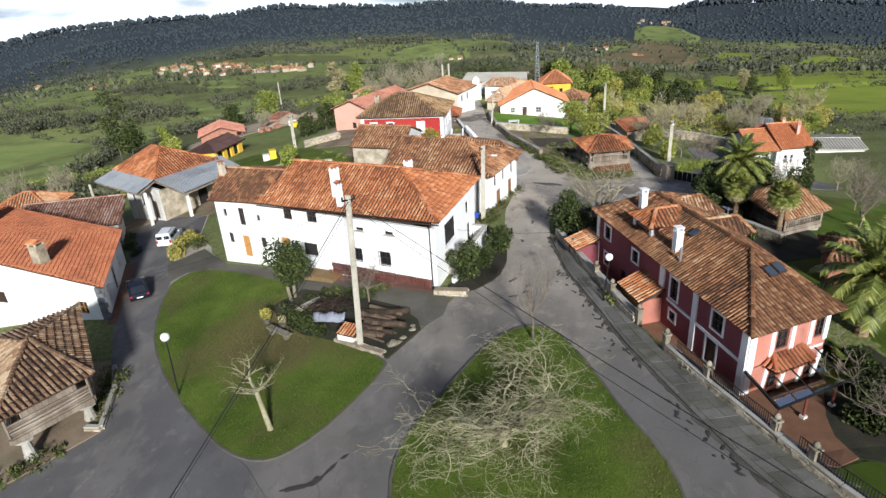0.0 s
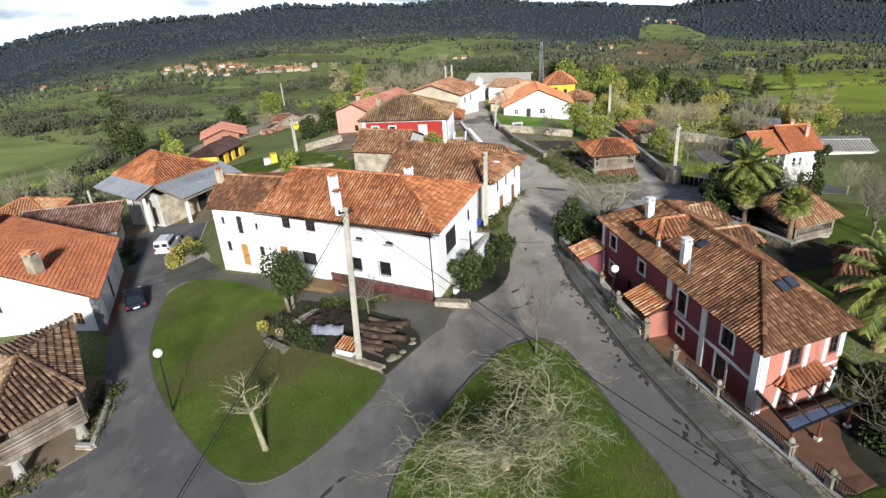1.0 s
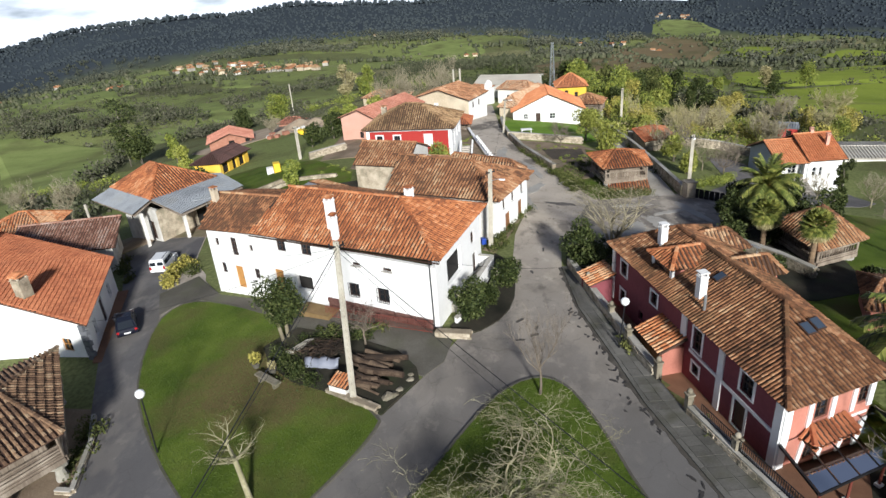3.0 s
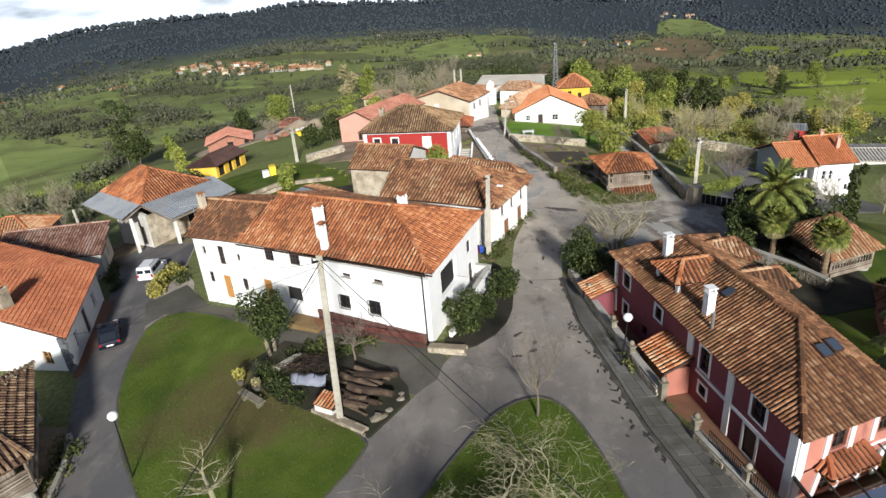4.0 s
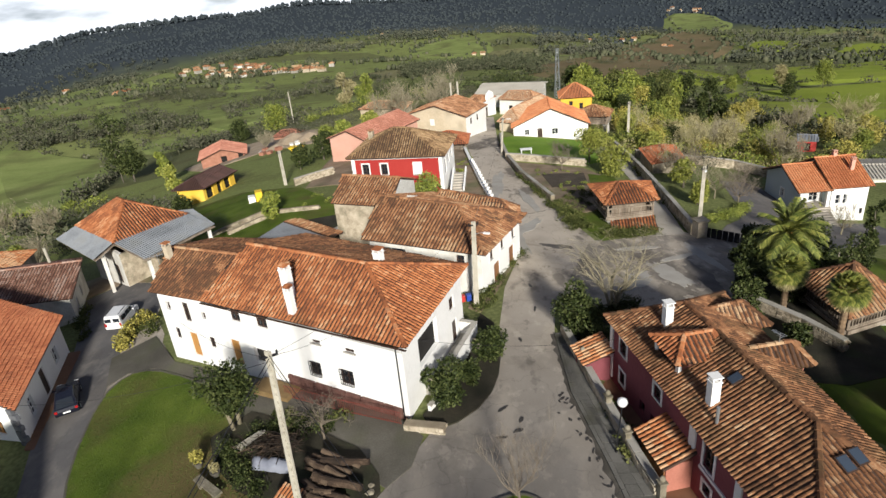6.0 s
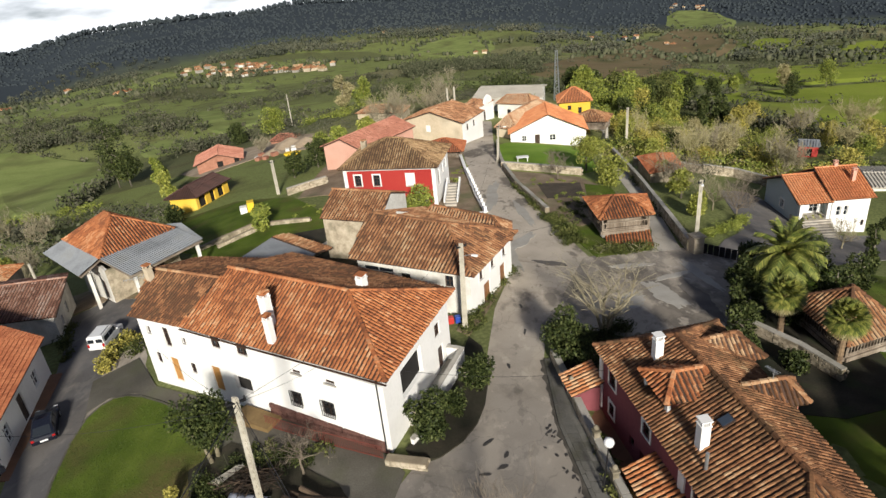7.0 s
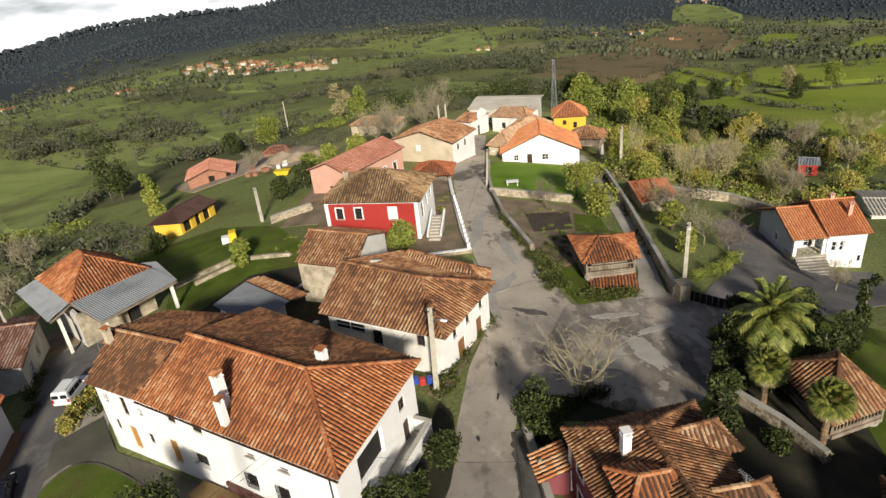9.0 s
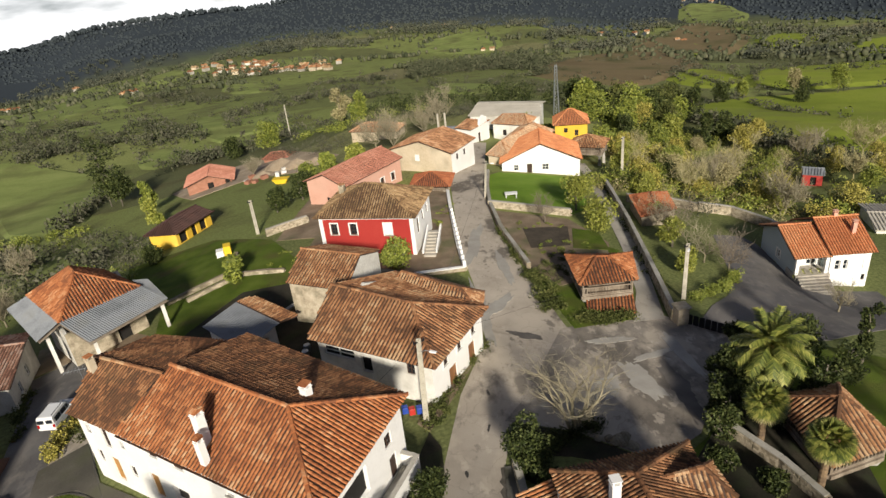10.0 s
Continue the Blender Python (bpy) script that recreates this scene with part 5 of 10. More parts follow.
def wall(parent, a, b, z0, z1, mat, holes=(), thick=0.35, gable=None, name="wall", label=""):
    """A wall from a to b with the house on its left. holes: (middle, bottom, width, height, kind); gable: (s, z) of its point."""
    a, b = Vector((*a, 0)), Vector((*b, 0))
    d = (b - a).normalized()
    L = (b - a).length
    n = Vector((d.y, -d.x, 0))
    B = Build()
    cuts = sorted({0.0, L, *[min(L - 0.01, max(0.01, s - w / 2)) for s, _, w, _, _ in holes], *[min(L - 0.01, max(0.01, s + w / 2)) for s, _, w, _, _ in holes]})

    def col(s0, s1, za, zb):
        if zb - za < 0.004 or s1 - s0 < 0.002:
            return
        q = []
        for z in (za, zb):
            for s, y in ((s0, 0), (s1, 0), (min(max(s1, thick), L - thick), -thick), (min(max(s0, thick), L - thick), -thick)):
                q.append(a + d * s + n * y + Vector((0, 0, z)))
        B.add(q, [(3, 2, 1, 0), (4, 5, 6, 7), (0, 1, 5, 4), (1, 2, 6, 5), (2, 3, 7, 6), (3, 0, 4, 7)])

    for s0, s1 in zip(cuts, cuts[1:]):
        mid, z = (s0 + s1) / 2, z0
        for s, zb, w, h, _ in sorted((q for q in holes if q[0] - q[2] / 2 < mid < q[0] + q[2] / 2), key=lambda q: q[1]):
            col(s0, s1, z, zb)
            z = zb + h
        col(s0, s1, z, z1)
    if gable:
        s, z = gable
        B.prism([a + Vector((0, 0, z1)) + d * 0.02, b + Vector((0, 0, z1)) - d * 0.02, a + d * s + Vector((0, 0, z))], -n * thick)
    ob = part(name, B, mat, parent, label)
    bm = bmesh.new()
    bm.from_mesh(ob.data)
    bmesh.ops.remove_doubles(bm, verts=bm.verts[:], dist=0.0005)
    bm.to_mesh(ob.data)
    bm.free()
    for s, zb, w, h, kind in holes:
        opening(parent, a + d * (s - w / 2) + Vector((0, 0, zb)), d, n, w, h, kind)
    return ob


def walls(parent, poly, z0, z1, mat, holes=None, gables=None, thick=0.35, mats=None):
    for i in range(len(poly)):
        wall(parent, poly[i], poly[(i + 1) % len(poly)], z0, z1, (mats or {}).get(i, mat), (holes or {}).get(i, ()), thick, (gables or {}).get(i))


def chimney(parent, x, y, z0, z1, w, mat="white", cap_mat="tile_orange", turn=0.0, pots=True):
    m = pose(x, y, z0, 0, 0, turn)
    B = Build()
    B.box(m, w, w, z1 - z0 - 0.35)
    ob = part("chimney", B, mat, parent)
    C = Build()
    for sx in (-1, 1):
        for sy in (-1, 1):
            C.box(m @ pose(sx * w * 0.4, sy * w * 0.4, z1 - z0 - 0.35), w * 0.16, w * 0.16, 0.24)
    C.box(m @ pose(0, 0, z1 - z0 - 0.42), w * 1.15, w * 1.15, 0.06)
    part("vents", C, mat, ob)
    T = Build()
    T.box(m @ pose(0, 0, z1 - z0 - 0.11), w * 1.2, w * 1.2, 0.06)
    if pots:
        for k in range(4):
            c = m @ Vector((-w * 0.5 + w * (k + 0.5) / 4, -w * 0.6, z1 - z0 - 0.05))
            r = m.to_3x3()
            K = Build()
            tile_at(K, c, r @ Vector((1, 0, 0)), (r @ Vector((0, 1, 0.35))).normalized(), Vector((0, 0, 1)), w * 0.13, w * 0.62)
            part("cap_tile", K, cap_mat, ob)
            c = m @ Vector((-w * 0.5 + w * (k + 0.5) / 4, w * 0.6, z1 - z0 - 0.05))
            K = Build()
            tile_at(K, c, r @ Vector((-1, 0, 0)), (r @ Vector((0, -1, 0.35))).normalized(), Vector((0, 0, 1)), w * 0.13, w * 0.62)
            part("cap_tile", K, cap_mat, ob)
    part("chimney_cap", T, cap_mat, ob)
    return ob


def p3(xy, z):
    return (xy[0], xy[1], z)


def simple_house(name, label, eave, z0, ze, ridge, zr, wall_mat, tile_mat, over=0.5, holes=None, kind="hip", spacing=0.34, length=0.5, mats=None, category="house", group=""):
    """eave: four plan corners, anticlockwise from the near left. ridge: two plan points (left, right for a ridge along A-B)."""
    c = (sum(p[0] for p in eave) / 4, sum(p[1] for p in eave) / 4)
    h = thing(name, (*c, ground_z(*c)), label, category, group)
    A, B, C, D = (p3(p, ze) for p in eave)
    R1, R2 = p3(ridge[0], zr), p3(ridge[1], zr)
    poly = inset(eave, over)
    gables = {}
    if kind == "hip":
        faces, caps = hip_faces(A, B, C, D, R1, R2)
    else:
        faces, caps = [(A, B, R2, R1), (C, D, R1, R2)], [(R1, R2)]
        for i, R in ((1, R2), (3, R1)):
            a, b = Vector(poly[i]), Vector(poly[(i + 1) % 4])
            gables[i] = ((Vector(R[:2]) - a).dot((b - a).normalized()), zr - 0.2)
    walls(h, poly, z0, ze - 0.06, wall_mat, holes, gables, mats=mats)
    roof(h, faces, caps, tile_mat, spacing=spacing, length=length, under=tile_mat if tile_mat in ("sheet_pale", "sheet", "slate") else "under")
    return h


# ---- the white farmhouse ----
def build_white_farmhouse():
    h = thing("farmhouse", (-9, 54, ground_z(-9, 54)), "long whitewashed two-storey farmhouse with an orange barrel-tile roof", "house")
    SW, MSW, SE, NE, MNW = (-22.0, 55.6, 5.6), (-16.6, 52.62, 6.05), (-0.2, 43.7, 6.5), (3.85, 54.4, 6.45), (-11.0, 64.4, 5.95)
    AP, ST = (-3.2, 50.9, 8.9), (-13.5, 56.6, 8.65)
    RL, RR = (-21.6, 60.0, 7.5), (-14.6, 57.0, 7.6)
    BL, BR = (-19.9, 65.4, 5.75), (-12.2, 63.6, 5.8)
    poly = [(-21.5, 55.75), (-0.6, 44.4), (3.2, 54.2), (-11.0, 63.7), (-19.3, 64.9)]
    front = [(0.45, 4.05, 0.5, 0.75, "window+trim"), (2.5, 3.35, 0.75, 1.75, "tall"), (4.6, 4.1, 0.45, 0.6, "window+trim"),
             (8.2, 4.65, 1.0, 1.1, "window"), (10.9, 4.7, 1.1, 1.1, "window"), (0.6, 1.3, 0.6, 1.05, "window"), (2.5, 0.1, 0.95, 2.2, "door"),
             (4.7, 1.4, 0.65, 1.0, "window"), (7.4, 0.6, 0.95, 2.2, "door"), (10.2, 1.3, 1.7, 1.35, "dark"),
             (15.9, 4.6, 0.75, 0.3, "window+sill"), (18.8, 4.6, 0.8, 0.3, "window+sill"),
             (15.4, 1.75, 1.0, 1.2, "window+grille"), (18.2, 1.75, 1.1, 1.25, "window+grille")]
    right = [(3.9, 2.9, 3.2, 2.2, "dark"), (8.4, 3.9, 0.9, 1.1, "window"), (8.6, 1.0, 0.9, 1.9, "door+dark")]
    wall(h, poly[0], poly[1], -2.5, 5.6, "white", [(q[0] + 0.7, *q[1:]) for q in front])
    wall(h, poly[1], poly[2], -1.5, 6.3, "white", right)
    wall(h, poly[2], poly[3], -1.5, 5.7, "white_old", [(5, 1.2, 1, 1.3, "window"), (10, 1.0, 1.0, 2.0, "door+brown")])
    wall(h, poly[3], poly[4], -2.5, 5.5, "white_old")
    wall(h, poly[4], poly[0], -3, 5.5, "white", [(6.5, 3.6, 0.8, 1.0, "window")], gable=(5.3, 7.3))
    G = Build()
    G.prism([(-16.2, 53.0, 5.8), (-11.2, 63.9, 5.7), (-13.6, 56.7, 8.45)], (0.18, -0.09, 0))
    part("gable", G, "white_old", h)
    B = Build()
    for i in range(14):      # boards along the eave
        t0, t1 = i / 14, (i + 0.98) / 14
        a, b = Vector(MSW).lerp(Vector(SE), t0), Vector(MSW).lerp(Vector(SE), t1)
        B.beam(a + Vector((0, 0, -0.24)), b + Vector((0, 0, -0.24)), 0.14, 0.05)
    each("eave_board", B, "under", h)
    roof(h, [(SE, NE, AP)], [(SE, AP), (NE, AP)], "tile_hip", "bright orange barrel tiles of the hip end", spacing=0.3, length=0.42, singles=True)
    roof(h, [(MSW, SE, AP, ST)], [(ST, AP)], "tile_orange", "weathered orange barrel tiles", spacing=0.3, length=0.42)
    # rear slopes get the browner tiles to imitate their shade
    roof(h, [(NE, MNW, ST, AP), (SW, MSW, RR, RL), (BR, BL, RL, RR)], [(RL, RR)], "tile_brown", "older mossy brown barrel tiles, rear slopes darkened for shade", spacing=0.3, length=0.42)
    chimney(h, -8.75, 50.1, 7.0, 9.75, 0.6, turn=-27, cap_mat="tile_orange")
    chimney(h, -8.35, 48.75, 6.6, 8.75, 0.45, turn=-27, cap_mat="tile_orange")
    chimney(h, -2.6, 52.9, 7.8, 9.2, 0.6, turn=-27, pots=False)
    chimney(h, -21.2, 58.8, 6.8, 8.5, 0.5, "beige", turn=-27, pots=False)
    D = Build()
    D.tube([(-1.0, 44.53, 6.2), (-1.0, 44.5, 0.2)], [0.05, 0.05], 6)
    part("drainpipe", D, "iron", h)
    # plinth of rubble below the grilled windows
    P = Build()
    a, b = Vector((-9.7, 49.3, 0)), Vector((-0.8, 44.45, 0))
    rnd = random.Random(4)
    for row in range(3):
        s = 0.0
        while s < 9.6:
            w = rnd.uniform(0.25, 0.5)
            q = a.lerp(b, min(1, s / 9.85))
            P.box(pose(q.x, q.y - 0.06, 0.2 + row * 0.32, 0, 0, -26.8), w, 0.22, 0.29)
            s += w + 0.03
    each("plinth_stone", P, "plinth_red", h)
    K = Build()
    K.box(pose(-10.9, 48.9, -0.4, 0, 0, -26.8), 3.4, 1.5, 0.75)
    part("door_ledge", K, "ochre", h, "ochre-painted ledge before the door")
    # balcony at the hip end
    d, n = Vector((0.3615, 0.932, 0)), Vector((0.932, -0.3615, 0))
    o = Vector((-0.6, 44.4, 0))
    T = Build()
    T.prism([tuple(o + d * s + n * q + Vector((0, 0, -0.6))) for s, q in ((2.6, 0.03), (2.6, 1.1), (9.6, 1.1), (9.6, 0.03))], (0, 0, 1.7))
    part("terrace", T, "concrete", h)
    for s0, q0, s1, q1, top in ((2.4, 1.24, 9.85, 1.24, 2.15), (9.72, 0.04, 9.72, 1.1, 2.15), (0.9, 1.0, 2.3, 1.24, 1.0)):
        W = Build()
        u, v = o + d * s0 + n * q0, o + d * s1 + n * q1
        W.beam(u + Vector((0, 0, top / 2 - 0.3)), v + Vector((0, 0, top / 2 - 0.3)), 0.24, top + 0.6)
        part("parapet", W, "white", h)
        W = Build()
        W.beam(u + Vector((0, 0, top + 0.04)), v + Vector((0, 0, top + 0.04)), 0.34, 0.08)
        part("coping", W, "concrete", h)
    return h


# ---- the dark pink house with a tiled hip roof ----
def build_pink_house():
    h = thing("villa", (18, 40, ground_z(18, 40)), "long dark pink house with white quoins and a hipped tile roof", "house")
    SW, SE, NE, NW = (16.62, 28.15, 4.7), (23.25, 30.45, 4.7), (21.6, 50.2, 4.9), (12.9, 48.4, 4.85)
    R1, R2 = (17.3, 45.9, 6.95), (19.5, 34.8, 6.85)
    poly = [(16.9, 28.85), (22.72, 30.95), (20.9, 49.6), (13.35, 48.0)]
    south = [(2.6, 2.75, 0.95, 1.65, "tall"), (2.6, 0.2, 1.1, 1.75, "door+brown"), (5.6, 2.75, 0.9, 1.65, "tall"), (5.4, 0.8, 0.9, 1.2, "window+trim")]
    left = [(17.7, 3.05, 0.95, 1.1, "window+trim"), (17.7, 0.7, 0.75, 1.05, "window+trim"), (13.1, 3.0, 0.85, 0.95, "window+trim"),
            (14.8, 0.75, 0.6, 0.75, "window"), (13.4, 0.75, 0.6, 0.75, "window"),
            (7.7, 2.65, 0.9, 1.55, "tall+trim"), (7.6, 1.0, 0.7, 0.7, "window+trim"), (2.9, 2.95, 1.05, 1.25, "tall+trim"), (3.2, 0.4, 1.0, 1.75, "door+dark+trim")]
    # south wall in the lighter salmon, the other three in the darker pink
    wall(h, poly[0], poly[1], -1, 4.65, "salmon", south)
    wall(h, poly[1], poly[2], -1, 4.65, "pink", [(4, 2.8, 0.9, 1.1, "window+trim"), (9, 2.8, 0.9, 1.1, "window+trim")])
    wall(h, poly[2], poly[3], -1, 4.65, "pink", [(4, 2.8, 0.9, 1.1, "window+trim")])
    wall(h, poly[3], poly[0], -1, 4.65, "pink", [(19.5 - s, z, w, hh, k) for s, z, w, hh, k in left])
    # white corner pilasters and the string course
    a, b = Vector((*poly[3], 0)), Vector((*poly[0], 0))
    d = (b - a).normalized()
    n = Vector((d.y, -d.x, 0))
    turn = math.degrees(math.atan2(d.y, d.x))
    for s, w, z0, z1 in ((0.12, 0.45, 0.3, 4.6), (10.3, 0.6, 2.9, 4.6), (14.3, 0.5, 0.1, 4.6), (19.2, 0.55, -0.1, 4.6)):
        P = Build()
        q = a + d * s + n * 0.03
        P.box(pose(q.x, q.y, z0, 0, 0, turn), w, 0.12, z1 - z0)
        part("pilaster", P, "frame_white", h)
    P = Build()
    q = a + d * 15.3 + n * 0.025
    P.box(pose(q.x, q.y, 2.25, 0, 0, turn), 8.4, 0.1, 0.2)
    part("string_course", P, "frame_white", h)
    a2, b2 = Vector((*poly[0], 0)), Vector((*poly[1], 0))
    d2 = (b2 - a2).normalized()
    n2 = Vector((d2.y, -d2.x, 0))
    t2 = math.degrees(math.atan2(d2.y, d2.x))
    for s, w in ((0.25, 0.5), (1.75, 0.28), (3.3, 0.3), (4.75, 0.28), (6.0, 0.36)):
        P = Build()
        q = a2 + d2 * s + n2 * 0.03
        P.box(pose(q.x, q.y, 0.0 if s < 1 else 2.5, 0, 0, t2), w, 0.12, 4.6 if s < 1 else 2.1)
        part("pilaster", P, "frame_white", h)
    faces, caps = hip_faces(NW, SW, SE, NE, R1, R2)
    roof(h, [faces[1], faces[0], faces[2], faces[3]], caps, "tile_red", "weathered barrel tiles", spacing=0.25, length=0.4, singles=True)
    # dormer over the road side
    dm = Build()
    part_poly = [(15.45, 41.0), (18.0, 41.4), (17.5, 43.9), (14.95, 43.5)]
    dw = [(p[0], p[1], 4.8) for p in part_poly]
    dm.prism(dw, (0, 0, 1.35))
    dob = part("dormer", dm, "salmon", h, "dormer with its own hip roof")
    wd = Build()
    wd.box(pose(15.18, 42.25, 5.3, 0, 0, -79), 2.3, 0.1, 0.65)
    part("dormer_window", wd, "glass", dob)
    wf = Build()
    for s in (-1.2, 1.2):
        q = pose(15.14, 42.25, 5.1, 0, 0, -79) @ Vector((s, 0, 0))
        wf.box(pose(q.x, q.y, 5.05, 0, 0, -79), 0.3, 0.2, 1.05)
    each("dormer_jamb", wf, "frame_white", dob)
    E = [(15.1, 40.6, 6.15), (18.4, 41.2, 6.15), (17.8, 44.3, 6.15), (14.55, 43.8, 6.15)]
    f, c = hip_faces(E[0], E[1], E[2], E[3], (16.0, 42.3, 7.0), (17.7, 42.6, 7.0))
    roof(h, f, c, "tile_orange", spacing=0.3, length=0.42)
    for pl, zr, r1, r2 in (([(18.2, 44.8), (22.9, 45.9), (22.4, 48.5), (17.8, 47.5)], 6.15, (18.6, 46.2), (21.3, 46.9)), ([(19.4, 40.8), (23.3, 41.6), (23.4, 43.7), (19.4, 43.2)], 6.0, (19.6, 42.0), (22.2, 42.4))):
        B = Build()
        B.prism([(*p, -0.5) for p in inset(pl, 0.4)], (0, 0, 5.3))
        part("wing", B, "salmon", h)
        E = [(*p, 4.85) for p in pl]
        f, c = hip_faces(*E, (*r1, zr), (*r2, zr))
        roof(h, f, c, "tile_red", spacing=0.3, length=0.42)
    chimney(h, 15.95, 45.0, 5.6, 7.75, 0.5, turn=10, cap_mat="white", pots=False)
    chimney(h, 16.15, 38.2, 5.3, 7.3, 0.5, turn=10, cap_mat="white", pots=False)
    V = Build()
    V.tube([(15.9, 36.9, 5.2), (15.9, 36.9, 6.3)], [0.09, 0.09], 8)
    part("flue", V, "steel", h)
    # roof windows
    for c, w in (((17.6, 38.9, 6.28), 0.6), ((19.75, 32.9, 6.28), 0.64), ((20.45, 33.25, 6.28), 0.64)):
        K, G = Build(), Build()
        if c[1] < 35:
            e = (Vector(SE) - Vector(SW)).normalized()
            up = (Vector(R2) - Vector(SW).lerp(Vector(SE), 0.5)).normalized()
        else:
            e = (Vector(SW) - Vector(NW)).normalized()
            up = (Vector(R2) - Vector(SW)); up = (up - e * up.dot(e)).normalized()
        nn = e.cross(up).normalized()
        if nn.z < 0:
            nn = -nn
        base = Vector(SW)
        cc = Vector((c[0], c[1], 0))
        cc.z = base.z - ((cc.x - base.x) * nn.x + (cc.y - base.y) * nn.y) / nn.z
        m = Matrix.Translation(cc + nn * 0.08) @ Matrix((e, nn.cross(e), nn)).transposed().to_4x4()
        K.box(m, w, w * 1.25, 0.12)
        G.box(m @ pose(0, 0, 0.125), w * 0.84, w * 1.08, 0.02)
        r = part("roof_window", K, "frame_dark", h)
        part("pane", G, glass_sky, r)
    # little tiled outhouse with a wooden gate against the road side
    q = a + d * 9.1 + n * 0.76
    B = Build()
    B.box(pose(q.x, q.y, -0.2, 0, 0, turn), 2.8, 1.52, 2.3)
    o = part("outhouse", B, "salmon", h, "small salmon outhouse with a tiled lean-to roof")
    g = Build()
    for k in range(8):
        s = a + d * (7.95 + k * 0.33) + n * 1.57
        g.box(pose(s.x, s.y, 0.45, 0, 0, turn), 0.31, 0.07, 1.75)
    part("gate", g, "wood", o)
    lo, hi = a + n * 1.9 + Vector((0, 0, 2.15)), a - n * 0.02 + Vector((0, 0, 2.95))
    roof(h, [(lo + d * 7.45, lo + d * 10.8, hi + d * 10.8, hi + d * 7.45)], [], "tile_orange", spacing=0.3, length=0.45)
    # side lean-to at the far end of the road wall
    q = a + d * 0.2 + n * 1.0
    B = Build()
    B.box(pose(q.x - 0.2, q.y + 0.9, -0.3, 0, 0, turn), 1.9, 1.8, 2.2)
    part("lean_to", B, "pink", h)
    c0 = Vector((q.x - 0.2, q.y + 0.9, 0))
    e0, e1 = c0 - d * 1.25 + n * 1.2 + Vector((0, 0, 1.85)), c0 + d * 1.25 + n * 1.2 + Vector((0, 0, 1.85))
    roof(h, [(e0, e1, e1 - n * 2.3 + Vector((0, 0, 0.75)), e0 - n * 2.3 + Vector((0, 0, 0.75)))], [], "tile_orange", spacing=0.33, length=0.45)
    # glazed canopy over the terrace
    C = Build()
    p0, p1, q0, q1 = Vector((16.9, 28.72, 2.0)), Vector((23.2, 31.2, 2.0)), Vector((17.2, 25.65, 1.85)), Vector((23.3, 28.05, 1.85))
    up = Vector((0, 0, 1))
    for s, e in ((p0, q0), (p1, q1), (q0, q1), (p0, p1)):
        C.beam(s, e, 0.12, 0.14)
    for k in range(1, 5):
        C.beam(p0.lerp(p1, k / 5) + up * 0.02, q0.lerp(q1, k / 5) + up * 0.02, 0.07, 0.09)
    can = part("canopy_frame", C, "iron", h, "black steel canopy frame")
    for k in range(5):
        G = Build()
        e = 0.01
        G.prism([v + up * 0.08 for v in (p0.lerp(p1, k / 5 + e), p0.lerp(p1, (k + 1) / 5 - e), q0.lerp(q1, (k + 1) / 5 - e), q0.lerp(q1, k / 5 + e))], (0, 0, 0.014))
        part("pane", G, "pane", can)
    for k in (0.02, 0.34, 0.68):
        P, F = Build(), Build()
        q = q0.lerp(q1, k) + Vector((0, 0.08, 0))
        g = ground_z(q.x, q.y) + 0.1
        P.tube([(q.x, q.y, g), (q.x, q.y, 1.82)], [0.08, 0.07], 8)
        post = part("canopy_post", P, "iron_red", h)
        F.box(pose(q.x, q.y, g - 0.1, 0, 0, 22), 0.3, 0.3, 0.28)
        part("post_foot", F, "white_old", post)
    lo0, lo1, hi0, hi1 = Vector((18.5, 28.4, 2.1)), Vector((21.3, 29.45, 2.1)), Vector((18.8, 29.5, 2.6)), Vector((20.85, 30.24, 2.6))
    roof(h, [(lo0, lo1, hi1, hi0), (Vector((18.05, 29.2, 2.1)), lo0, hi0)], [(lo0, hi0), (lo1, hi1)], "tile_flat", spacing=0.3, length=0.45)
    return h


glass_sky = glass_like("roof_window_glass", (0.045, 0.06, 0.085), 0.12)
build_white_farmhouse()
build_pink_house()


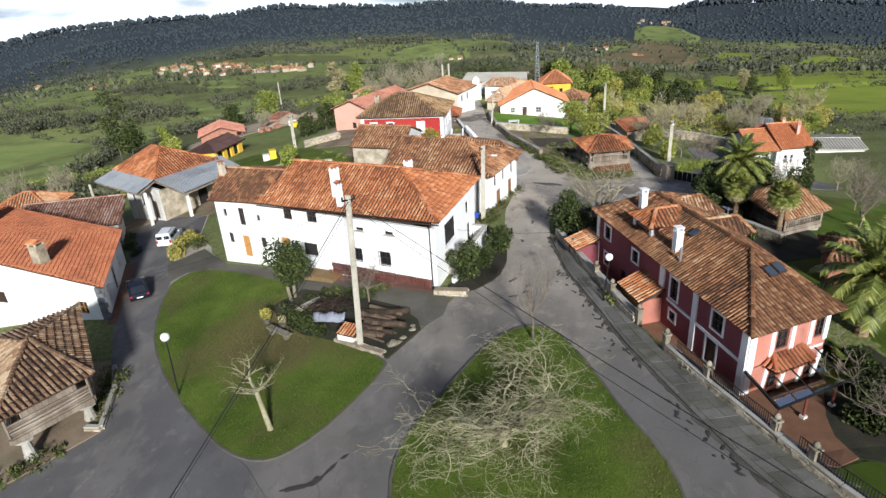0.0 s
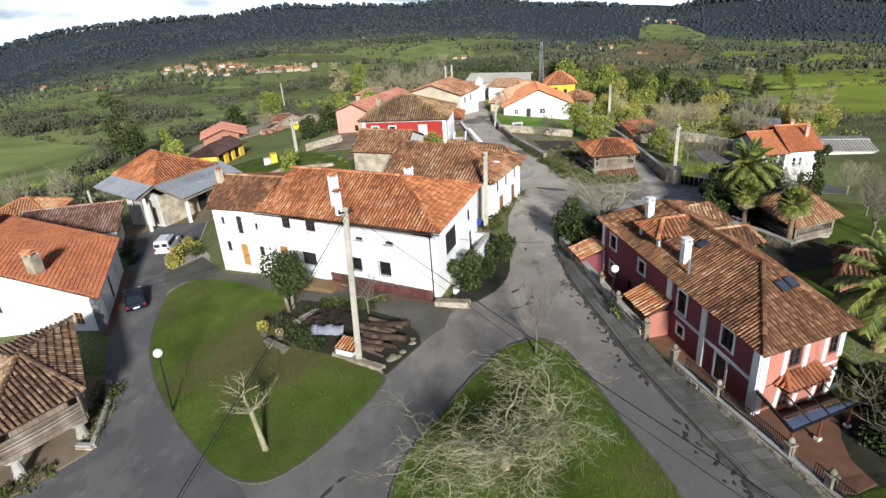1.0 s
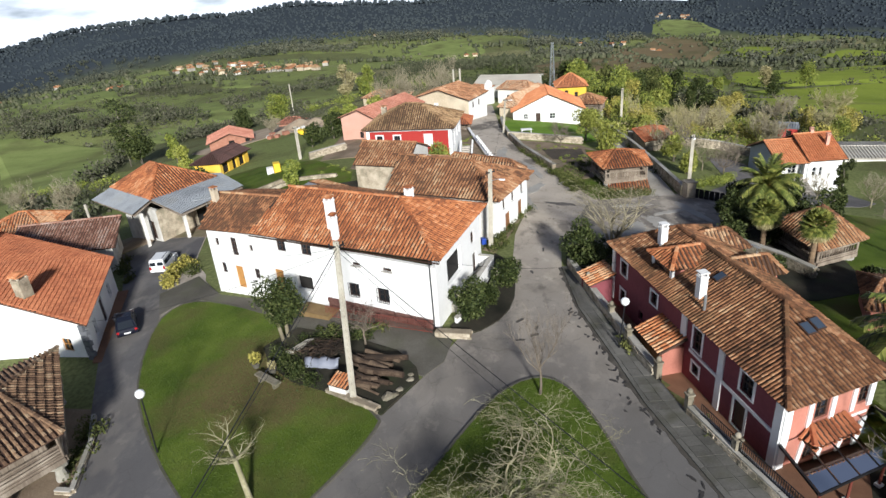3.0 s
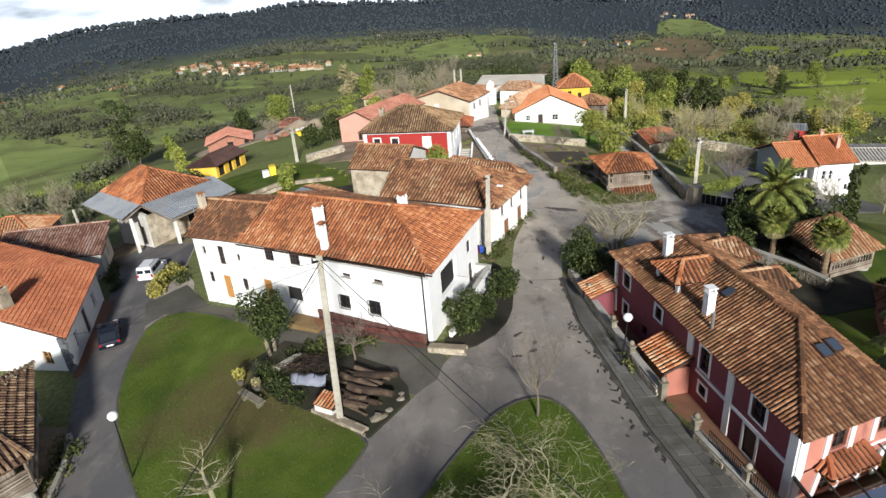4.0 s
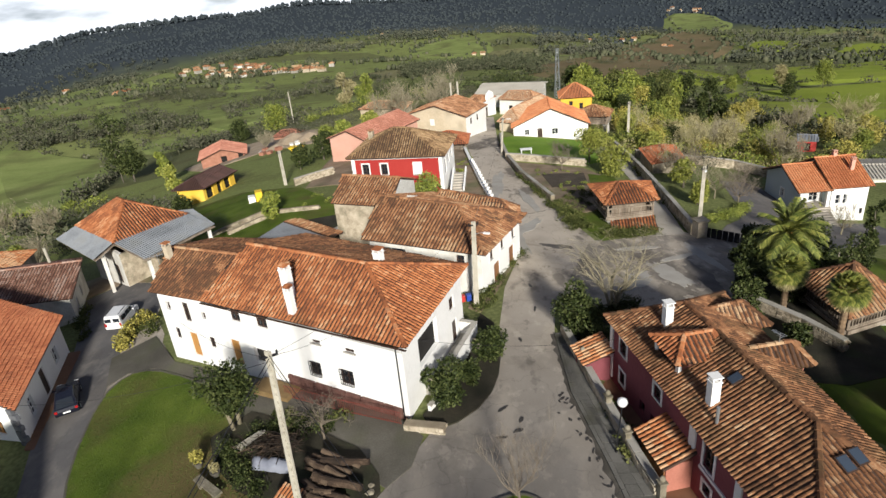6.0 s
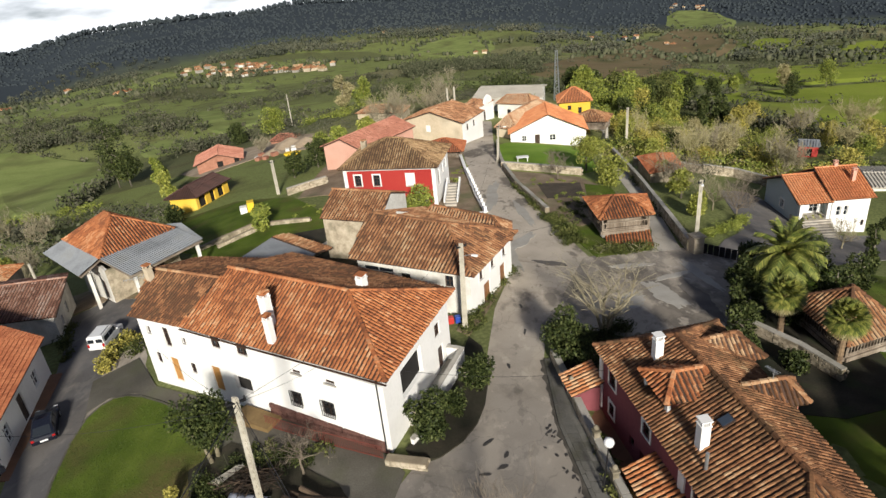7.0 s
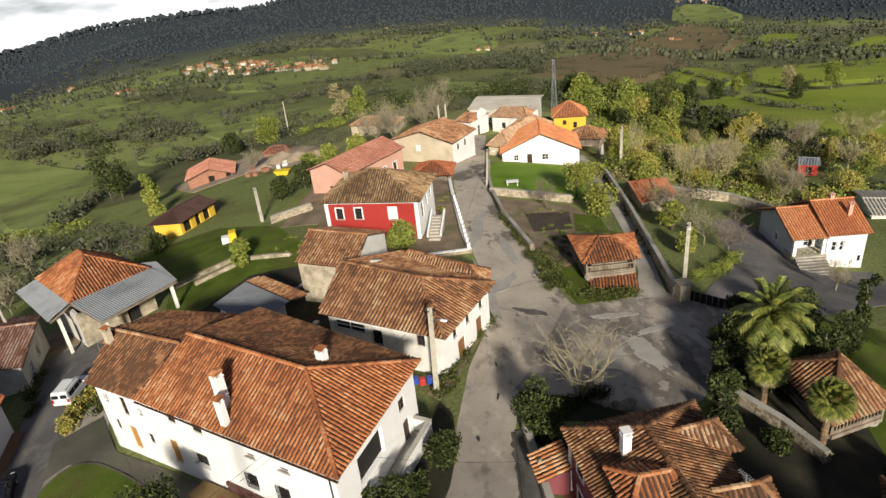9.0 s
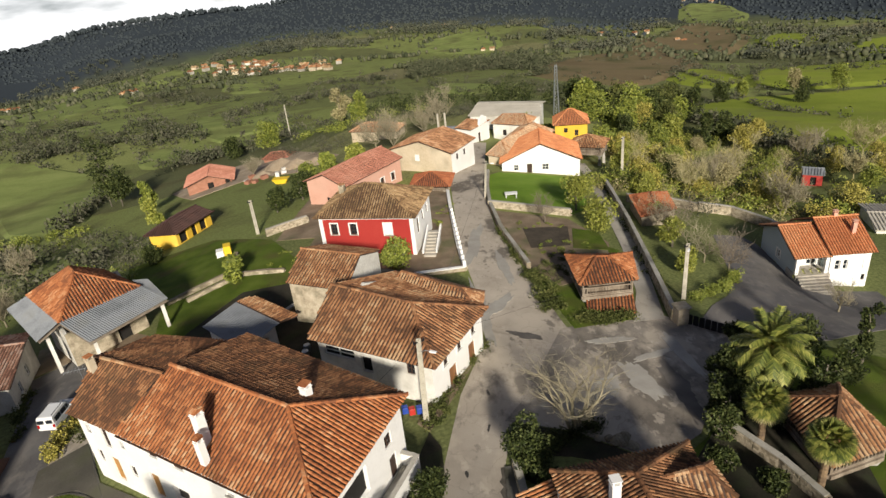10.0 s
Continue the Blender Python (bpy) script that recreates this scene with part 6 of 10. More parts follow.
# ---- other houses ----
def build_left_house():
    h = thing("cottage", (-35, 54, ground_z(-35, 54)), "white rendered cottage with a smooth orange tile roof and stone chimney", "house")
    A, B, C, D = (-41.8, 50.9, 2.7), (-29.0, 46.8, 1.4), (-33.4, 60.2, 1.4), (-46.5, 64.2, 2.9)
    R1, R2 = (-46, 52.3, 3.6), (-50.5, 65.5, 3.6)
    poly = [(-47.5, 53.2), (-29.5, 47.3), (-33.7, 59.7), (-51, 66)]
    wall(h, poly[0], poly[1], -6, 1.3, "white", [(16.2, -1.75, 1.1, 1.25, "window+amber"), (6.5, -1.6, 1.4, 1.2, "shutter")])
    wall(h, poly[1], poly[2], -5, 1.25, "white", [(2.6, -1.3, 1.0, 1.6, "window+pale"), (6.2, -1.9, 1.1, 2.4, "door+dark"), (10.0, -1.2, 1.2, 1.4, "window+pale")])
    wall(h, poly[2], poly[3], -6, 1.25, "white")
    wall(h, poly[3], poly[0], -7, 1.25, "white")
    G = Build()
    G.prism([(*poly[0], 1.2), (*poly[1], 1.2), (-45.8, 52.6, 3.4)], (0.1, 0.3, 0))
    part("gable", G, "white", h)
    E2 = (-56, 56, 0.8)
    E3 = (-60, 69, 0.8)
    roof(h, [((-29.0, 46.8, 1.4), (-33.4, 60.2, 1.4), (-50.3, 65.6, 3.7), (-45.8, 52.1, 3.7)), (E3, E2, (-45.8, 52.1, 3.7), (-50.3, 65.6, 3.7))],
         [((-45.8, 52.1, 3.75), (-50.3, 65.6, 3.75))], "tile_flat", "smooth interlocking orange tiles", spacing=0.24, length=0.38, rough=0.25)
    for k in range(7):          # toothed corner stones
        S = Build()
        S.box(pose(-29.75 + 0.1 * (k % 2), 47.2, -2.2 + k * 0.5, 0, 0, -18), 0.5 + 0.25 * (k % 2), 0.3, 0.42)
        part("quoin", S, "slate", h)
    chimney(h, -36.2, 50.9, 2.3, 4.4, 0.95, "stone", "tile_new", turn=-18)
    chimney(h, -46.3, 60.0, 3.3, 5.4, 0.9, "stone", "tile_new", turn=-18)
    for q in ((-53.3, 60.4), (-52.2, 57.2)):
        K = Build()
        K.box(pose(*q, 2.2, 0, -14, -18), 1.1, 0.9, 0.12)
        part("roof_window", K, "slate", h)
    T = Build()
    T.prism([(-29.3, 46.4, -2.6), (-28.4, 46.3, -2.6), (-32.6, 59.6, -2.8), (-33.6, 59.4, -2.8)], (0, 0, 0.75))
    part("raised_walkway", T, "terracotta", h, "ochre tiled walkway along the wall")
    return h


def build_left_back_houses():
    simple_house("cottage", "older cottage with mottled tiles and a bluish gable", [(-49, 66), (-37.2, 67.2), (-42, 77.5), (-51.5, 76)], -7, -0.4, [(-50, 71), (-38.5, 72.5)], 1.4,
                 "white_old", "tile_mixed", 0.35, {1: [(3, -3.2, 1, 1.3, "window+pale"), (6.5, -3.2, 1.0, 1.3, "window+pale")]}, "gable", spacing=0.33, length=0.48)
    simple_house("outhouse", "low outhouse with brown tiles behind the cottages", [(-58, 72), (-49, 74), (-50.5, 82), (-59, 80)], -9, -0.8, [(-54, 77), (-53, 77.2)], 1.2, "stone", "tile_orange", 0.3, None, "hip")
    h = thing("flue_pipe", (-43.7, 74.6, 0), "pale round flue standing on the tiles", "flue")
    B = Build()
    B.tube([(-43.7, 74.6, 0.6), (-43.75, 74.6, 2.4)], [0.17, 0.16], 8)
    part("pipe", B, "pole", h)


def build_barn():
    h = thing("barn", (-37, 79, ground_z(-37, 79)), "stone and plaster barn, tiled hip roof ringed by grey sheet lean-tos", "barn")
    E = [(-35.4, 74.2, 2.5), (-29.2, 80.2, 3.1), (-37.9, 87.4, 2.0), (-44.1, 81.6, 2.2)]
    ap1, ap2 = (-36.7, 80.9, 5.1), (-38.6, 82.8, 4.95)
    poly = [(-36.0, 75.2), (-29.6, 80.6), (-37.2, 89), (-43.4, 82)]
    wall(h, (-34.9, 73.6), (-29.4, 79.6), -6, 1.3, "stone", [(5.6, -2.4, 1.4, 2.6, "dark")])
    wall(h, (-29.4, 79.6), (-37, 88.6), -6, 1.3, "stone")
    wall(h, (-37, 88.6), (-43, 81.3), -8, 1.3, "stone")
    wall(h, (-43, 81.3), (-34.9, 73.6), -7, 1.3, "white_old", [(5.2, -1.9, 0.8, 1.5, "window"), (8.9, -2.9, 1.3, 2.4, "door+dark"), (2.2, -1.8, 0.9, 1.2, "window")])
    f, c = hip_faces(E[3], E[0], E[1], E[2], ap2, ap1)
    roof(h, f, c, "tile_orange", "orange barrel tiles", spacing=0.33, length=0.5)
    for q in (((-46.9, 81.2, 0.8), (-37.2, 72.5, 1.4), (-35.5, 74.3, 2.55), (-44.0, 81.5, 2.25)), ((-31.1, 71.9, 1.3), (-25.5, 78.5, 2.15), (-29.3, 80.3, 3.1), (-35.4, 74.2, 2.55)), ((-25.5, 78.5, 2.15), (-29.4, 82.2, 2.95), (-31.2, 82.0, 3.0), (-29.3, 80.3, 3.1))):
        S = Build()
        p = [Vector(v) for v in q]
        n = (p[1] - p[0]).cross(p[3] - p[0]).normalized()
        n = n if n.z > 0 else -n
        k = round((p[1] - p[0]).length / 0.24)
        for i in range(k):
            for row in range(2):
                t0, t1 = i / k, (i + 1) / k
                r0, r1 = row / 2, (row + 1.04) / 2
                a, b = p[0].lerp(p[1], t0).lerp(p[3].lerp(p[2], t0), r0), p[0].lerp(p[1], t1).lerp(p[3].lerp(p[2], t1), r0)
                c2, d2 = p[0].lerp(p[1], t1).lerp(p[3].lerp(p[2], t1), min(1, r1)), p[0].lerp(p[1], t0).lerp(p[3].lerp(p[2], t0), min(1, r1))
                m0, m1 = a.lerp(b, 0.5) + n * 0.07, d2.lerp(c2, 0.5) + n * 0.07
                lift = n * (0.03 * (1 - row))
                S.add([a + lift, m0 + lift, b + lift, c2 + lift, m1 + lift, d2 + lift], [(0, 1, 4, 5), (1, 2, 3, 4)])
        weld(part("sheet_roof", S, "sheet", h, "corrugated grey fibre-cement sheets"), 0.045)
        U = Build()
        U.prism([v - n * 0.3 for v in p], -n * 0.05)
        part("sheet_backing", U, "wood_grey", h)
    for *q, top in ((-36.6, 73.3, 1.25), (-31.2, 72.7, 1.15), (-26.4, 78.5, 1.8)):
        P = Build()
        P.box(pose(*q, ground_z(*q) - 0.3, 0, 0, 40), 0.36, 0.36, top - ground_z(*q) + 0.3)
        part("pillar", P, "white_old", h)
    return h


def build_second_house():
    h = thing("farmhouse", (1.5, 66, ground_z(1.5, 66)), "old white farmhouse with stained walls and dark brown tiles", "house")
    A, B, C, D = (-6.0, 64.6, 4.9), (5.4, 59.2, 4.85), (9.8, 68.0, 4.7), (0.5, 76.0, 4.9)
    RL, RR = (-4.5, 69.9, 7.15), (3.3, 65.9, 6.95)
    poly = [(-5.3, 65.2), (5.0, 60.3), (9.1, 68.2), (1.0, 75.0)]
    right = [(2.2, 2.9, 0.8, 1.25, "window+trim"), (4.6, 2.9, 0.8, 1.25, "window+trim"), (7.2, 2.9, 0.8, 1.25, "window+trim"), (3.2, -0.1, 1.3, 2.3, "door+brown"), (6.7, 0.1, 1.2, 2.2, "door+brown")]
    wall(h, poly[0], poly[1], -2, 4.75, "white_old", [(2.2, 3.0, 3.2, 0.95, "window+pale"), (5.0, 2.1, 1.1, 1.6, "dark"), (9.4, 3.0, 0.8, 1.1, "window")])
    wall(h, poly[1], poly[2], -2, 4.65, "white", right)
    wall(h, poly[2], poly[3], -2, 4.6, "white_old")
    wall(h, poly[3], poly[0], -2, 4.6, "white_old", gable=(5.1, 6.7))
    roof(h, [(A, B, RR, RL), (B, C, RR), (C, D, RL, RR)], [(RL, RR), (B, RR), (C, RR)], "tile_brown", "dark brown barrel tiles with lichen", singles=False)
    K = Build()
    K.box(pose(-2.6, 69.0, 6.1, 0, 0, -26), 0.45, 0.45, 0.7)
    part("vent", K, "ceramic", h)
    G = Build()
    for k in range(9):
        q = Vector((-5.0, 64.7, 0)).lerp(Vector((0.2, 62.2, 0)), k / 8)
        G.beam((q.x, q.y, 0.3), (q.x, q.y, 1.2), 0.05)
    G.beam((-5.0, 64.7, 1.2), (0.2, 62.2, 1.2), 0.07)
    part("gallery_rail", G, "wood_grey", h)
    B2 = Build()
    B2.prism([(-5.2, 64.6, 0.2), (0.4, 61.8, 0.2), (0.8, 62.6, 0.2), (-4.9, 65.3, 0.2)], (0, 0, 0.12))
    part("gallery_floor", B2, "concrete", h)
    # rear block
    simple_house("outbuilding", "rear block of the old farmhouse with brown tiles", [(-1, 71.5), (9.2, 67.6), (9.5, 72), (1.5, 77.5)], -2, 4.0, [(1.5, 74.4), (7.4, 70.2)], 5.6, "white_old", "tile_brown", 0.3, None, "hip", spacing=0.33)


def build_ruin():
    h = simple_house("stone_barn", "roofed stone ruin with rubble walls and a white end", [(-10.8, 75.5), (-4.0, 72.9), (-1.6, 81.5), (-8.4, 84.1)], -3, 4.75, [(-9.9, 79.8), (-3.0, 77.2)], 6.45, "stone", "tile_brown", 0.25, {0: [(5.5, -0.5, 1.4, 1.7, "dark")]}, "gable", mats={1: "white_old"}, category="barn")
    shed = thing("shed", (-14, 71.5, ground_z(-14, 71.5)), "low shed with a grey sheet roof and a strip of tiles", "shed")
    poly = [(-17.8, 71.0), (-13.1, 67.6), (-11.3, 71.3), (-16.1, 74.4)]
    walls(shed, poly, -4, 2.25, "white_old", {0: [(2, 0.2, 1.0, 1.2, "dark"), (5, -0.6, 1.4, 2.2, "dark")], 1: [(2.2, -0.4, 1.6, 2.1, "dark")]})
    S = Build()
    a, b, c, d = Vector((-18.23, 70.58, 3.1)), Vector((-12.96, 66.87, 2.4)), Vector((-10.81, 71.47, 2.4)), Vector((-16.35, 75.04, 3.1))
    for i in range(22):
        t0, t1 = i / 22, (i + 1) / 22
        p = [a.lerp(b, t0), a.lerp(b, t0 * 0.5 + t1 * 0.5) + Vector((0, 0, 0.06)), a.lerp(b, t1), d.lerp(c, t1), d.lerp(c, t0 * 0.5 + t1 * 0.5) + Vector((0, 0, 0.06)), d.lerp(c, t0)]
        S.add(p, [(0, 1, 4, 5), (1, 2, 3, 4)])
    weld(part("sheet_roof", S, "sheet", shed, "bluish grey sheets"))
    roof(shed, [((-9.4, 73.0, 2.2), (-15.0, 76.6, 2.8), (-16.35, 75.1, 3.2), (-10.81, 71.5, 2.5))], [], "tile_brown", spacing=0.33, length=0.5)


def build_red_house():
    h = thing("villa", (-6, 101, ground_z(-6, 101)), "red rendered house with white corners and a brown hipped roof", "house")
    eave = [(-11.7, 92.2), (1.7, 89.9), (3.4, 99.9), (-10.0, 102.2)]
    A, B, C, D = (p3(p, 4.8) for p in eave)
    R1, R2 = (-5.3, 96.8, 7.4), (-3.4, 96.2, 7.4)
    poly = inset(eave, 0.55)
    wall(h, poly[0], poly[1], -4, 4.7, "red", [(1.9, 2.3, 0.9, 1.5, "window+trim+sill"), (4.5, 2.3, 0.9, 1.5, "window+trim+sill"), (9.1, 2.2, 0.95, 1.6, "shutter+pale+trim+sill")])
    wall(h, poly[1], poly[2], -4, 4.7, "white", [(2.2, 1.6, 1.0, 2.0, "door+dark"), (4.8, 2.3, 0.9, 1.3, "window"), (7.2, 2.3, 0.9, 1.3, "window")])
    wall(h, poly[2], poly[3], -4, 4.7, "red")
    wall(h, poly[3], poly[0], -4, 4.7, "red")
    for q in (poly[0], poly[1]):
        P = Build()
        P.box(pose(q[0] + (0.2 if q == poly[0] else -0.2), q[1] - 0.02, -1.5, 0, 0, -9.7), 0.5, 0.12, 6.1)
        part("pilaster", P, "frame_white", h)
    P = Build()
    P.box(pose((poly[0][0] + poly[1][0]) / 2, (poly[0][1] + poly[1][1]) / 2 - 0.05, 4.45, 0, 0, -9.7), 12.2, 0.16, 0.22)
    part("cornice", P, "frame_white", h)
    f, c = hip_faces(A, B, C, D, R1, R2)
    roof(h, f, c, "tile_olive", "weathered olive-brown barrel tiles", spacing=0.33, length=0.5)
    chimney(h, -8.8, 98.6, 5.2, 7.0, 0.7, "stone", turn=-10, pots=False)
    st = thing("outdoor_stairs", (3.3, 93, ground_z(3.3, 93)), "pale stone garden stairs up to the red house", "stairs")
    for k in range(8):
        B2 = Build()
        B2.box(pose(3.0 + 0.06 * k, 89.8 + 0.62 * k, -1.0, 0, 0, -5), 1.5, 0.64, 0.75 + 0.17 * k)
        part("step", B2, "lane", st)
    for sx in (-0.85, 0.85):
        B2 = Build()
        B2.beam((3.0 + sx, 89.5, 0.2), (3.5 + sx, 94.6, 1.5), 0.2, 0.5)
        part("stringer", B2, "white", st)


def rotated_gable(name, label, a, b, depth, z0, ze, zr, wall_mat, tile_mat, holes=None, mats=None, over=0.4, spacing=0.33, length=0.6, category="house"):
    """Gable end a-b faces the viewer; the ridge runs back from its middle over depth metres."""
    a, b = Vector(a), Vector(b)
    d = (b - a).normalized()
    n = Vector((-d.y, d.x))
    A, B, C, D = a, b, b + n * depth, a + n * depth
    mid = (A + B) / 2
    h = thing(name, (*(mid + n * depth / 2), ground_z(*(mid + n * depth / 2))), label, category)
    poly = [tuple(A), tuple(B), tuple(C), tuple(D)]
    L = (b - a).length
    walls(h, poly, z0, ze, wall_mat, holes, {0: (L / 2, zr - 0.15), 2: (L / 2, zr - 0.15)}, mats=mats)
    slope = (zr - ze) / (L / 2)
    lo = ze - over * slope
    F = lambda q, s, t, z: (q.x + d.x * s + n.x * t, q.y + d.y * s + n.y * t, z)
    R0, R1 = F(mid, 0, -over, zr + 0.02), F(mid, 0, depth + over, zr + 0.02)
    roof(h, [(F(D, -over, over, lo), F(A, -over, -over, lo), R0, R1), (F(B, over, -over, lo), F(C, over, over, lo), R1, R0)], [(R0, R1)], tile_mat, spacing=spacing, length=length)
    return h


def build_far_houses():
    rotated_gable("annex", "pale pink house with a low red gable roof", (-18.7, 116.2), (-11.6, 112.0), 15, -6, 2.0, 3.5, "rose", "tile_salmon", {0: [(4.4, -1.6, 0.9, 1.1, "window")], 1: [(3, -1.4, 1.0, 1.4, "window+trim"), (6, -1.4, 1.0, 1.4, "window+trim"), (9.5, -1.4, 1.0, 1.4, "window+trim"), (12.5, -1.4, 1.0, 1.4, "window+trim")]})
    rotated_gable("barn_house", "tall bare cement house with a broad gable and tiled roof", (-6.5, 133.2), (5.05, 127.6), 9.5, -6, 1.2, 3.05, "beige", "tile_pale", {0: [(5.6, -0.9, 1.0, 1.3, "shutter+pale")], 1: [(2.4, -0.9, 0.9, 1.2, "window"), (5.4, -0.9, 0.9, 1.2, "window")]}, {1: "white"})
    for q in ((2.5, 140), (3.9, 140.5)):
        v = thing("flue_pipe", (*q, 0), "tall white chimney pipe above the tiles", "flue")
        B = Build()
        B.tube([(*q, -1), (*q, 5.4)], [0.22, 0.2], 8)
        part("pipe", B, "pole", v)
    rotated_gable("bungalow", "white gabled bungalow with orange tiles", (14.2, 130.8), (28.4, 129.6), 10, -9, -2.5, 0.7, "white", "tile_new",
                  {0: [(2.6, -4.3, 0.9, 1.1, "window+pale"), (5.1, -5.4, 0.95, 2.3, "door+dark"), (8.0, -4.4, 1.2, 1.15, "window+pale")]})
    simple_house("long_house", "long house with orange tiles along the street", [(16.0, 132.8), (26.5, 149.5), (19.5, 155), (11.4, 136.5)], -8, -2.6, [(14.6, 137.6), (21.9, 149)], -0.4, "beige", "tile_pale", 0.4, None, "hip")
    simple_house("house", "bright yellow house with a hipped orange roof", [(26.6, 153.2), (34.4, 152.6), (35.2, 160.5), (27.6, 161)], -12, -2.6, [(30.3, 156.4), (31.2, 156.6)], 0.0, "yellow", "tile_new", 0.45, {0: [(2.3, -4.4, 0.8, 1.0, "window"), (4.6, -5.2, 0.8, 1.3, "window")]}, "hip")
    h = thing("chapel", (8.5, 163, ground_z(8.5, 163)), "small white chapel with a bell gable and arched door", "chapel")
    poly = [(5.2, 161.5), (8.8, 158.6), (13, 166), (9.2, 169)]
    walls(h, poly, -10, -3.3, "white", {1: [(3.6, -7.2, 1.1, 2.3, "door+dark")]})
    roof(h, [((4.9, 161.4, -3.3), (8.7, 158.2, -3.3), (9.6, 163.5, -2.2), (8.0, 164.8, -2.2)), ((8.7, 158.2, -3.3), (13.4, 166.2, -3.3), (9.6, 163.5, -2.2))], [], "tile_pale", spacing=0.4, length=0.6)
    B = Build()
    B.prism([(10.6, 161.2, -3.6), (12.6, 164.8, -3.6), (12.4, 164.4, -2.0), (11.6, 163.0, -1.2), (10.8, 161.6, -2.0)], (-0.4, 0.25, 0))
    part("bell_gable", B, "white", h)
    simple_house("house", "street house with pale walls and orange tiles", [(13.5, 166), (22, 161), (24.5, 168), (16, 172)], -11, -4.2, [(16.5, 167.6), (21.5, 166)], -2.6, "white_old", "tile_pale", 0.4, {0: [(3, -7, 1, 1.4, "window"), (6, -7, 1, 1.4, "window")]}, "hip")
    simple_house("hall", "long low hall with a pale sheet roof", [(8, 176), (26, 170), (28.5, 184), (11, 190)], -12, -4.3, [(10.5, 183), (26.4, 177)], -3.2, "white_old", "sheet_pale", 0.5, None, "gable", spacing=0.6, length=2.5)
    rotated_gable("house", "unfinished bare-brick house with a pinkish tiled roof", (-61.0, 159.0), (-51.0, 162.2), 9.5, -19, -11.2, -9.4, "brick", "tile_salmon", {0: [(5.5, -13.4, 1.4, 2.1, "dark"), (9.6, -13.0, 1.2, 1.8, "dark")], 1: [(4, -12.6, 2, 1.6, "dark")]}, over=0.7)
    simple_house("hut", "small brick hut with a pink tiled roof", [(-47.5, 176), (-40, 175), (-39.5, 181), (-47, 182)], -18, -11.2, [(-45, 178.6), (-42, 178.4)], -10.0, "brick", "tile_salmon", 0.4, None, "hip", category="shed")
    simple_house("house", "small pale house with orange tiles among bare trees", [(-23, 176), (-10, 172), (-8.5, 180), (-21, 184)], -16, -5.8, [(-18.5, 179), (-13.5, 177.4)], -4.4, "beige", "tile_pale", 0.4, {0: [(4, -9, 1.2, 1.3, "window"), (8, -9, 1.2, 1.3, "window")]}, "hip")
    simple_house("hut", "white flat hut beside the trees", [(0.5, 168), (5, 166.5), (5.8, 170.5), (1.3, 172)], -12, -5.4, [(1.6, 169.4), (4.6, 168.6)], -5.1, "white", "sheet", 0.1, None, "gable", spacing=0.5, length=2)
    # yellow shed with a dark roof
    h = thing("shed", (-42, 114, ground_z(-42, 114)), "yellow shed with a dark sheet roof and open front", "shed")
    poly = [(-45.4, 111.5), (-40.8, 111.4), (-38.2, 119.8), (-43.6, 121)]
    walls(h, poly, -10, -3.5, "yellow", {1: [(1.6, -5.9, 1.8, 1.9, "dark"), (4.3, -6.0, 1.2, 2.0, "dark"), (6.6, -5.9, 1.6, 1.9, "dark")]}, mats={3: "wood"})
    A, B, C, D, R1, R2 = (-46.1, 110.9, -3.6), (-40.3, 110.8, -3.6), (-37.5, 120.2, -3.6), (-43.9, 121.6, -3.6), (-43.0, 114.2, -2.4), (-40.7, 120.9, -2.4)
    roof(h, [(A, B, R1), (B, C, R2, R1), (D, A, R1, R2)], [(R1, R2)], "roof_dark", "dark red-brown sheets", spacing=0.4, length=2.2)
    # orange-roofed shed by the lane
    simple_house("shed", "low shed with a worn orange roof beside the lane", [(37.4, 102.4), (38.0, 109.0), (32.3, 108.8), (31.9, 100.4)], -9, -2.2, [(34.6, 103.6), (35.1, 107.4)], -1.4, "stone", "tile_flat", 0.2, None, "hip", spacing=0.33, category="shed")
    simple_house("shed", "small red shed with a pale sheet roof among scrub", [(71.1, 134.0), (74.4, 132.3), (76.1, 136.1), (72.8, 137.8)], -17, -10.9, [(71.95, 135.9), (75.25, 134.2)], -10.2, "shed_red", "sheet", 0.2, {0: [(1.8, -13.0, 1.0, 1.6, "dark")]}, "gable", spacing=0.5, length=1.5, category="shed")
    simple_house("garage", "low garage with a pale sheet roof", [(66, 103), (74, 101), (77, 110.5), (69, 112.5)], -13, -8.2, [(67.4, 107.8), (75.6, 105.8)], -7.5, "white_old", "sheet_pale", 0.3, {0: [(3, -10.9, 2.2, 2.3, "shutter+pale")]}, "gable", spacing=0.5, length=2, category="garage")


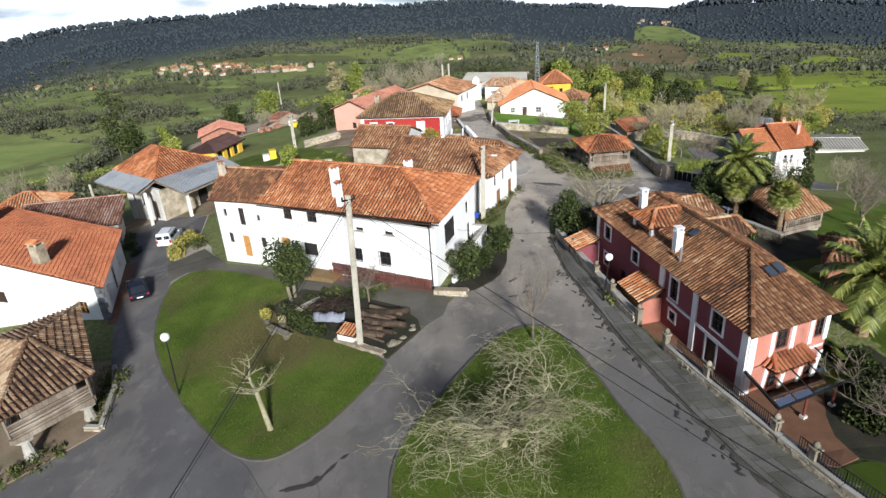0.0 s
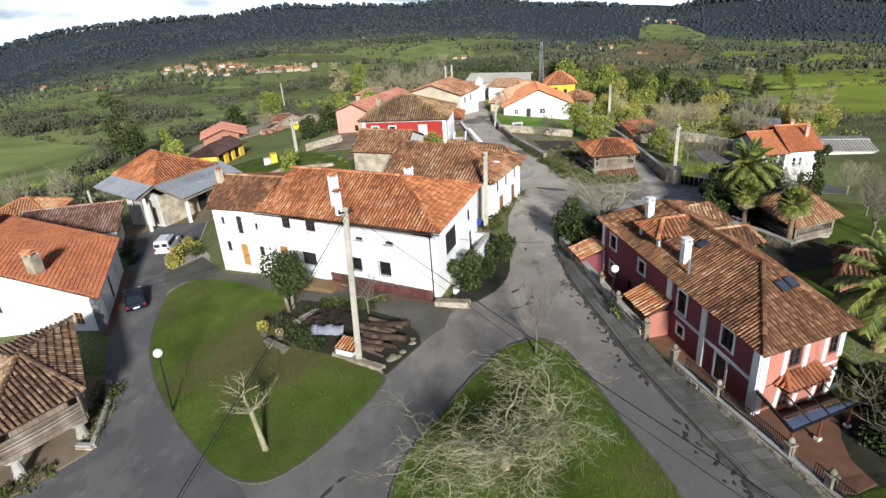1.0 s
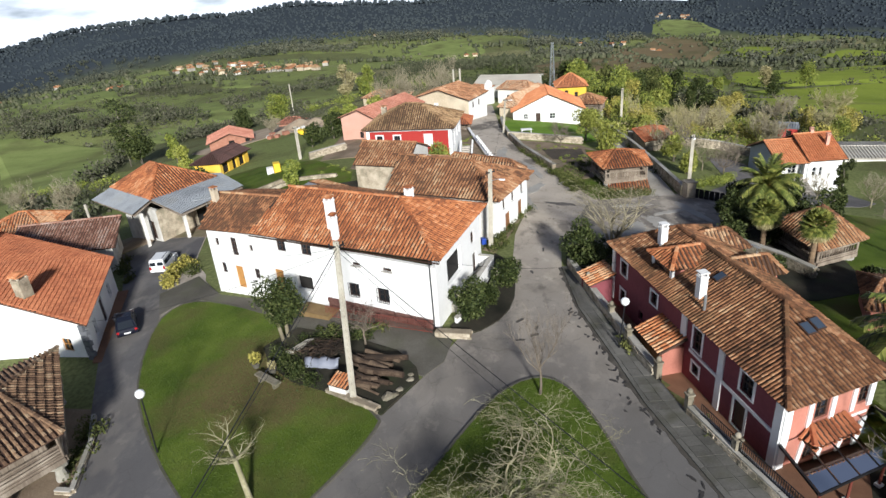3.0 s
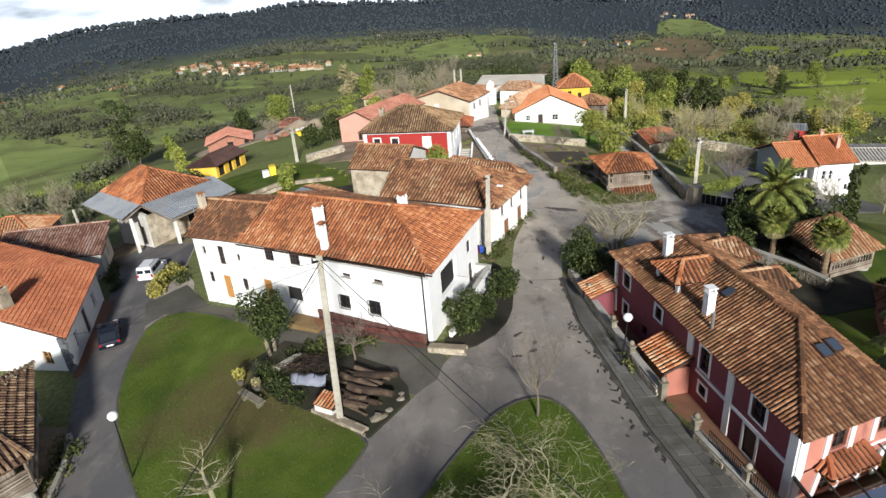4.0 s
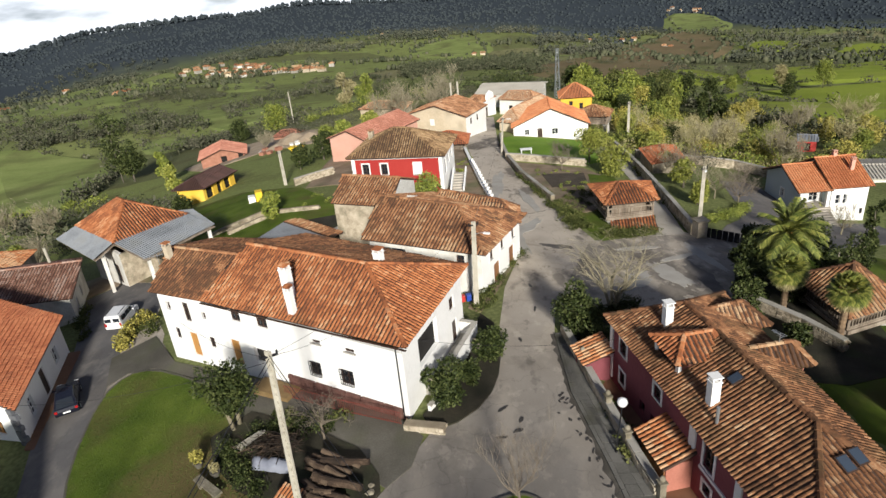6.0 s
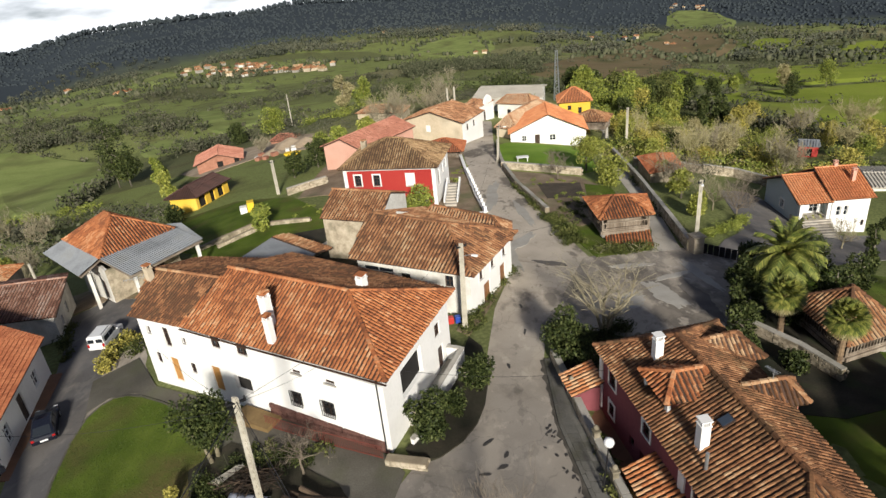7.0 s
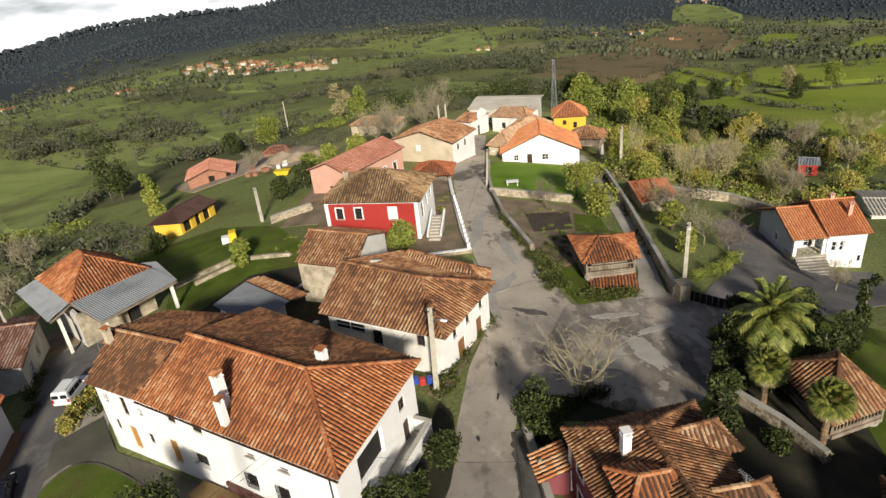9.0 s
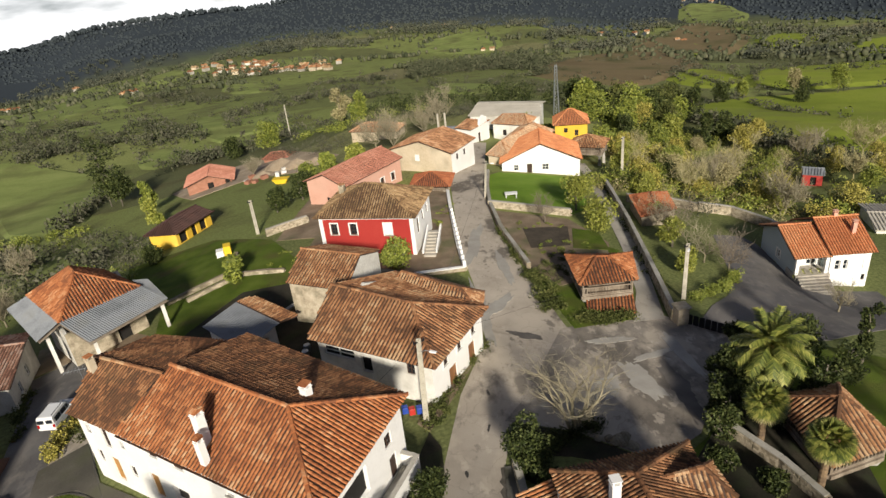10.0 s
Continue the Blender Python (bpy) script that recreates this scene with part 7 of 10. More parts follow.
def build_blue_house():
    h = thing("house", (50, 90, ground_z(50, 90)), "blue-grey and white two-part house with bright orange roofs", "house")
    # front and right walls in white, left and rear ones in blue-grey
    wall(h, (47.5, 88.2), (51.3, 88.2), -9, -3.0, "white", [(0.9, -6.1, 0.9, 2.0, "door+brown"), (2.7, -5.4, 1.2, 1.3, "window+pale")])
    wall(h, (47.3, 95.2), (47.4, 86.2), -9, -3.1, "bluegrey", [(4.6, -5.4, 0.9, 1.1, "window+pale+trim")], gable=(4.5, -1.25))
    wall(h, (51.4, 95.2), (47.3, 95.2), -9, -3.1, "bluegrey")
    roof(h, [((46.8, 85.7, -3.15), (51.2, 85.7, -3.15), (51.2, 90.8, -1.05), (46.8, 90.8, -1.05)), ((51.2, 95.8, -3.15), (46.8, 95.8, -3.15), (46.8, 90.8, -1.05), (51.2, 90.8, -1.05))], [((46.8, 90.8, -1.03), (51.2, 90.8, -1.03))], "tile_new", "bright orange tiles", spacing=0.33, length=0.42, rough=0.2)
    wall(h, (51.3, 86.2), (55.9, 86.2), -9, -2.85, "white", [(0.9, -5.3, 0.6, 1.3, "window+pale"), (1.8, -5.3, 0.5, 1.3, "window+pale"), (3.4, -5.3, 0.9, 1.5, "shutter+pale"), (4.1, -6.9, 0.4, 0.8, "window")])
    wall(h, (55.9, 86.2), (55.9, 95.4), -10, -2.85, "white", gable=(4.6, -0.55))
    wall(h, (55.9, 95.4), (51.3, 95.4), -10, -2.85, "bluegrey")
    wall(h, (51.3, 95.4), (51.3, 86.2), -9, -2.85, "bluegrey", gable=(4.6, -0.55))
    roof(h, [((50.9, 85.6, -2.9), (56.3, 85.6, -2.9), (56.3, 90.8, -0.4), (50.9, 90.8, -0.4)), ((56.3, 96.0, -2.9), (50.9, 96.0, -2.9), (50.9, 90.8, -0.4), (56.3, 90.8, -0.4))], [((50.9, 90.8, -0.38), (56.3, 90.8, -0.38))], "tile_new", "bright orange tiles", spacing=0.33, length=0.42, rough=0.2)
    chimney(h, 53.6, 90.9, -0.8, 0.5, 0.45, "rose", "rose", pots=False)
    chimney(h, 54.6, 88.4, -1.7, 0.2, 0.45, "rose", "rose", pots=False)
    F = Build()
    F.prism([(47.2, 85.6, -7.6), (51.2, 85.6, -7.6), (51.2, 88.1, -7.6), (47.2, 88.1, -7.6)], (0, 0, 2.15))
    part("porch_floor", F, "lane", h)
    for x in (47.4, 50.8):
        P = Build()
        P.box(pose(x, 86.1, -5.45), 0.4, 0.4, 2.35)
        part("porch_pillar", P, "white", h)
    for k in range(9):
        S = Build()
        S.box(pose(49.1, 85.36 - 0.42 * k, -8.6), 3.6, 0.4, 3.0 - 0.19 * k)
        part("step", S, "lane", h)
    for k in range(12):
        L = Build()
        a = k * 0.5
        for j in range(14):
            q = Vector((47.3 + (k % 4) * 0.9 + 0.2 * math.sin(j * 2.4), 86.1 + 0.2 * math.cos(j * 1.7), -6.0 + 0.08 * j))
            L.add([q, q + Vector((0.18 * math.sin(j), 0.18 * math.cos(j), 0.1)), q + Vector((0.1 * math.cos(j), 0.1 * math.sin(j), 0.25))], [(0, 1, 2)])
        if k < 4:
            part("porch_plant", L, "leaf_bright", h)
    h.location = (h.location.x - 0.5, h.location.y + 0.9, h.location.z + 0.25)
    return h


def build_granary(name, label, corners, ze, zr, zfloor, apex, tile_mat, body=0.55, spacing=0.33, lower=None, length=0.45, single_tiles=False, rough_rail=False):
    """Asturian granary: boarded chamber on beams and pillars, with a gallery and a hip roof. corners: eave, anticlockwise."""
    c = (sum(p[0] for p in corners) / 4, sum(p[1] for p in corners) / 4)
    h = thing(name, (*c, ground_z(*c)), label, "granary")
    E = [p3(p, ze) for p in corners]
    f, caps = hip_faces(*E, p3(apex[0], zr), p3(apex[1], zr))
    roof(h, f, caps, tile_mat, spacing=spacing, length=length, singles=single_tiles)
    poly = inset(corners, 1.25)
    deck = inset(corners, 0.5)
    D = Build()
    D.prism([(*p, zfloor - 0.12) for p in deck], (0, 0, 0.12))
    part("gallery_deck", D, "wood_grey", h)
    for i in range(4):
        a, b = Vector((*poly[i], 0)), Vector((*poly[(i + 1) % 4], 0))
        k = max(4, round((b - a).length / 0.42))
        B = Build()
        d = (b - a).normalized()
        t = math.degrees(math.atan2(d.y, d.x))
        for j in range(k):
            q = a.lerp(b, (j + 0.5) / k)
            B.box(pose(q.x, q.y, zfloor, 0, 0, t), (b - a).length / k - 0.015, 0.09 + 0.02 * (j % 2), ze - zfloor + 0.25)
        each("board", B, "wood_grey", h)
        a2, b2 = Vector((*deck[i], 0)), Vector((*deck[(i + 1) % 4], 0))
        R = Build()
        R.beam((a2.x, a2.y, zfloor + 0.85), (b2.x, b2.y, zfloor + 0.85), 0.1)
        R.beam((a2.x, a2.y, zfloor + 0.15), (b2.x, b2.y, zfloor + 0.15), 0.1)
        for j in range(0 if rough_rail else max(5, round((b2 - a2).length / 0.3))):
            q = a2.lerp(b2, (j + 0.5) / max(5, round((b2 - a2).length / 0.3)))
            R.beam((q.x, q.y, zfloor), (q.x, q.y, zfloor + 0.85), 0.055)
        if rough_rail:                # only long uneven poles, laid along the gallery
            for j, z in enumerate((0.3, 0.5, 0.68)):
                R.tube([(a2.x, a2.y, zfloor + z), (*a2.lerp(b2, 0.5).xy, zfloor + z - 0.08 + 0.05 * j), (b2.x, b2.y, zfloor + z + 0.05)], [0.07, 0.085, 0.06], 7)
        part("gallery_rail", R, "wood_grey", h)
        W = Build()
        W.beam((a2.x, a2.y, zfloor - 0.28), (b2.x, b2.y, zfloor - 0.28), 0.3, 0.32)
        part("sill_beam", W, "wood_grey", h)
        P = Build()
        P.beam((a2.x, a2.y, zfloor), (a2.x, a2.y, ze + 0.1), 0.14)
        part("corner_post", P, "wood_grey", h)
    for p in inset(corners, 1.0):
        g = ground_z(*p)
        P = Build()
        hgt = zfloor - 0.55 - g
        P.lathe((*p, g - 0.1), [(0.42, 0), (0.4, 0.3), (0.24, hgt * 0.85), (0.2, hgt - 0.1), (0.62, hgt - 0.08), (0.6, hgt + 0.08), (0.25, hgt + 0.1)], 10)
        part("pillar", P, "concrete", h, "tapered stone pillar with a flat cap")
    return h


def build_granaries():
    build_granary("granary", "old raised timber granary with a mossy brown tile roof", [(-26.6, 28.6), (-23.0, 33.3), (-29.0, 43.0), (-33.2, 38.5)], 1.85, 3.35, 0.1, [(-28.0, 35.2), (-28.2, 35.7)], "tile_old", spacing=0.33, length=0.5, single_tiles=True, rough_rail=True)
    h = build_granary("granary", "raised timber granary with orange tiles and a pale gallery", [(19.2, 75.6), (25.2, 76.0), (26.0, 82.0), (18.8, 82.6)], 1.9, 3.15, 0.35, [(21.6, 79.3), (22.8, 79.2)], "tile_orange", spacing=0.33)
    o = thing("lean_to", (22, 76.5, ground_z(22, 76.5)), "small stone store under the granary with orange tiles", "shed")
    poly = [(20.2, 75.2), (24.4, 74.7), (24.7, 78), (20.5, 78.5)]
    walls(o, poly, -2.5, -0.55, "white_old", None, None)
    roof(o, [((19.9, 74.5, -0.75), (24.7, 73.9, -0.75), (24.9, 77.0, 0.15), (20.1, 77.6, 0.15))], [], "tile_orange", spacing=0.33)
    build_granary("granary", "timber granary with brown tiles among palms", [(31.0, 50.6), (36.2, 52.4), (35.6, 58.6), (30.4, 57.6)], 1.7, 4.0, 0.4, [(33.2, 54.6), (33.4, 55.0)], "tile_brown", spacing=0.33)
    build_granary("granary", "timber granary with orange tiles beside the red house", [(-2.0, 116.6), (5.0, 115.6), (5.6, 122), (-1.4, 123)], -0.9, 0.7, -2.3, [(1.4, 119.2), (2.2, 119.1)], "tile_flat", spacing=0.33, length=0.6)
    build_granary("granary", "timber granary with a brown roof beside the yellow house", [(28.0, 143.4), (35.0, 140.6), (37.4, 146.4), (30.4, 149)], -4.5, -2.7, -5.8, [(32.4, 144.9), (33.0, 144.6)], "tile_brown", spacing=0.33, length=0.6)
    simple_house("garden_shed", "tiled garden shed with brown boarded walls", [(28.4, 40.4), (33.6, 38.4), (36.4, 43.4), (31.0, 45.6)], -2, 2.3, [(30.6, 42.4), (34.2, 41.2)], 3.4, "salmon", "tile_red", 0.4, {0: [(2.2, 0.8, 0.9, 1.1, "window+pale")]}, "hip", spacing=0.33, length=0.45, category="shed")


build_left_house()
build_left_back_houses()
build_barn()
build_second_house()
build_ruin()
build_red_house()
build_far_houses()
build_blue_house()
build_granaries()


# ---- plants ----
def leaf_cloud(lobes, count, size, seed, droop=0.0, aspect=0.55):
    """Many small leaf blades filling the outer part of several lobes (x, y, z, rx, ry, rz). Returns verts and faces."""
    rng = np.random.default_rng(seed)
    vol = np.array([l[3] * l[4] * l[5] for l in lobes]) ** 0.7
    pick = rng.choice(len(lobes), count, p=vol / vol.sum())
    L = np.array(lobes)[pick]
    d = rng.normal(size=(count, 3))
    d /= np.linalg.norm(d, axis=1)[:, None]
    r = rng.uniform(0.35, 1.0, (count, 1)) ** 0.5
    r *= 1 + 0.22 * np.sin(d[:, :1] * 7 + pick[:, None]) * np.cos(d[:, 1:2] * 6)
    c = L[:, :3] + d * r * L[:, 3:]
    a = rng.normal(size=(count, 3)) + d * 0.6
    a[:, 2] -= droop
    a /= np.linalg.norm(a, axis=1)[:, None]
    b = np.cross(a, rng.normal(size=(count, 3)))
    b /= np.linalg.norm(b, axis=1)[:, None]
    s = size * rng.uniform(0.6, 1.4, (count, 1))
    v = np.stack([c - a * s * 0.5, c + b * s * aspect * 0.5, c + a * s * 0.5, c - b * s * aspect * 0.5], 1).reshape(-1, 3)
    f = np.arange(count * 4).reshape(-1, 4)
    return v, f


def cloud_mesh(name, v, f, mat, smooth=False):
    me = bpy.data.meshes.new(name)
    k = f.shape[1]
    me.vertices.add(len(v)); me.vertices.foreach_set("co", np.asarray(v, dtype=np.float32).ravel())
    me.loops.add(f.size); me.loops.foreach_set("vertex_index", f.ravel().astype(np.int32))
    me.polygons.add(len(f)); me.polygons.foreach_set("loop_start", np.arange(0, f.size, k, dtype=np.int32))
    me.update(calc_edges=True)
    me.materials.append(M[mat])
    return me


def branches(B, start, direction, length, radius, depth, rnd, spread=0.7, kids=3, lift=0.15, bend=0.35, sides=5, cut=0.006):
    """A limb and its boughs, tapering, recursive."""
    pts, rad = [Vector(start)], [radius]
    d = Vector(direction).normalized()
    n = 4 if depth > 0 else 3
    for i in range(n):
        d = (d + Vector((rnd.uniform(-1, 1), rnd.uniform(-1, 1), rnd.uniform(-1, 1))) * bend * 0.5 + Vector((0, 0, lift * 0.3))).normalized()
        pts.append(pts[-1] + d * (length / n))
        rad.append(max(cut, radius * (1 - 0.62 * (i + 1) / n)))
    B.tube(pts, rad, sides if depth > 1 else (4 if depth == 1 else 3), cap=False)
    if depth <= 0:
        return
    for k in range(kids):
        i = rnd.randint(1, n)
        side = Vector((rnd.uniform(-1, 1), rnd.uniform(-1, 1), rnd.uniform(-0.3, 1))).normalized()
        nd = (d * (1 - spread) + side * spread + Vector((0, 0, lift))).normalized()
        branches(B, pts[i], nd, length * rnd.uniform(0.5, 0.82), rad[i] * 0.72, depth - 1, rnd, spread, kids, lift, bend, sides, cut)


def bare_tree(x, y, height, crown, seed, label, mat="twig", stems=1, depth=4, kids=4, trunk=0.2, lift=0.15, spread=0.65, bole=0.35, group="", lean=(0, 0), cut=0.009, bend=0.5):
    z = ground_z(x, y) - 0.05
    t = thing("tree", (x, y, z), label, "tree", group)
    rnd = random.Random(seed)
    T, C = Build(), Build()
    for s in range(stems):
        a = rnd.uniform(0, 6.28)
        ox, oy = (0.25 * math.cos(a), 0.25 * math.sin(a)) if stems > 1 else (0, 0)
        d = Vector((lean[0] + (0.45 * math.cos(a) if stems > 1 else 0), lean[1] + (0.45 * math.sin(a) if stems > 1 else 0), 1)).normalized()
        p = Vector((x + ox, y + oy, z))
        h = height * bole
        pts = [p, p + d * h * 0.35 + Vector((rnd.uniform(-.06, .06), rnd.uniform(-.06, .06), 0)), p + d * h * 0.7 + Vector((rnd.uniform(-.1, .1), rnd.uniform(-.1, .1), 0)), p + d * h]
        T.tube(pts, [trunk * 1.3, trunk, trunk * 0.9, trunk * 0.8], 8)
        n = max(3, 6 // stems)
        for k in range(n):
            b = 6.283 * (k + rnd.uniform(-.3, .3)) / n
            nd = Vector((math.cos(b) * crown, math.sin(b) * crown, height * (1 - bole) * rnd.uniform(0.45, 0.95)))
            branches(C, pts[3] - d * rnd.uniform(0, h * 0.25), nd, nd.length * 0.62, trunk * 0.55, depth - 1, rnd, spread, kids, lift, bend, 5, cut)
    part("trunk", T, mat, t, smooth=True)
    part("crown", C, mat, t)
    return t


def crooked_limb(B, start, heading, length, r0, r1, level, rnd, wave=0.35, rise=0.0, droop=0.0, kids=(6, 5, 3)):
    """A sinuous tapering limb that throws off side shoots along its length, level by level."""
    n = max(4, round(length / (0.42 if level == 0 else 0.28)))
    d, p = Vector(heading).normalized(), Vector(start)
    pts, rad, heads = [p.copy()], [r0], [d.copy()]
    swing = rnd.choice((-1, 1))
    for i in range(n):
        if rnd.random() < 0.45:
            swing = -swing
        side = d.cross(Vector((0, 0, 1)))
        side = side.normalized() if side.length > 0.05 else Vector((1, 0, 0))
        d = (d + side * swing * wave * rnd.uniform(0.4, 1.2) + Vector((0, 0, rise * (1 - i / n) - droop * i / n + rnd.uniform(-0.5, 0.5) * wave))).normalized()
        p = p + d * (length / n)
        pts.append(p.copy()); heads.append(d.copy())
        rad.append(r0 + (r1 - r0) * ((i + 1) / n) ** 0.8)
    B.tube(pts, rad, 6 if level == 0 else (5 if level == 1 else 3), cap=False)
    if level >= len(kids):
        return
    for k in range(kids[level]):
        i = 1 + round((n - 1) * (k + rnd.uniform(0.2, 1.0)) / kids[level])
        i = min(n, max(1, i))
        h = heads[i]
        side = h.cross(Vector((0, 0, 1)))
        side = side.normalized() if side.length > 0.05 else Vector((1, 0, 0))
        nd = h * 0.55 + side * (1 if k % 2 else -1) * rnd.uniform(0.5, 1.1) + Vector((0, 0, rnd.uniform(-0.25, 0.45)))
        q = rad[i] * 0.7
        crooked_limb(B, pts[i], nd, length * rnd.uniform(0.32, 0.55), q, max(0.007, q * 0.3), level + 1, rnd, wave, rise * 0.5, droop, kids)


def crooked_tree(x, y, label, bole, limbs, mat, seed, reach, lift, r0=0.14, wave=0.35, droop=0.12, kids=(6, 5, 3), lean=(0, 0), trunk=0.26, stems=1, start=0.0):
    """A bare tree of a few heavy crooked limbs that carry a net of twigs."""
    z = ground_z(x, y)
    t = thing("tree", (x, y, z), label, "tree")
    rnd = random.Random(seed)
    T, C = Build(), Build()
    for k in range(stems):
        a = start + 6.283 * k / stems
        o = Vector((x, y, z - 0.1)) + (Vector((math.cos(a), math.sin(a), 0)) * trunk * 1.3 if stems > 1 else Vector())
        top = Vector((x + lean[0] + (math.cos(a) * bole * 0.4 if stems > 1 else 0), y + lean[1] + (math.sin(a) * bole * 0.4 if stems > 1 else 0), z + bole))
        mid = o.lerp(top, 0.5) + Vector((rnd.uniform(-.12, .12), rnd.uniform(-.12, .12), 0))
        T.tube([o, o.lerp(mid, 0.3), mid, top], [trunk * 1.35, trunk * 1.05, trunk * 0.9, trunk * 0.8], 9)
        m = limbs if stems == 1 else max(2, limbs // stems)
        for j in range(m):
            b = (start + 6.283 * (j + rnd.uniform(-0.2, 0.2)) / m) if stems == 1 else a + rnd.uniform(-0.9, 0.9)
            crooked_limb(C, top - Vector((0, 0, rnd.uniform(0, bole * 0.2))), (math.cos(b), math.sin(b), lift * rnd.uniform(0.6, 1.4)), reach * rnd.uniform(0.75, 1.15), r0 * rnd.uniform(0.75, 1.15), r0 * 0.16, 0, rnd, wave, 0.08, droop, kids)
    part("trunk", T, mat, t, smooth=True)
    part("crown", C, mat, t)
    return t


def leafy_tree(x, y, height, width, seed, label, mat="leaf_dark", name="tree", leaves=3500, size=0.22, stems=1, trunk=0.14, base=0.3, lobes=9, group="", category="tree", bark="bark", tall=1.0):
    z = ground_z(x, y) - 0.05
    t = thing(name, (x, y, z), label, category, group)
    rnd = random.Random(seed)
    T = Build()
    top = z + height * 0.75
    for s in range(stems):
        ox, oy = rnd.uniform(-0.3, 0.3) * (stems > 1), rnd.uniform(-0.3, 0.3) * (stems > 1)
        T.tube([(x + ox, y + oy, z), (x + ox * 1.5, y + oy * 1.5, z + height * 0.35), (x + rnd.uniform(-.3, .3), y + rnd.uniform(-.3, .3), top)], [trunk * 1.2, trunk, trunk * 0.4], 7)
        for k in range(5):
            a = rnd.uniform(0, 6.28)
            q = (x + ox, y + oy, z + height * rnd.uniform(base, 0.6))
            T.tube([q, (x + math.cos(a) * width * 0.28, y + math.sin(a) * width * 0.28, q[2] + height * 0.2)], [trunk * 0.5, trunk * 0.15], 5)
    part("trunk", T, bark, t, smooth=True)
    lb = []
    c0 = z + height * (base + (1 - base) / 2)
    for k in range(lobes):
        a, r = rnd.uniform(0, 6.28), rnd.uniform(0, 0.32) * width
        zz = rnd.uniform(-0.34, 0.34) * height * (1 - base)
        s = rnd.uniform(0.2, 0.34) * width * (1 - 0.5 * max(0, zz / (height * (1 - base))))
        lb.append((x + math.cos(a) * r, y + math.sin(a) * r, c0 + zz, s, s, s * rnd.uniform(0.7, 1.1) * tall))
    v, f = leaf_cloud(lb, leaves, size, seed)
    me = cloud_mesh("crown", v - np.array([x, y, z]), f, mat)
    ob = new("crown", me)
    ob.parent = t
    return t


def palm(x, y, height, seed, label, frond=3.0, count=34, fan=False, trunk=0.32):
    z = ground_z(x, y) - 0.05
    t = thing("palm_tree", (x, y, z), label, "palm tree")
    rnd = random.Random(seed)
    T = Build()
    prof = []
    k = max(5, round(height / 0.35))
    for i in range(k + 1):
        prof += [(trunk * (1.12 - 0.2 * i / k), height * i / k), (trunk * (0.98 - 0.2 * i / k), height * (i + 0.55) / k)]
    T.lathe((x, y, z), prof[:-1], 10)
    part("trunk", T, "palm_trunk", t)
    if not fan:
        O = Build()
        O.lathe((x, y, z + height - 0.35), [(0.3, 0), (0.55, 0.25), (0.5, 0.6), (0.2, 0.85)], 10)
        part("crown_base", O, "palm_orange", t)
    top = Vector((x, y, z + height + 0.15))
    for i in range(count):
        a = 2.399963 * i
        el = math.radians(84 - (150 if fan else 105) * i / count)
        F = Build()
        if fan:
            st = top + Vector((math.cos(a) * math.cos(el), math.sin(a) * math.cos(el), math.sin(el))) * frond * 0.45
            F.tube([top, st], [0.02, 0.015], 3)
            out = (st - top).normalized()
            side = out.cross(Vector((0, 0, 1))).normalized()
            up = side.cross(out)
            for j in range(-8, 9):
                b = j / 8 * 1.5
                e = st + (out * math.cos(b) + side * math.sin(b)) * frond * 0.55 - up * 0.1 * abs(j) / 8 - Vector((0, 0, frond * 0.12))
                w = side * math.cos(b) * 0.085 - out * math.sin(b) * 0.085
                F.add([st, st.lerp(e, 0.5) + w, e, st.lerp(e, 0.5) - w], [(0, 1, 2, 3)])
        else:
            pts = []
            d = Vector((math.cos(a) * math.cos(el), math.sin(a) * math.cos(el), math.sin(el)))
            p = top.copy()
            for s in range(11):
                pts.append(p.copy())
                p += d * frond / 10
                d = (d + Vector((0, 0, -0.16))).normalized()
            F.tube(pts, [0.035 * (1 - s / 12) for s in range(11)], 3, cap=False)
            for s in range(1, 11):
                for q in range(4):
                    c = pts[s - 1].lerp(pts[s], q / 4)
                    dd = (pts[s] - pts[s - 1]).normalized()
                    side = dd.cross(Vector((0, 0, 1))).normalized()
                    ln = frond * 0.23 * math.sin(math.pi * (s + 0.8) / 12.5) + 0.12
                    for sg in (-1, 1):
                        e = c + (side * sg * 0.8 + dd * 0.65 + Vector((0, 0, -0.3 + rnd.uniform(-.12, .12)))) * ln
                        w = dd * 0.085
                        F.add([c - w, c + w, e], [(0, 1, 2)])
        part("frond", F, "leaf_dry" if el < -0.62 else "palm", t)
    return t


# trees and shrubs one could count
crooked_tree(-11.0, 29.3, "small pollarded pale tree, bare, on the green", 2.6, 7, "twig_grey", 11, 2.0, 0.7, r0=0.1, wave=0.3, droop=0.02, kids=(5, 3), lean=(-0.75, 0.9), trunk=0.17)
crooked_tree(2.6, 25.7, "wide spreading bare tree with pale lichened crooked boughs", 1.3, 12, "twig_grey", 8, 5.9, 0.66, r0=0.1, wave=0.5, droop=0.16, kids=(8, 7, 5), trunk=0.24, start=0.4)
bare_tree(5.7, 35.6, 5.6, 1.9, 8, "slim bare street tree at the tip of the green", "twig_dark", depth=4, kids=4, trunk=0.08, lift=0.3, spread=0.5, bole=0.4, cut=0.006)
crooked_tree(15.6, 56.6, "bare tree with several pale crooked stems", 2.0, 12, "twig", 3, 4.3, 1.9, r0=0.12, wave=0.3, droop=0.0, kids=(6, 5, 3), trunk=0.15, stems=4)
bare_tree(-6.2, 43.2, 3.4, 1.8, 21, "small crooked bare fruit tree", "twig_dark", depth=4, kids=3, trunk=0.08, lift=0.0, bole=0.45)
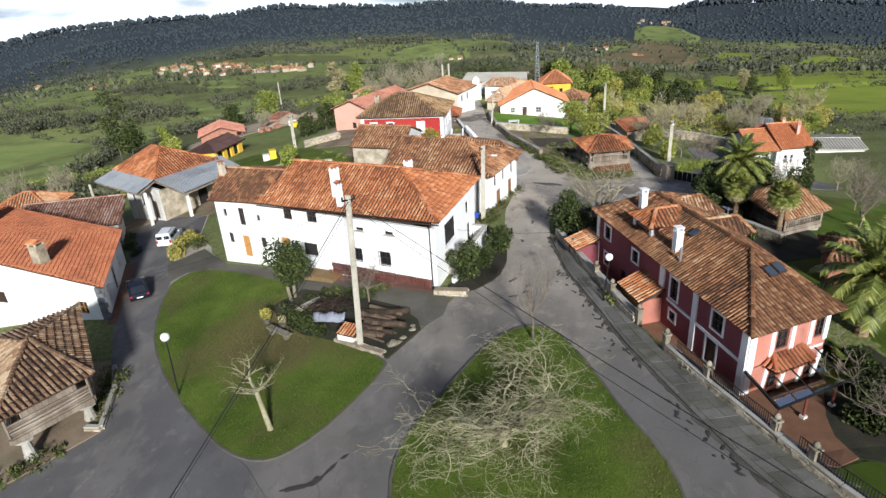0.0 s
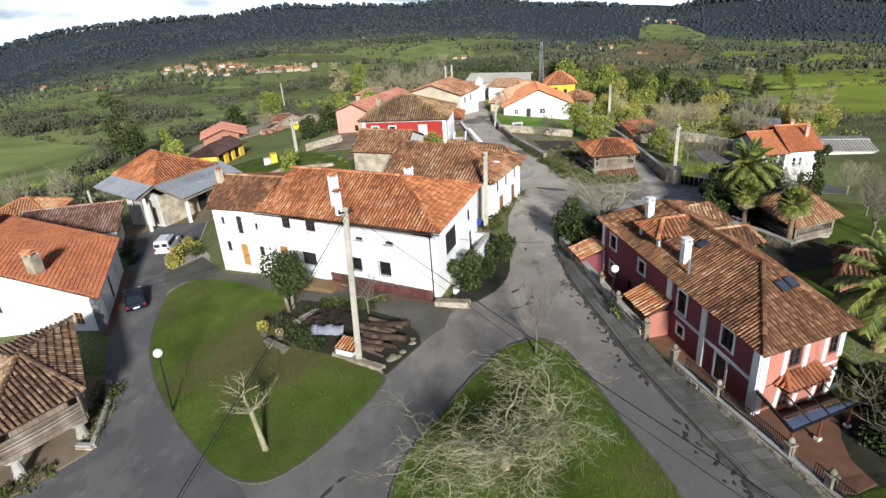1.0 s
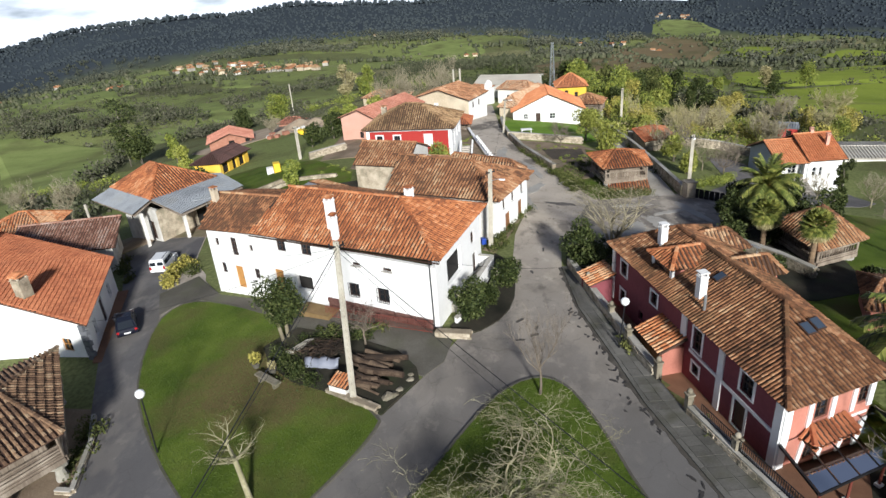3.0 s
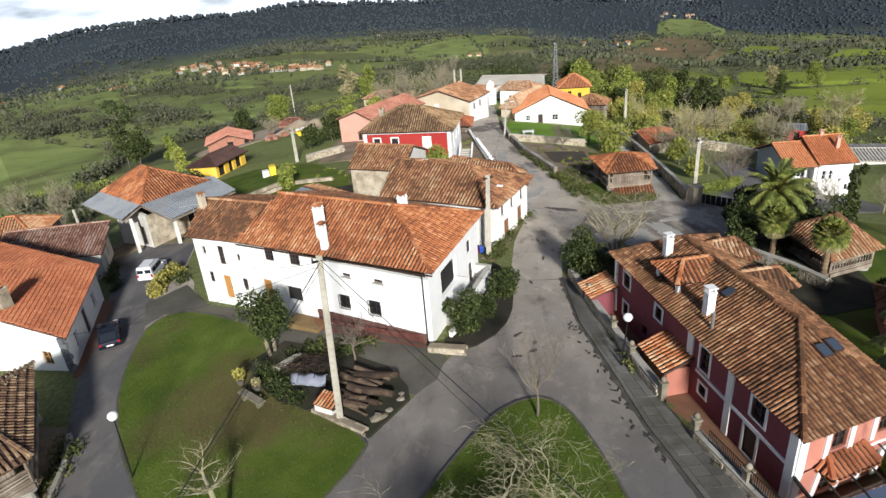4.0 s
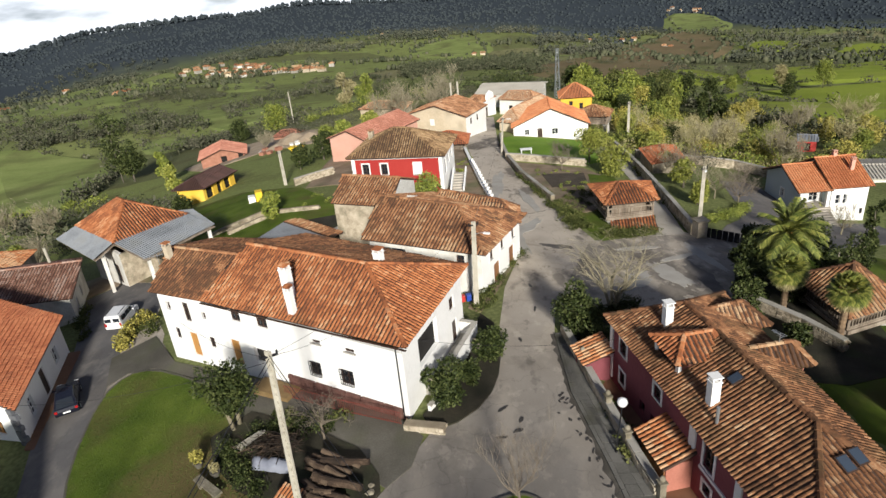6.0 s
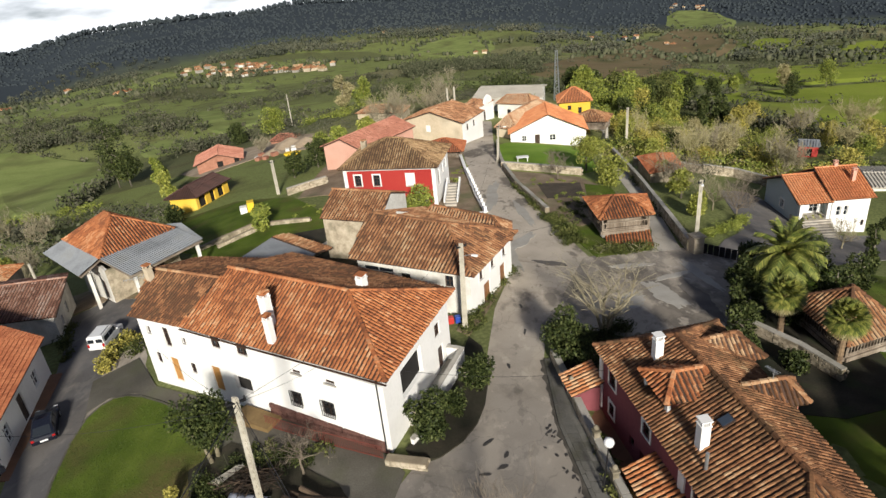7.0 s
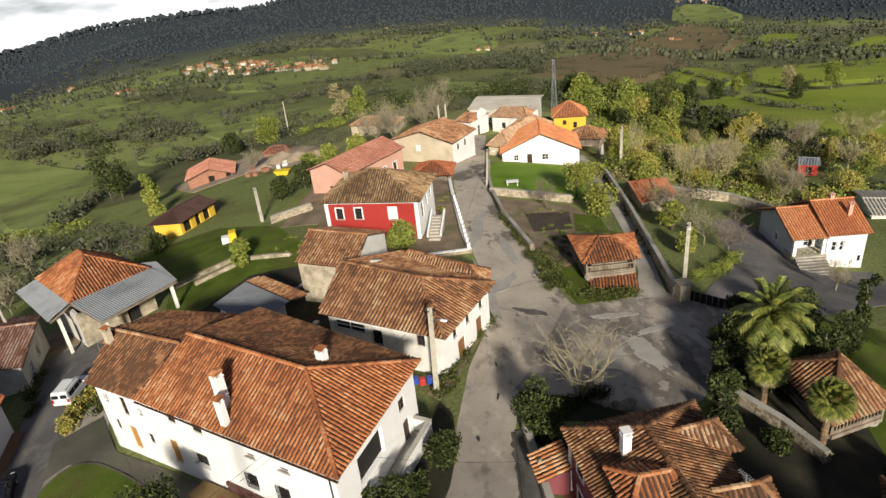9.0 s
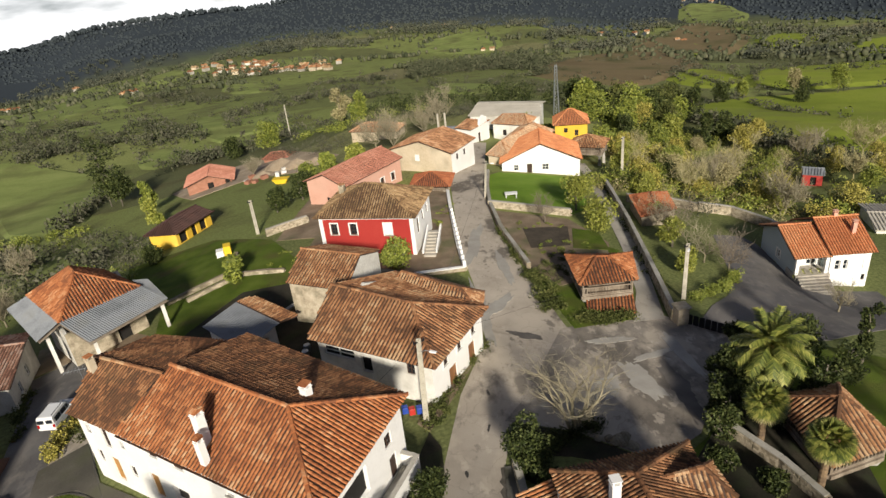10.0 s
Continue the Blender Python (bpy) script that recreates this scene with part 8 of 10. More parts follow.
leafy_tree(-12.6, 45.4, 5.4, 4.2, 31, "evergreen tree with glossy dark leaves and pale stems", "leaf_dark", stems=2, leaves=5200, size=0.24, base=0.34, bark="twig")
leafy_tree(1.75, 45.5, 3.3, 3.5, 32, "rounded evergreen with glossy leaves by the farmhouse", "leaf_dark", leaves=5200, size=0.22, base=0.25, bark="twig", group="evergreens by the farmhouse")
leafy_tree(4.7, 50.5, 2.5, 3.3, 33, "rounded evergreen with glossy leaves by the farmhouse", "leaf_dark", leaves=4600, size=0.22, base=0.12, group="evergreens by the farmhouse")
leafy_tree(3.5, 48.0, 1.6, 2.2, 34, "low glossy shrub in the bed", "leaf_dark", name="shrub", category="shrub", leaves=2200, size=0.2, base=0.02)
leafy_tree(11.9, 52.6, 4.6, 3.9, 35, "dense evergreen at the corner of the yard", "leaf_dark", leaves=5600, size=0.22, base=0.08)
leafy_tree(13.2, 50.6, 3.2, 2.8, 36, "dark laurel against the villa wall", "leaf_dark", name="shrub", category="shrub", leaves=2400, size=0.22, base=0.02)
palm(31.3, 60.6, 4.6, 1, "tall date palm with arching fronds", 3.3, 48)
palm(28.5, 54.8, 3.9, 2, "fan palm with a shaggy crown", 1.65, 60, fan=True, trunk=0.24)
palm(30.4, 50.4, 4.3, 3, "fan palm before the granary", 1.6, 60, fan=True, trunk=0.24)
palm(27.0, 33.6, 4.2, 4, "date palm with long drooping fronds beside the villa", 3.9, 46, trunk=0.4)
for q, h, w, s in (((28.6, 61.6), 4.2, 3.6, 41), ((27.2, 58.2), 3.8, 3.2, 42), ((36.4, 66.2), 4.6, 4.0, 43), ((38.6, 62.6), 4.8, 3.6, 44), ((31.2, 66.0), 3.6, 3.2, 45)):
    leafy_tree(*q, h, w, s, "dense dark garden evergreen", "leaf_dark", leaves=3600, size=0.26, base=0.04, group="garden evergreens")
for q, h, w, s in (((25.9, 55.4), 3.2, 2.8, 201), ((27.2, 57.4), 3.4, 3.0, 202), ((25.0, 52.4), 2.2, 2.6, 203), ((30.4, 57.2), 3.2, 3.0, 204), ((33.4, 58.4), 4.0, 3.4, 205), ((35.6, 60.2), 4.2, 3.6, 206), ((29.6, 60.0), 3.4, 3.0, 207), ((33.6, 47.2), 2.0, 2.2, 208), ((27.6, 50.6), 1.6, 2.2, 209), ((32.8, 54.0), 2.6, 2.6, 210), ((24.4, 30.0), 1.6, 2.4, 211), ((22.2, 25.6), 1.3, 2.2, 212), ((23.6, 28.0), 1.8, 2.4, 213), ((25.6, 26.8), 2.0, 2.6, 214)):
    leafy_tree(*q, h, w, s, "dense dark garden shrub under the palms" if q[1] > 40 else "dark shrub in the terrace bed", "leaf_dark", name="shrub", category="shrub", leaves=2000, size=0.24, base=0.02, group="garden shrubs")
leafy_tree(41.2, 64.6, 7.6, 1.7, 46, "narrow dark cypress in the garden", "leaf_dark", leaves=3600, size=0.24, base=0.03, lobes=14, tall=1.6)
for q, h, w, s, m in (((24.0, 107.0), 5.4, 5.6, 51, "leaf_bright"), ((25.6, 99.4), 5.0, 5.2, 52, "leaf_bright"), ((-0.7, 86.6), 4.4, 4.6, 53, "leaf_mid"), ((34.0, 93), 4.0, 4.2, 54, "leaf_bright"), ((32.8, 84.6), 3.2, 3.6, 55, "leaf_bright"), ((34.4, 103), 3.6, 3.8, 56, "leaf_bright")):
    leafy_tree(*q, h, w, s, "rounded yellow-green garden tree in the sun" if m == "leaf_bright" else "garden orange tree with green and yellowish leaves", m, leaves=4200, size=0.28, base=0.06)
for k, (q, h, w) in enumerate((((36.5, 88.5), 4.6, 3.2), ((38.6, 86.2), 4.8, 3.2), ((35.2, 95.5), 5.0, 3.2), ((34.8, 99.5), 5.0, 3.0), ((40.2, 53.6), 5.2, 2.2), ((44, 60), 4.6, 2.2), ((51.6, 74.4), 4.4, 2.0), ((22.9, 24.2), 4.6, 3.4), ((18.6, 101), 4.0, 2.0), ((47.2, 78.2), 3.2, 1.6))):
    bare_tree(*q, h, w, 60 + k, "bare orchard tree with fine grey twigs", "twig_dark" if k % 3 else "twig", depth=4, kids=4, trunk=0.1, lift=0.15, bole=0.3, cut=0.012, group="bare garden trees")
for k, (q, h, w, m) in enumerate((((-89, 171), 21, 9, "leaf_dark"), ((-84, 168), 13, 9, "leaf_dark"), ((-87, 173), 9, 6, "leaf_mid"), ((-66, 150), 9, 4.2, "leaf_mid"), ((-58, 136), 6, 4.2, "leaf_bright"), ((-41.6, 104.6), 3.2, 3.6, "leaf_dark"), ((-21.8, 88.2), 3.4, 3.4, "leaf_mid"),
                                    ((-21.4, 121), 5.4, 4.2, "leaf_dark"), ((-24.6, 116), 4.6, 4, "leaf_dark"), ((-21.6, 127), 5.6, 5.4, "leaf_mid"), ((-14.5, 140), 5, 5.5, "leaf_bright"), ((-20, 138), 4.4, 5, "leaf_mid"), ((-55, 205), 9, 9, "leaf_mid"), ((-67, 205), 7, 7, "leaf_dark"), ((-33, 215), 14, 7, "leaf_dry"), ((-24, 200), 11, 6, "leaf_mid"), ((22.6, 172), 5, 5, "leaf_mid"), ((26, 166), 5, 4, "leaf_mid"))):
    leafy_tree(*q, h, w, 80 + k, "tree standing among the fields" if h > 6 else "round shrub beside the houses", m, name="tree" if h > 6 else "shrub", category="tree" if h > 6 else "shrub", leaves=3000, size=0.34 if q[1] < 130 else 0.55, base=0.1)
for k, (q, h, w) in enumerate((((-13.5, 158), 9, 5.5), ((-8.5, 152), 8, 4.5), ((0.5, 178), 9, 4), ((-3, 170), 7, 4), ((-92, 128), 7, 4), ((-75, 118), 6, 3.4), ((-64, 98), 6, 3), ((-45, 162), 4, 2.4))):
    bare_tree(*q, h, w, 120 + k, "bare winter tree with a fan of fine twigs", "twig", depth=4, kids=5, trunk=0.16, lift=0.25, bole=0.25, cut=0.02, group="bare field trees")
for k, (q, h, w, m) in enumerate((((60, 208), 10, 8, "leaf_mid"), ((66, 216), 10, 8, "leaf_weed"), ((55, 200), 8, 7, "leaf_mid"), ((72, 226), 10, 9, "leaf_weed"), ((70, 206), 8.5, 7, "leaf_mid"), ((78, 216), 10, 8, "leaf_dark"), ((64, 196), 8, 7, "leaf_weed"), ((50, 190), 7, 6, "leaf_mid"),
                                    ((68.8, 177.6), 9.5, 4.4, "leaf_dark"), ((62, 184), 7, 6, "leaf_bright"), ((74, 180), 8, 6, "leaf_dark"), ((47, 138), 6, 5, "leaf_mid"), ((41, 146), 5.5, 5, "leaf_bright"), ((52, 150), 6, 5, "leaf_mid"), ((58, 122), 5, 4.6, "leaf_bright"), ((64, 134), 5, 4.4, "leaf_mid"), ((44, 128), 4.5, 4, "leaf_dark"), ((37, 118), 4.4, 4, "leaf_bright"), ((80, 128), 4.6, 4.6, "leaf_mid"), ((36, 132), 5.5, 4, "leaf_bright"), ((120, 300), 9, 9, "leaf_dark"), ((150, 290), 10, 8, "leaf_dark"), ((176, 310), 15, 11, "leaf_mid"), ((162, 322), 12, 9, "leaf_dry"), ((137, 318), 7, 7, "leaf_mid"))):
    leafy_tree(*q, h, w, 160 + k, "tall dense evergreen on the slope behind the village" if h > 6.5 else "bushy evergreen in the thicket", m, name="tree" if h > 6.5 else "shrub", category="tree" if h > 6.5 else "shrub", leaves=3200, size=0.3 if q[1] < 160 else 0.62, base=0.06, lobes=12, tall=1.3)
grove_rnd = random.Random(52)
for k, (x, y) in enumerate(((44, 214), (49, 222), (54, 214), (58, 224), (48, 234), (62, 232), (66, 222), (53, 242), (70, 236), (60, 246), (43, 226), (76, 230), (57, 206), (64, 210))):
    leafy_tree(x, y, grove_rnd.uniform(7.5, 11), grove_rnd.uniform(7.5, 10), 300 + k, "tall dense evergreen on the slope behind the village", ("leaf_mid", "leaf_dark", "leaf_weed")[k % 3], leaves=3600, size=0.7, base=0.03, lobes=14, tall=1.2, group="grove behind the village")
PALE = [bare_tree(46, 122, 6.5, 3.6, 190, "bare thicket tree with straw-coloured twigs", "twig_sun", stems=2, depth=4, kids=5, trunk=0.13, lift=0.2, bole=0.2, cut=0.022, group="bare thicket trees"),
        bare_tree(62, 146, 7.2, 3.8, 191, "bare thicket tree with straw-coloured twigs", "twig_sun", depth=4, kids=5, trunk=0.15, lift=0.2, bole=0.22, cut=0.026, group="bare thicket trees"),
        bare_tree(54, 132, 6.0, 3.4, 192, "bare thicket tree with grey-brown twigs", "twig", stems=2, depth=4, kids=5, trunk=0.13, lift=0.2, bole=0.2, cut=0.024, group="bare thicket trees")]
thicket_rnd = random.Random(9)
BUSHES = ((38, 121, "leaf_olive"), (42, 127, "leaf_mid"), (47, 121, "leaf_olive"), (52, 124, "leaf_dry"), (57, 119, "leaf_olive"), (40, 133, "leaf_olive"), (46, 134, "leaf_dry"), (51, 139, "leaf_olive"), (58, 135, "leaf_dry"), (64, 129, "leaf_olive"),
          (69, 141, "leaf_mid"), (62, 149, "leaf_olive"), (55, 148, "leaf_mid"), (45, 145, "leaf_olive"), (50, 157, "leaf_dry"), (58, 163, "leaf_olive"), (67, 158, "leaf_olive"), (75, 150, "leaf_dry"), (82, 143, "leaf_olive"), (88, 137, "leaf_olive"),
          (79, 160, "leaf_mid"), (87, 164, "leaf_olive"), (46, 168, "leaf_olive"), (54, 176, "leaf_mid"), (66, 174, "leaf_dry"), (76, 172, "leaf_olive"), (62, 110, "leaf_olive"), (70, 116, "leaf_olive"), (96, 152, "leaf_olive"))
for k, (x, y, mt) in enumerate(BUSHES):
    leafy_tree(x, y, thicket_rnd.uniform(3.4, 6.2), thicket_rnd.uniform(4.6, 6.8), 400 + k, {"leaf_olive": "olive-green winter bush in the thicket", "leaf_mid": "green bush in the thicket", "leaf_dry": "straw-coloured leafless bush in the thicket"}[mt], mt, name="shrub", category="shrub", leaves=2600, size=0.3, base=0.02, lobes=11, bark="twig_sun", group="bushes of the thicket")
for k, (x, y) in enumerate(((40, 136), (57, 140), (84, 158), (46, 158), (82, 136), (58, 114), (78, 172), (98, 160))):
    src = PALE[k % 3]
    copy_thing(src, pose(x, y, ground_z(x, y) - 0.05, 0, 0, thicket_rnd.uniform(0, 360)) @ Matrix.Scale(thicket_rnd.uniform(0.75, 1.15), 4))
for k, (x, y, hh, ww, mt) in enumerate(((42, 158, 6.5, 6, "leaf_olive"), (54, 172, 7, 6.5, "leaf_mid"), (57, 164, 6, 6, "leaf_olive"), (71, 184, 7.5, 4, "leaf_dark"), (58, 198, 8, 7, "leaf_olive"), (75, 172, 6.5, 6, "leaf_olive"), (46, 205, 8, 7, "leaf_mid"), (82, 178, 7, 6.5, "leaf_olive"), (40, 168, 5.5, 5, "leaf_mid"), (49, 182, 6.5, 6, "leaf_dark"), (64, 190, 6.5, 6, "leaf_mid"))):
    leafy_tree(x, y, hh, ww, 500 + k, {"leaf_olive": "bushy olive-green tree above the thicket", "leaf_mid": "bushy green tree above the thicket", "leaf_dark": "dark evergreen above the thicket"}[mt], mt, leaves=3000, size=0.4, base=0.05, lobes=12, group="trees above the thicket")
palm(-58.5, 88.5, 5.6, 7, "small palm behind the cottages", 1.9, 26, fan=True, trunk=0.2)


# ---- scrub and woods, past counting ----
CLEAR = [((73.5, 135), 6.5), ((69, 127), 5), ((64.5, 118.5), 4), ((35, 105), 5), ((51.5, 90.5), 7), ((71, 107), 6)]      # ground kept free round the sheds


def in_loop(p, loop):
    """Whether a point of the plan lies inside a closed outline."""
    hit_count = 0
    for (x0, y0), (x1, y1) in zip(loop, loop[1:] + loop[:1]):
        if (y0 > p[1]) != (y1 > p[1]) and p[0] < x0 + (p[1] - y0) * (x1 - x0) / (y1 - y0):
            hit_count += 1
    return hit_count % 2 == 1


def scatter(name, label, mat, regions, seed, size, blade, per, flat=0.8, limit=None):
    """Clumps of blades over regions (x0, y0, x1, y1, width, count): strips of scrub along a line."""
    rng = np.random.default_rng(seed)
    vs, fs, o = [], [], 0
    for x0, y0, x1, y1, w, n in regions:
        d = np.array([x1 - x0, y1 - y0]); L = np.linalg.norm(d) or 1; side = np.array([-d[1], d[0]]) / L
        for i in range(n):
            p = np.array([x0, y0]) + d * rng.uniform() + side * rng.uniform(-w, w)
            if any(math.dist(p, q) < r for q, r in CLEAR) or (p[0] < -80 and any(in_loop(p, lp) for lp in OPEN)):
                continue
            s = size * rng.uniform(0.55, 1.35)
            z = ground_z(*p)
            lobes = [(p[0] + rng.uniform(-.5, .5) * s, p[1] + rng.uniform(-.5, .5) * s, z + s * flat * rng.uniform(0.25, 0.75), s * 0.6, s * 0.6, s * 0.5 * flat) for _ in range(3)]
            v, f = leaf_cloud(lobes, per, blade, int(rng.integers(1e6)))
            vs.append(v); fs.append(f + o); o += len(v)
    if not vs:
        return
    ob = new(name, cloud_mesh(name, np.concatenate(vs), np.concatenate(fs), mat))
    return tagged(ob, label, "scrub", kind="stuff")


THICKET = [(34, 118, 52, 150, 6, 34), (42, 118, 66, 140, 7, 40), (52, 112, 70, 122, 5, 26), (58, 140, 80, 160, 7, 30), (78, 118, 100, 140, 7, 26)]
scatter("thicket_dry", "sunlit straw-coloured winter thicket", "leaf_dry", THICKET[:3] + [(40, 150, 62, 175, 8, 30), (50, 128, 74, 148, 8, 34), (64, 150, 96, 170, 8, 26)], 1, 2.2, 0.34, 130)
scatter("thicket_grey", "grey leafless brambles", "leaf_grey_dark", [(36, 112, 60, 132, 8, 8), (66, 140, 96, 168, 8, 10), (74, 118, 110, 128, 5, 30), (70, 150, 110, 146, 4, 40), (60, 124, 76, 142, 6, 24), (-90, 122, -62, 92, 9, 40), (-84, 140, -66, 132, 5, 14), (-62, 128, -48, 104, 6, 20), (-48, 182, -24, 172, 5, 24), (-30, 205, 10, 196, 8, 44)], 2, 2.6, 0.34, 120)
scatter("thicket_green", "green bushes through the thicket", "leaf_mid", [(34, 122, 50, 140, 6, 40), (40, 160, 60, 200, 8, 36), (56, 128, 78, 132, 7, 30), (44, 114, 60, 124, 5, 20), (64, 104, 76, 122, 6, 20), (-56, 112, -46, 96, 4, 8), (-120, 160, -80, 140, 8, 18), (-44, 205, -6, 205, 6, 26)], 3, 2.6, 0.42, 170)
scatter("thicket_dark", "dark green undergrowth of the thicket", "leaf_dark", [(34, 118, 54, 150, 8, 34), (50, 116, 78, 150, 10, 44), (46, 156, 74, 190, 9, 30), (70, 150, 100, 172, 8, 24)], 10, 2.4, 0.36, 120)
scatter("grove_undergrowth", "dense green undergrowth of the grove behind the village", "leaf_mid", [(42, 206, 76, 214, 7, 40), (46, 224, 78, 232, 8, 40), (40, 196, 60, 200, 5, 24)], 14, 4.2, 0.6, 170, flat=1.2)
scatter("thicket_olive", "yellow-green brambles and bushes in the sun", "leaf_bright", [(34, 118, 52, 150, 7, 56), (50, 118, 76, 150, 9, 84), (46, 160, 70, 186, 8, 50), (70, 150, 92, 172, 7, 36)], 8, 2.6, 0.34, 150)
scatter("hedge_trees", "dark evergreen trees on the slope behind the village", "leaf_dark", [(52, 196, 76, 240, 9, 26), (-30, 232, 40, 240, 10, 40)], 4, 4.6, 0.7, 200, flat=1.4)
scatter("weeds", "weeds and low plants along walls and verges", "leaf_weed", [(5.2, 60, 9.2, 69, 0.4, 22), (12.3, 44, 13.0, 37, 0.25, 14), (14.3, 32, 17.1, 23.6, 0.15, 14), (28.2, 74, 31.6, 122, 0.6, 50), (14.6, 86.4, 12, 98, 0.6, 20), (-26.2, 60.2, -28.4, 64, 0.8, 22), (-34, 62, -38.5, 70, 0.5, 18), (4.2, 57.6, 5.8, 60.4, 0.6, 14), (-10.6, 46, -4, 44.5, 0.6, 10), (-23.3, 32.6, -25, 38.5, 0.5, 16), (-28, 28.4, -24.5, 30.4, 0.5, 8), (18.4, 72.2, 24.5, 73.2, 0.5, 22), (16.2, 77, 13.4, 90, 0.9, 26), (17, 80, 19, 90, 2, 22), (16.5, 74, 15, 84, 1.2, 40), (18, 73, 24, 73.5, 0.5, 20), (20, 80, 25, 82, 1.5, 30)], 5, 0.8, 0.2, 80, flat=0.8)
scatter("ivy", "dark ivy and brambles round the woodpile and the yard tree", "leaf_dark", [(13.6, 55.4, 17.6, 57.2, 0.8, 26), (12.4, 54.4, 14, 55.6, 0.5, 10), (-13.0, 43.6, -11.0, 40.6, 0.5, 22), (-11.4, 44.6, -6, 44.2, 0.5, 22), (-11.2, 41.0, -9.2, 39.2, 0.4, 14)], 9, 0.8, 0.16, 110, flat=0.8)
scatter("box_hedge", "clipped low hedge round the orchard lawn", "leaf_mid", [(31.4, 77.4, 36, 80.6, 0.3, 26), (36, 80.6, 39.2, 85.5, 0.3, 26)], 6, 0.9, 0.18, 110, flat=0.9)
scatter("garden_plants", "winter vegetables and garden plants", "leaf_mid", [(16, 92, 23, 90, 3, 14), (14, 100, 22, 98, 2, 8), (20, 84, 25, 88, 1, 12), (-8, 92, 0, 90, 2, 12), (-18, 95, -14, 88, 2, 8), (3.4, 100, 4.8, 112, 0.8, 10)], 7, 0.5, 0.15, 90, flat=0.7)


def hedgerows():
    """Hedges and copses between the far fields, thinning out with distance."""
    rng = np.random.default_rng(12)
    rows = []
    for k in range(95):
        az, r = math.radians(rng.uniform(-44, 42)), 210 + 760 * rng.uniform()
        x, y = 5 + r * math.sin(az), 10 + r * math.cos(az)
        t = rng.uniform(-0.5, 0.5) + (0.25 if az < 0 else -0.2)
        if math.degrees(az) > 17 and r < 420 or math.degrees(az) < -10 and r < 640 and k % 3:
            continue
        L = rng.uniform(0.12, 0.35) * r
        rows.append((x - math.cos(t) * L / 2, y - math.sin(t) * L / 2, x + math.cos(t) * L / 2, y + math.sin(t) * L / 2, 0.006 * r + rng.uniform(0, 0.02) * r, int(L / 4.2 + 6)))
    return rows


def low_trees(name, label, mat, spots, seed, tri=20, slim=(0.3, 0.46), wild=0.35, sink=0.4):
    """Far trees: small uneven crowns, thousands in one mesh."""
    rng = np.random.default_rng(seed)
    bm = bmesh.new()
    bmesh.ops.create_icosphere(bm, subdivisions=1 if tri == 20 else 2, radius=1)
    base = np.array([v.co[:] for v in bm.verts])
    faces = np.array([[v.index for v in f.verts] for f in bm.faces])
    bm.free()
    vs, fs, o = [], [], 0
    for x, y, h in spots:
        z = ground_z(x, y)
        w = h * rng.uniform(*slim)
        v = base * np.array([w, w, h * 0.55]) * (1 + rng.uniform(-wild, wild, (len(base), 1)))
        vs.append(v + np.array([x, y, z + h * sink])); fs.append(faces + o); o += len(base)
    me = cloud_mesh(name, np.concatenate(vs), np.concatenate(fs), mat)
    me.shade_smooth()
    return tagged(new(name, me), label, "woods", kind="stuff")


HEDGES = [(-214, 294, -205, 372, 0.5, 50), (-356, 564, -348, 675, 1, 40), (-119, 298, -101, 346, 4, 60), (-101, 346, -64, 394, 8, 120), (-75, 236, -59, 246, 2, 30), (-53, 337, -33, 362, 4, 50), (-248, 438, -201, 481, 3, 50), (-102, 466, -42, 446, 8, 90), (-27, 538, 62, 432, 9, 150), (40, 756, 107, 775, 7, 60), (131, 313, 119, 203, 1, 40), (77, 209, 92, 142, 4, 160), (155, 486, 205, 545, 2, 30), (139, 426, 142, 327, 1, 40), (189, 537, 129, 402, 2, 20), (-377, 546, -365, 488, 2, 20), (-95, 218, -73, 225, 5, 40), (-177, 245, -146, 274, 3, 50), (-146, 274, -116, 279, 5, 40), (-190, 284, -141, 304, 2, 40), (-644, 850, -576, 890, 3, 30), (-286, 663, -149, 456, 4, 40), (-99, 653, -46, 697, 5, 50)]


for polys in FIELDS.values():                       # each field has its hedge
    for poly in polys:
        for (ax, ay), (bx, by) in zip(poly, poly[1:] + poly[:1]):
            if math.hypot(ax, ay) > 230:
                HEDGES.append((ax, ay, bx, by, 0.8, round(math.dist((ax, ay), (bx, by)) / 4.5)))
HEDGES += [(-448, 580, -392, 604, 0.8, 40), (-392, 604, -338, 651, 0.8, 40), (-90, 150, -101, 190, 1.2, 34), (-101, 190, -120, 225, 1.5, 16), (-345, 451, -192, 341, 5, 44), (-284, 374, -172, 302, 22, 64), (-210, 290, -150, 262, 6, 60), (-180, 350, -122, 288, 9, 60), (-234, 480, -150, 410, 14, 90)]
HEDGES += [(-100, 142, -75, 122, 6, 30), (-95, 218, -73, 225, 9, 40), (-177, 245, -146, 274, 6, 50), (-75, 100, -58, 122, 6, 30), (-150, 250, -90, 290, 12, 60)]


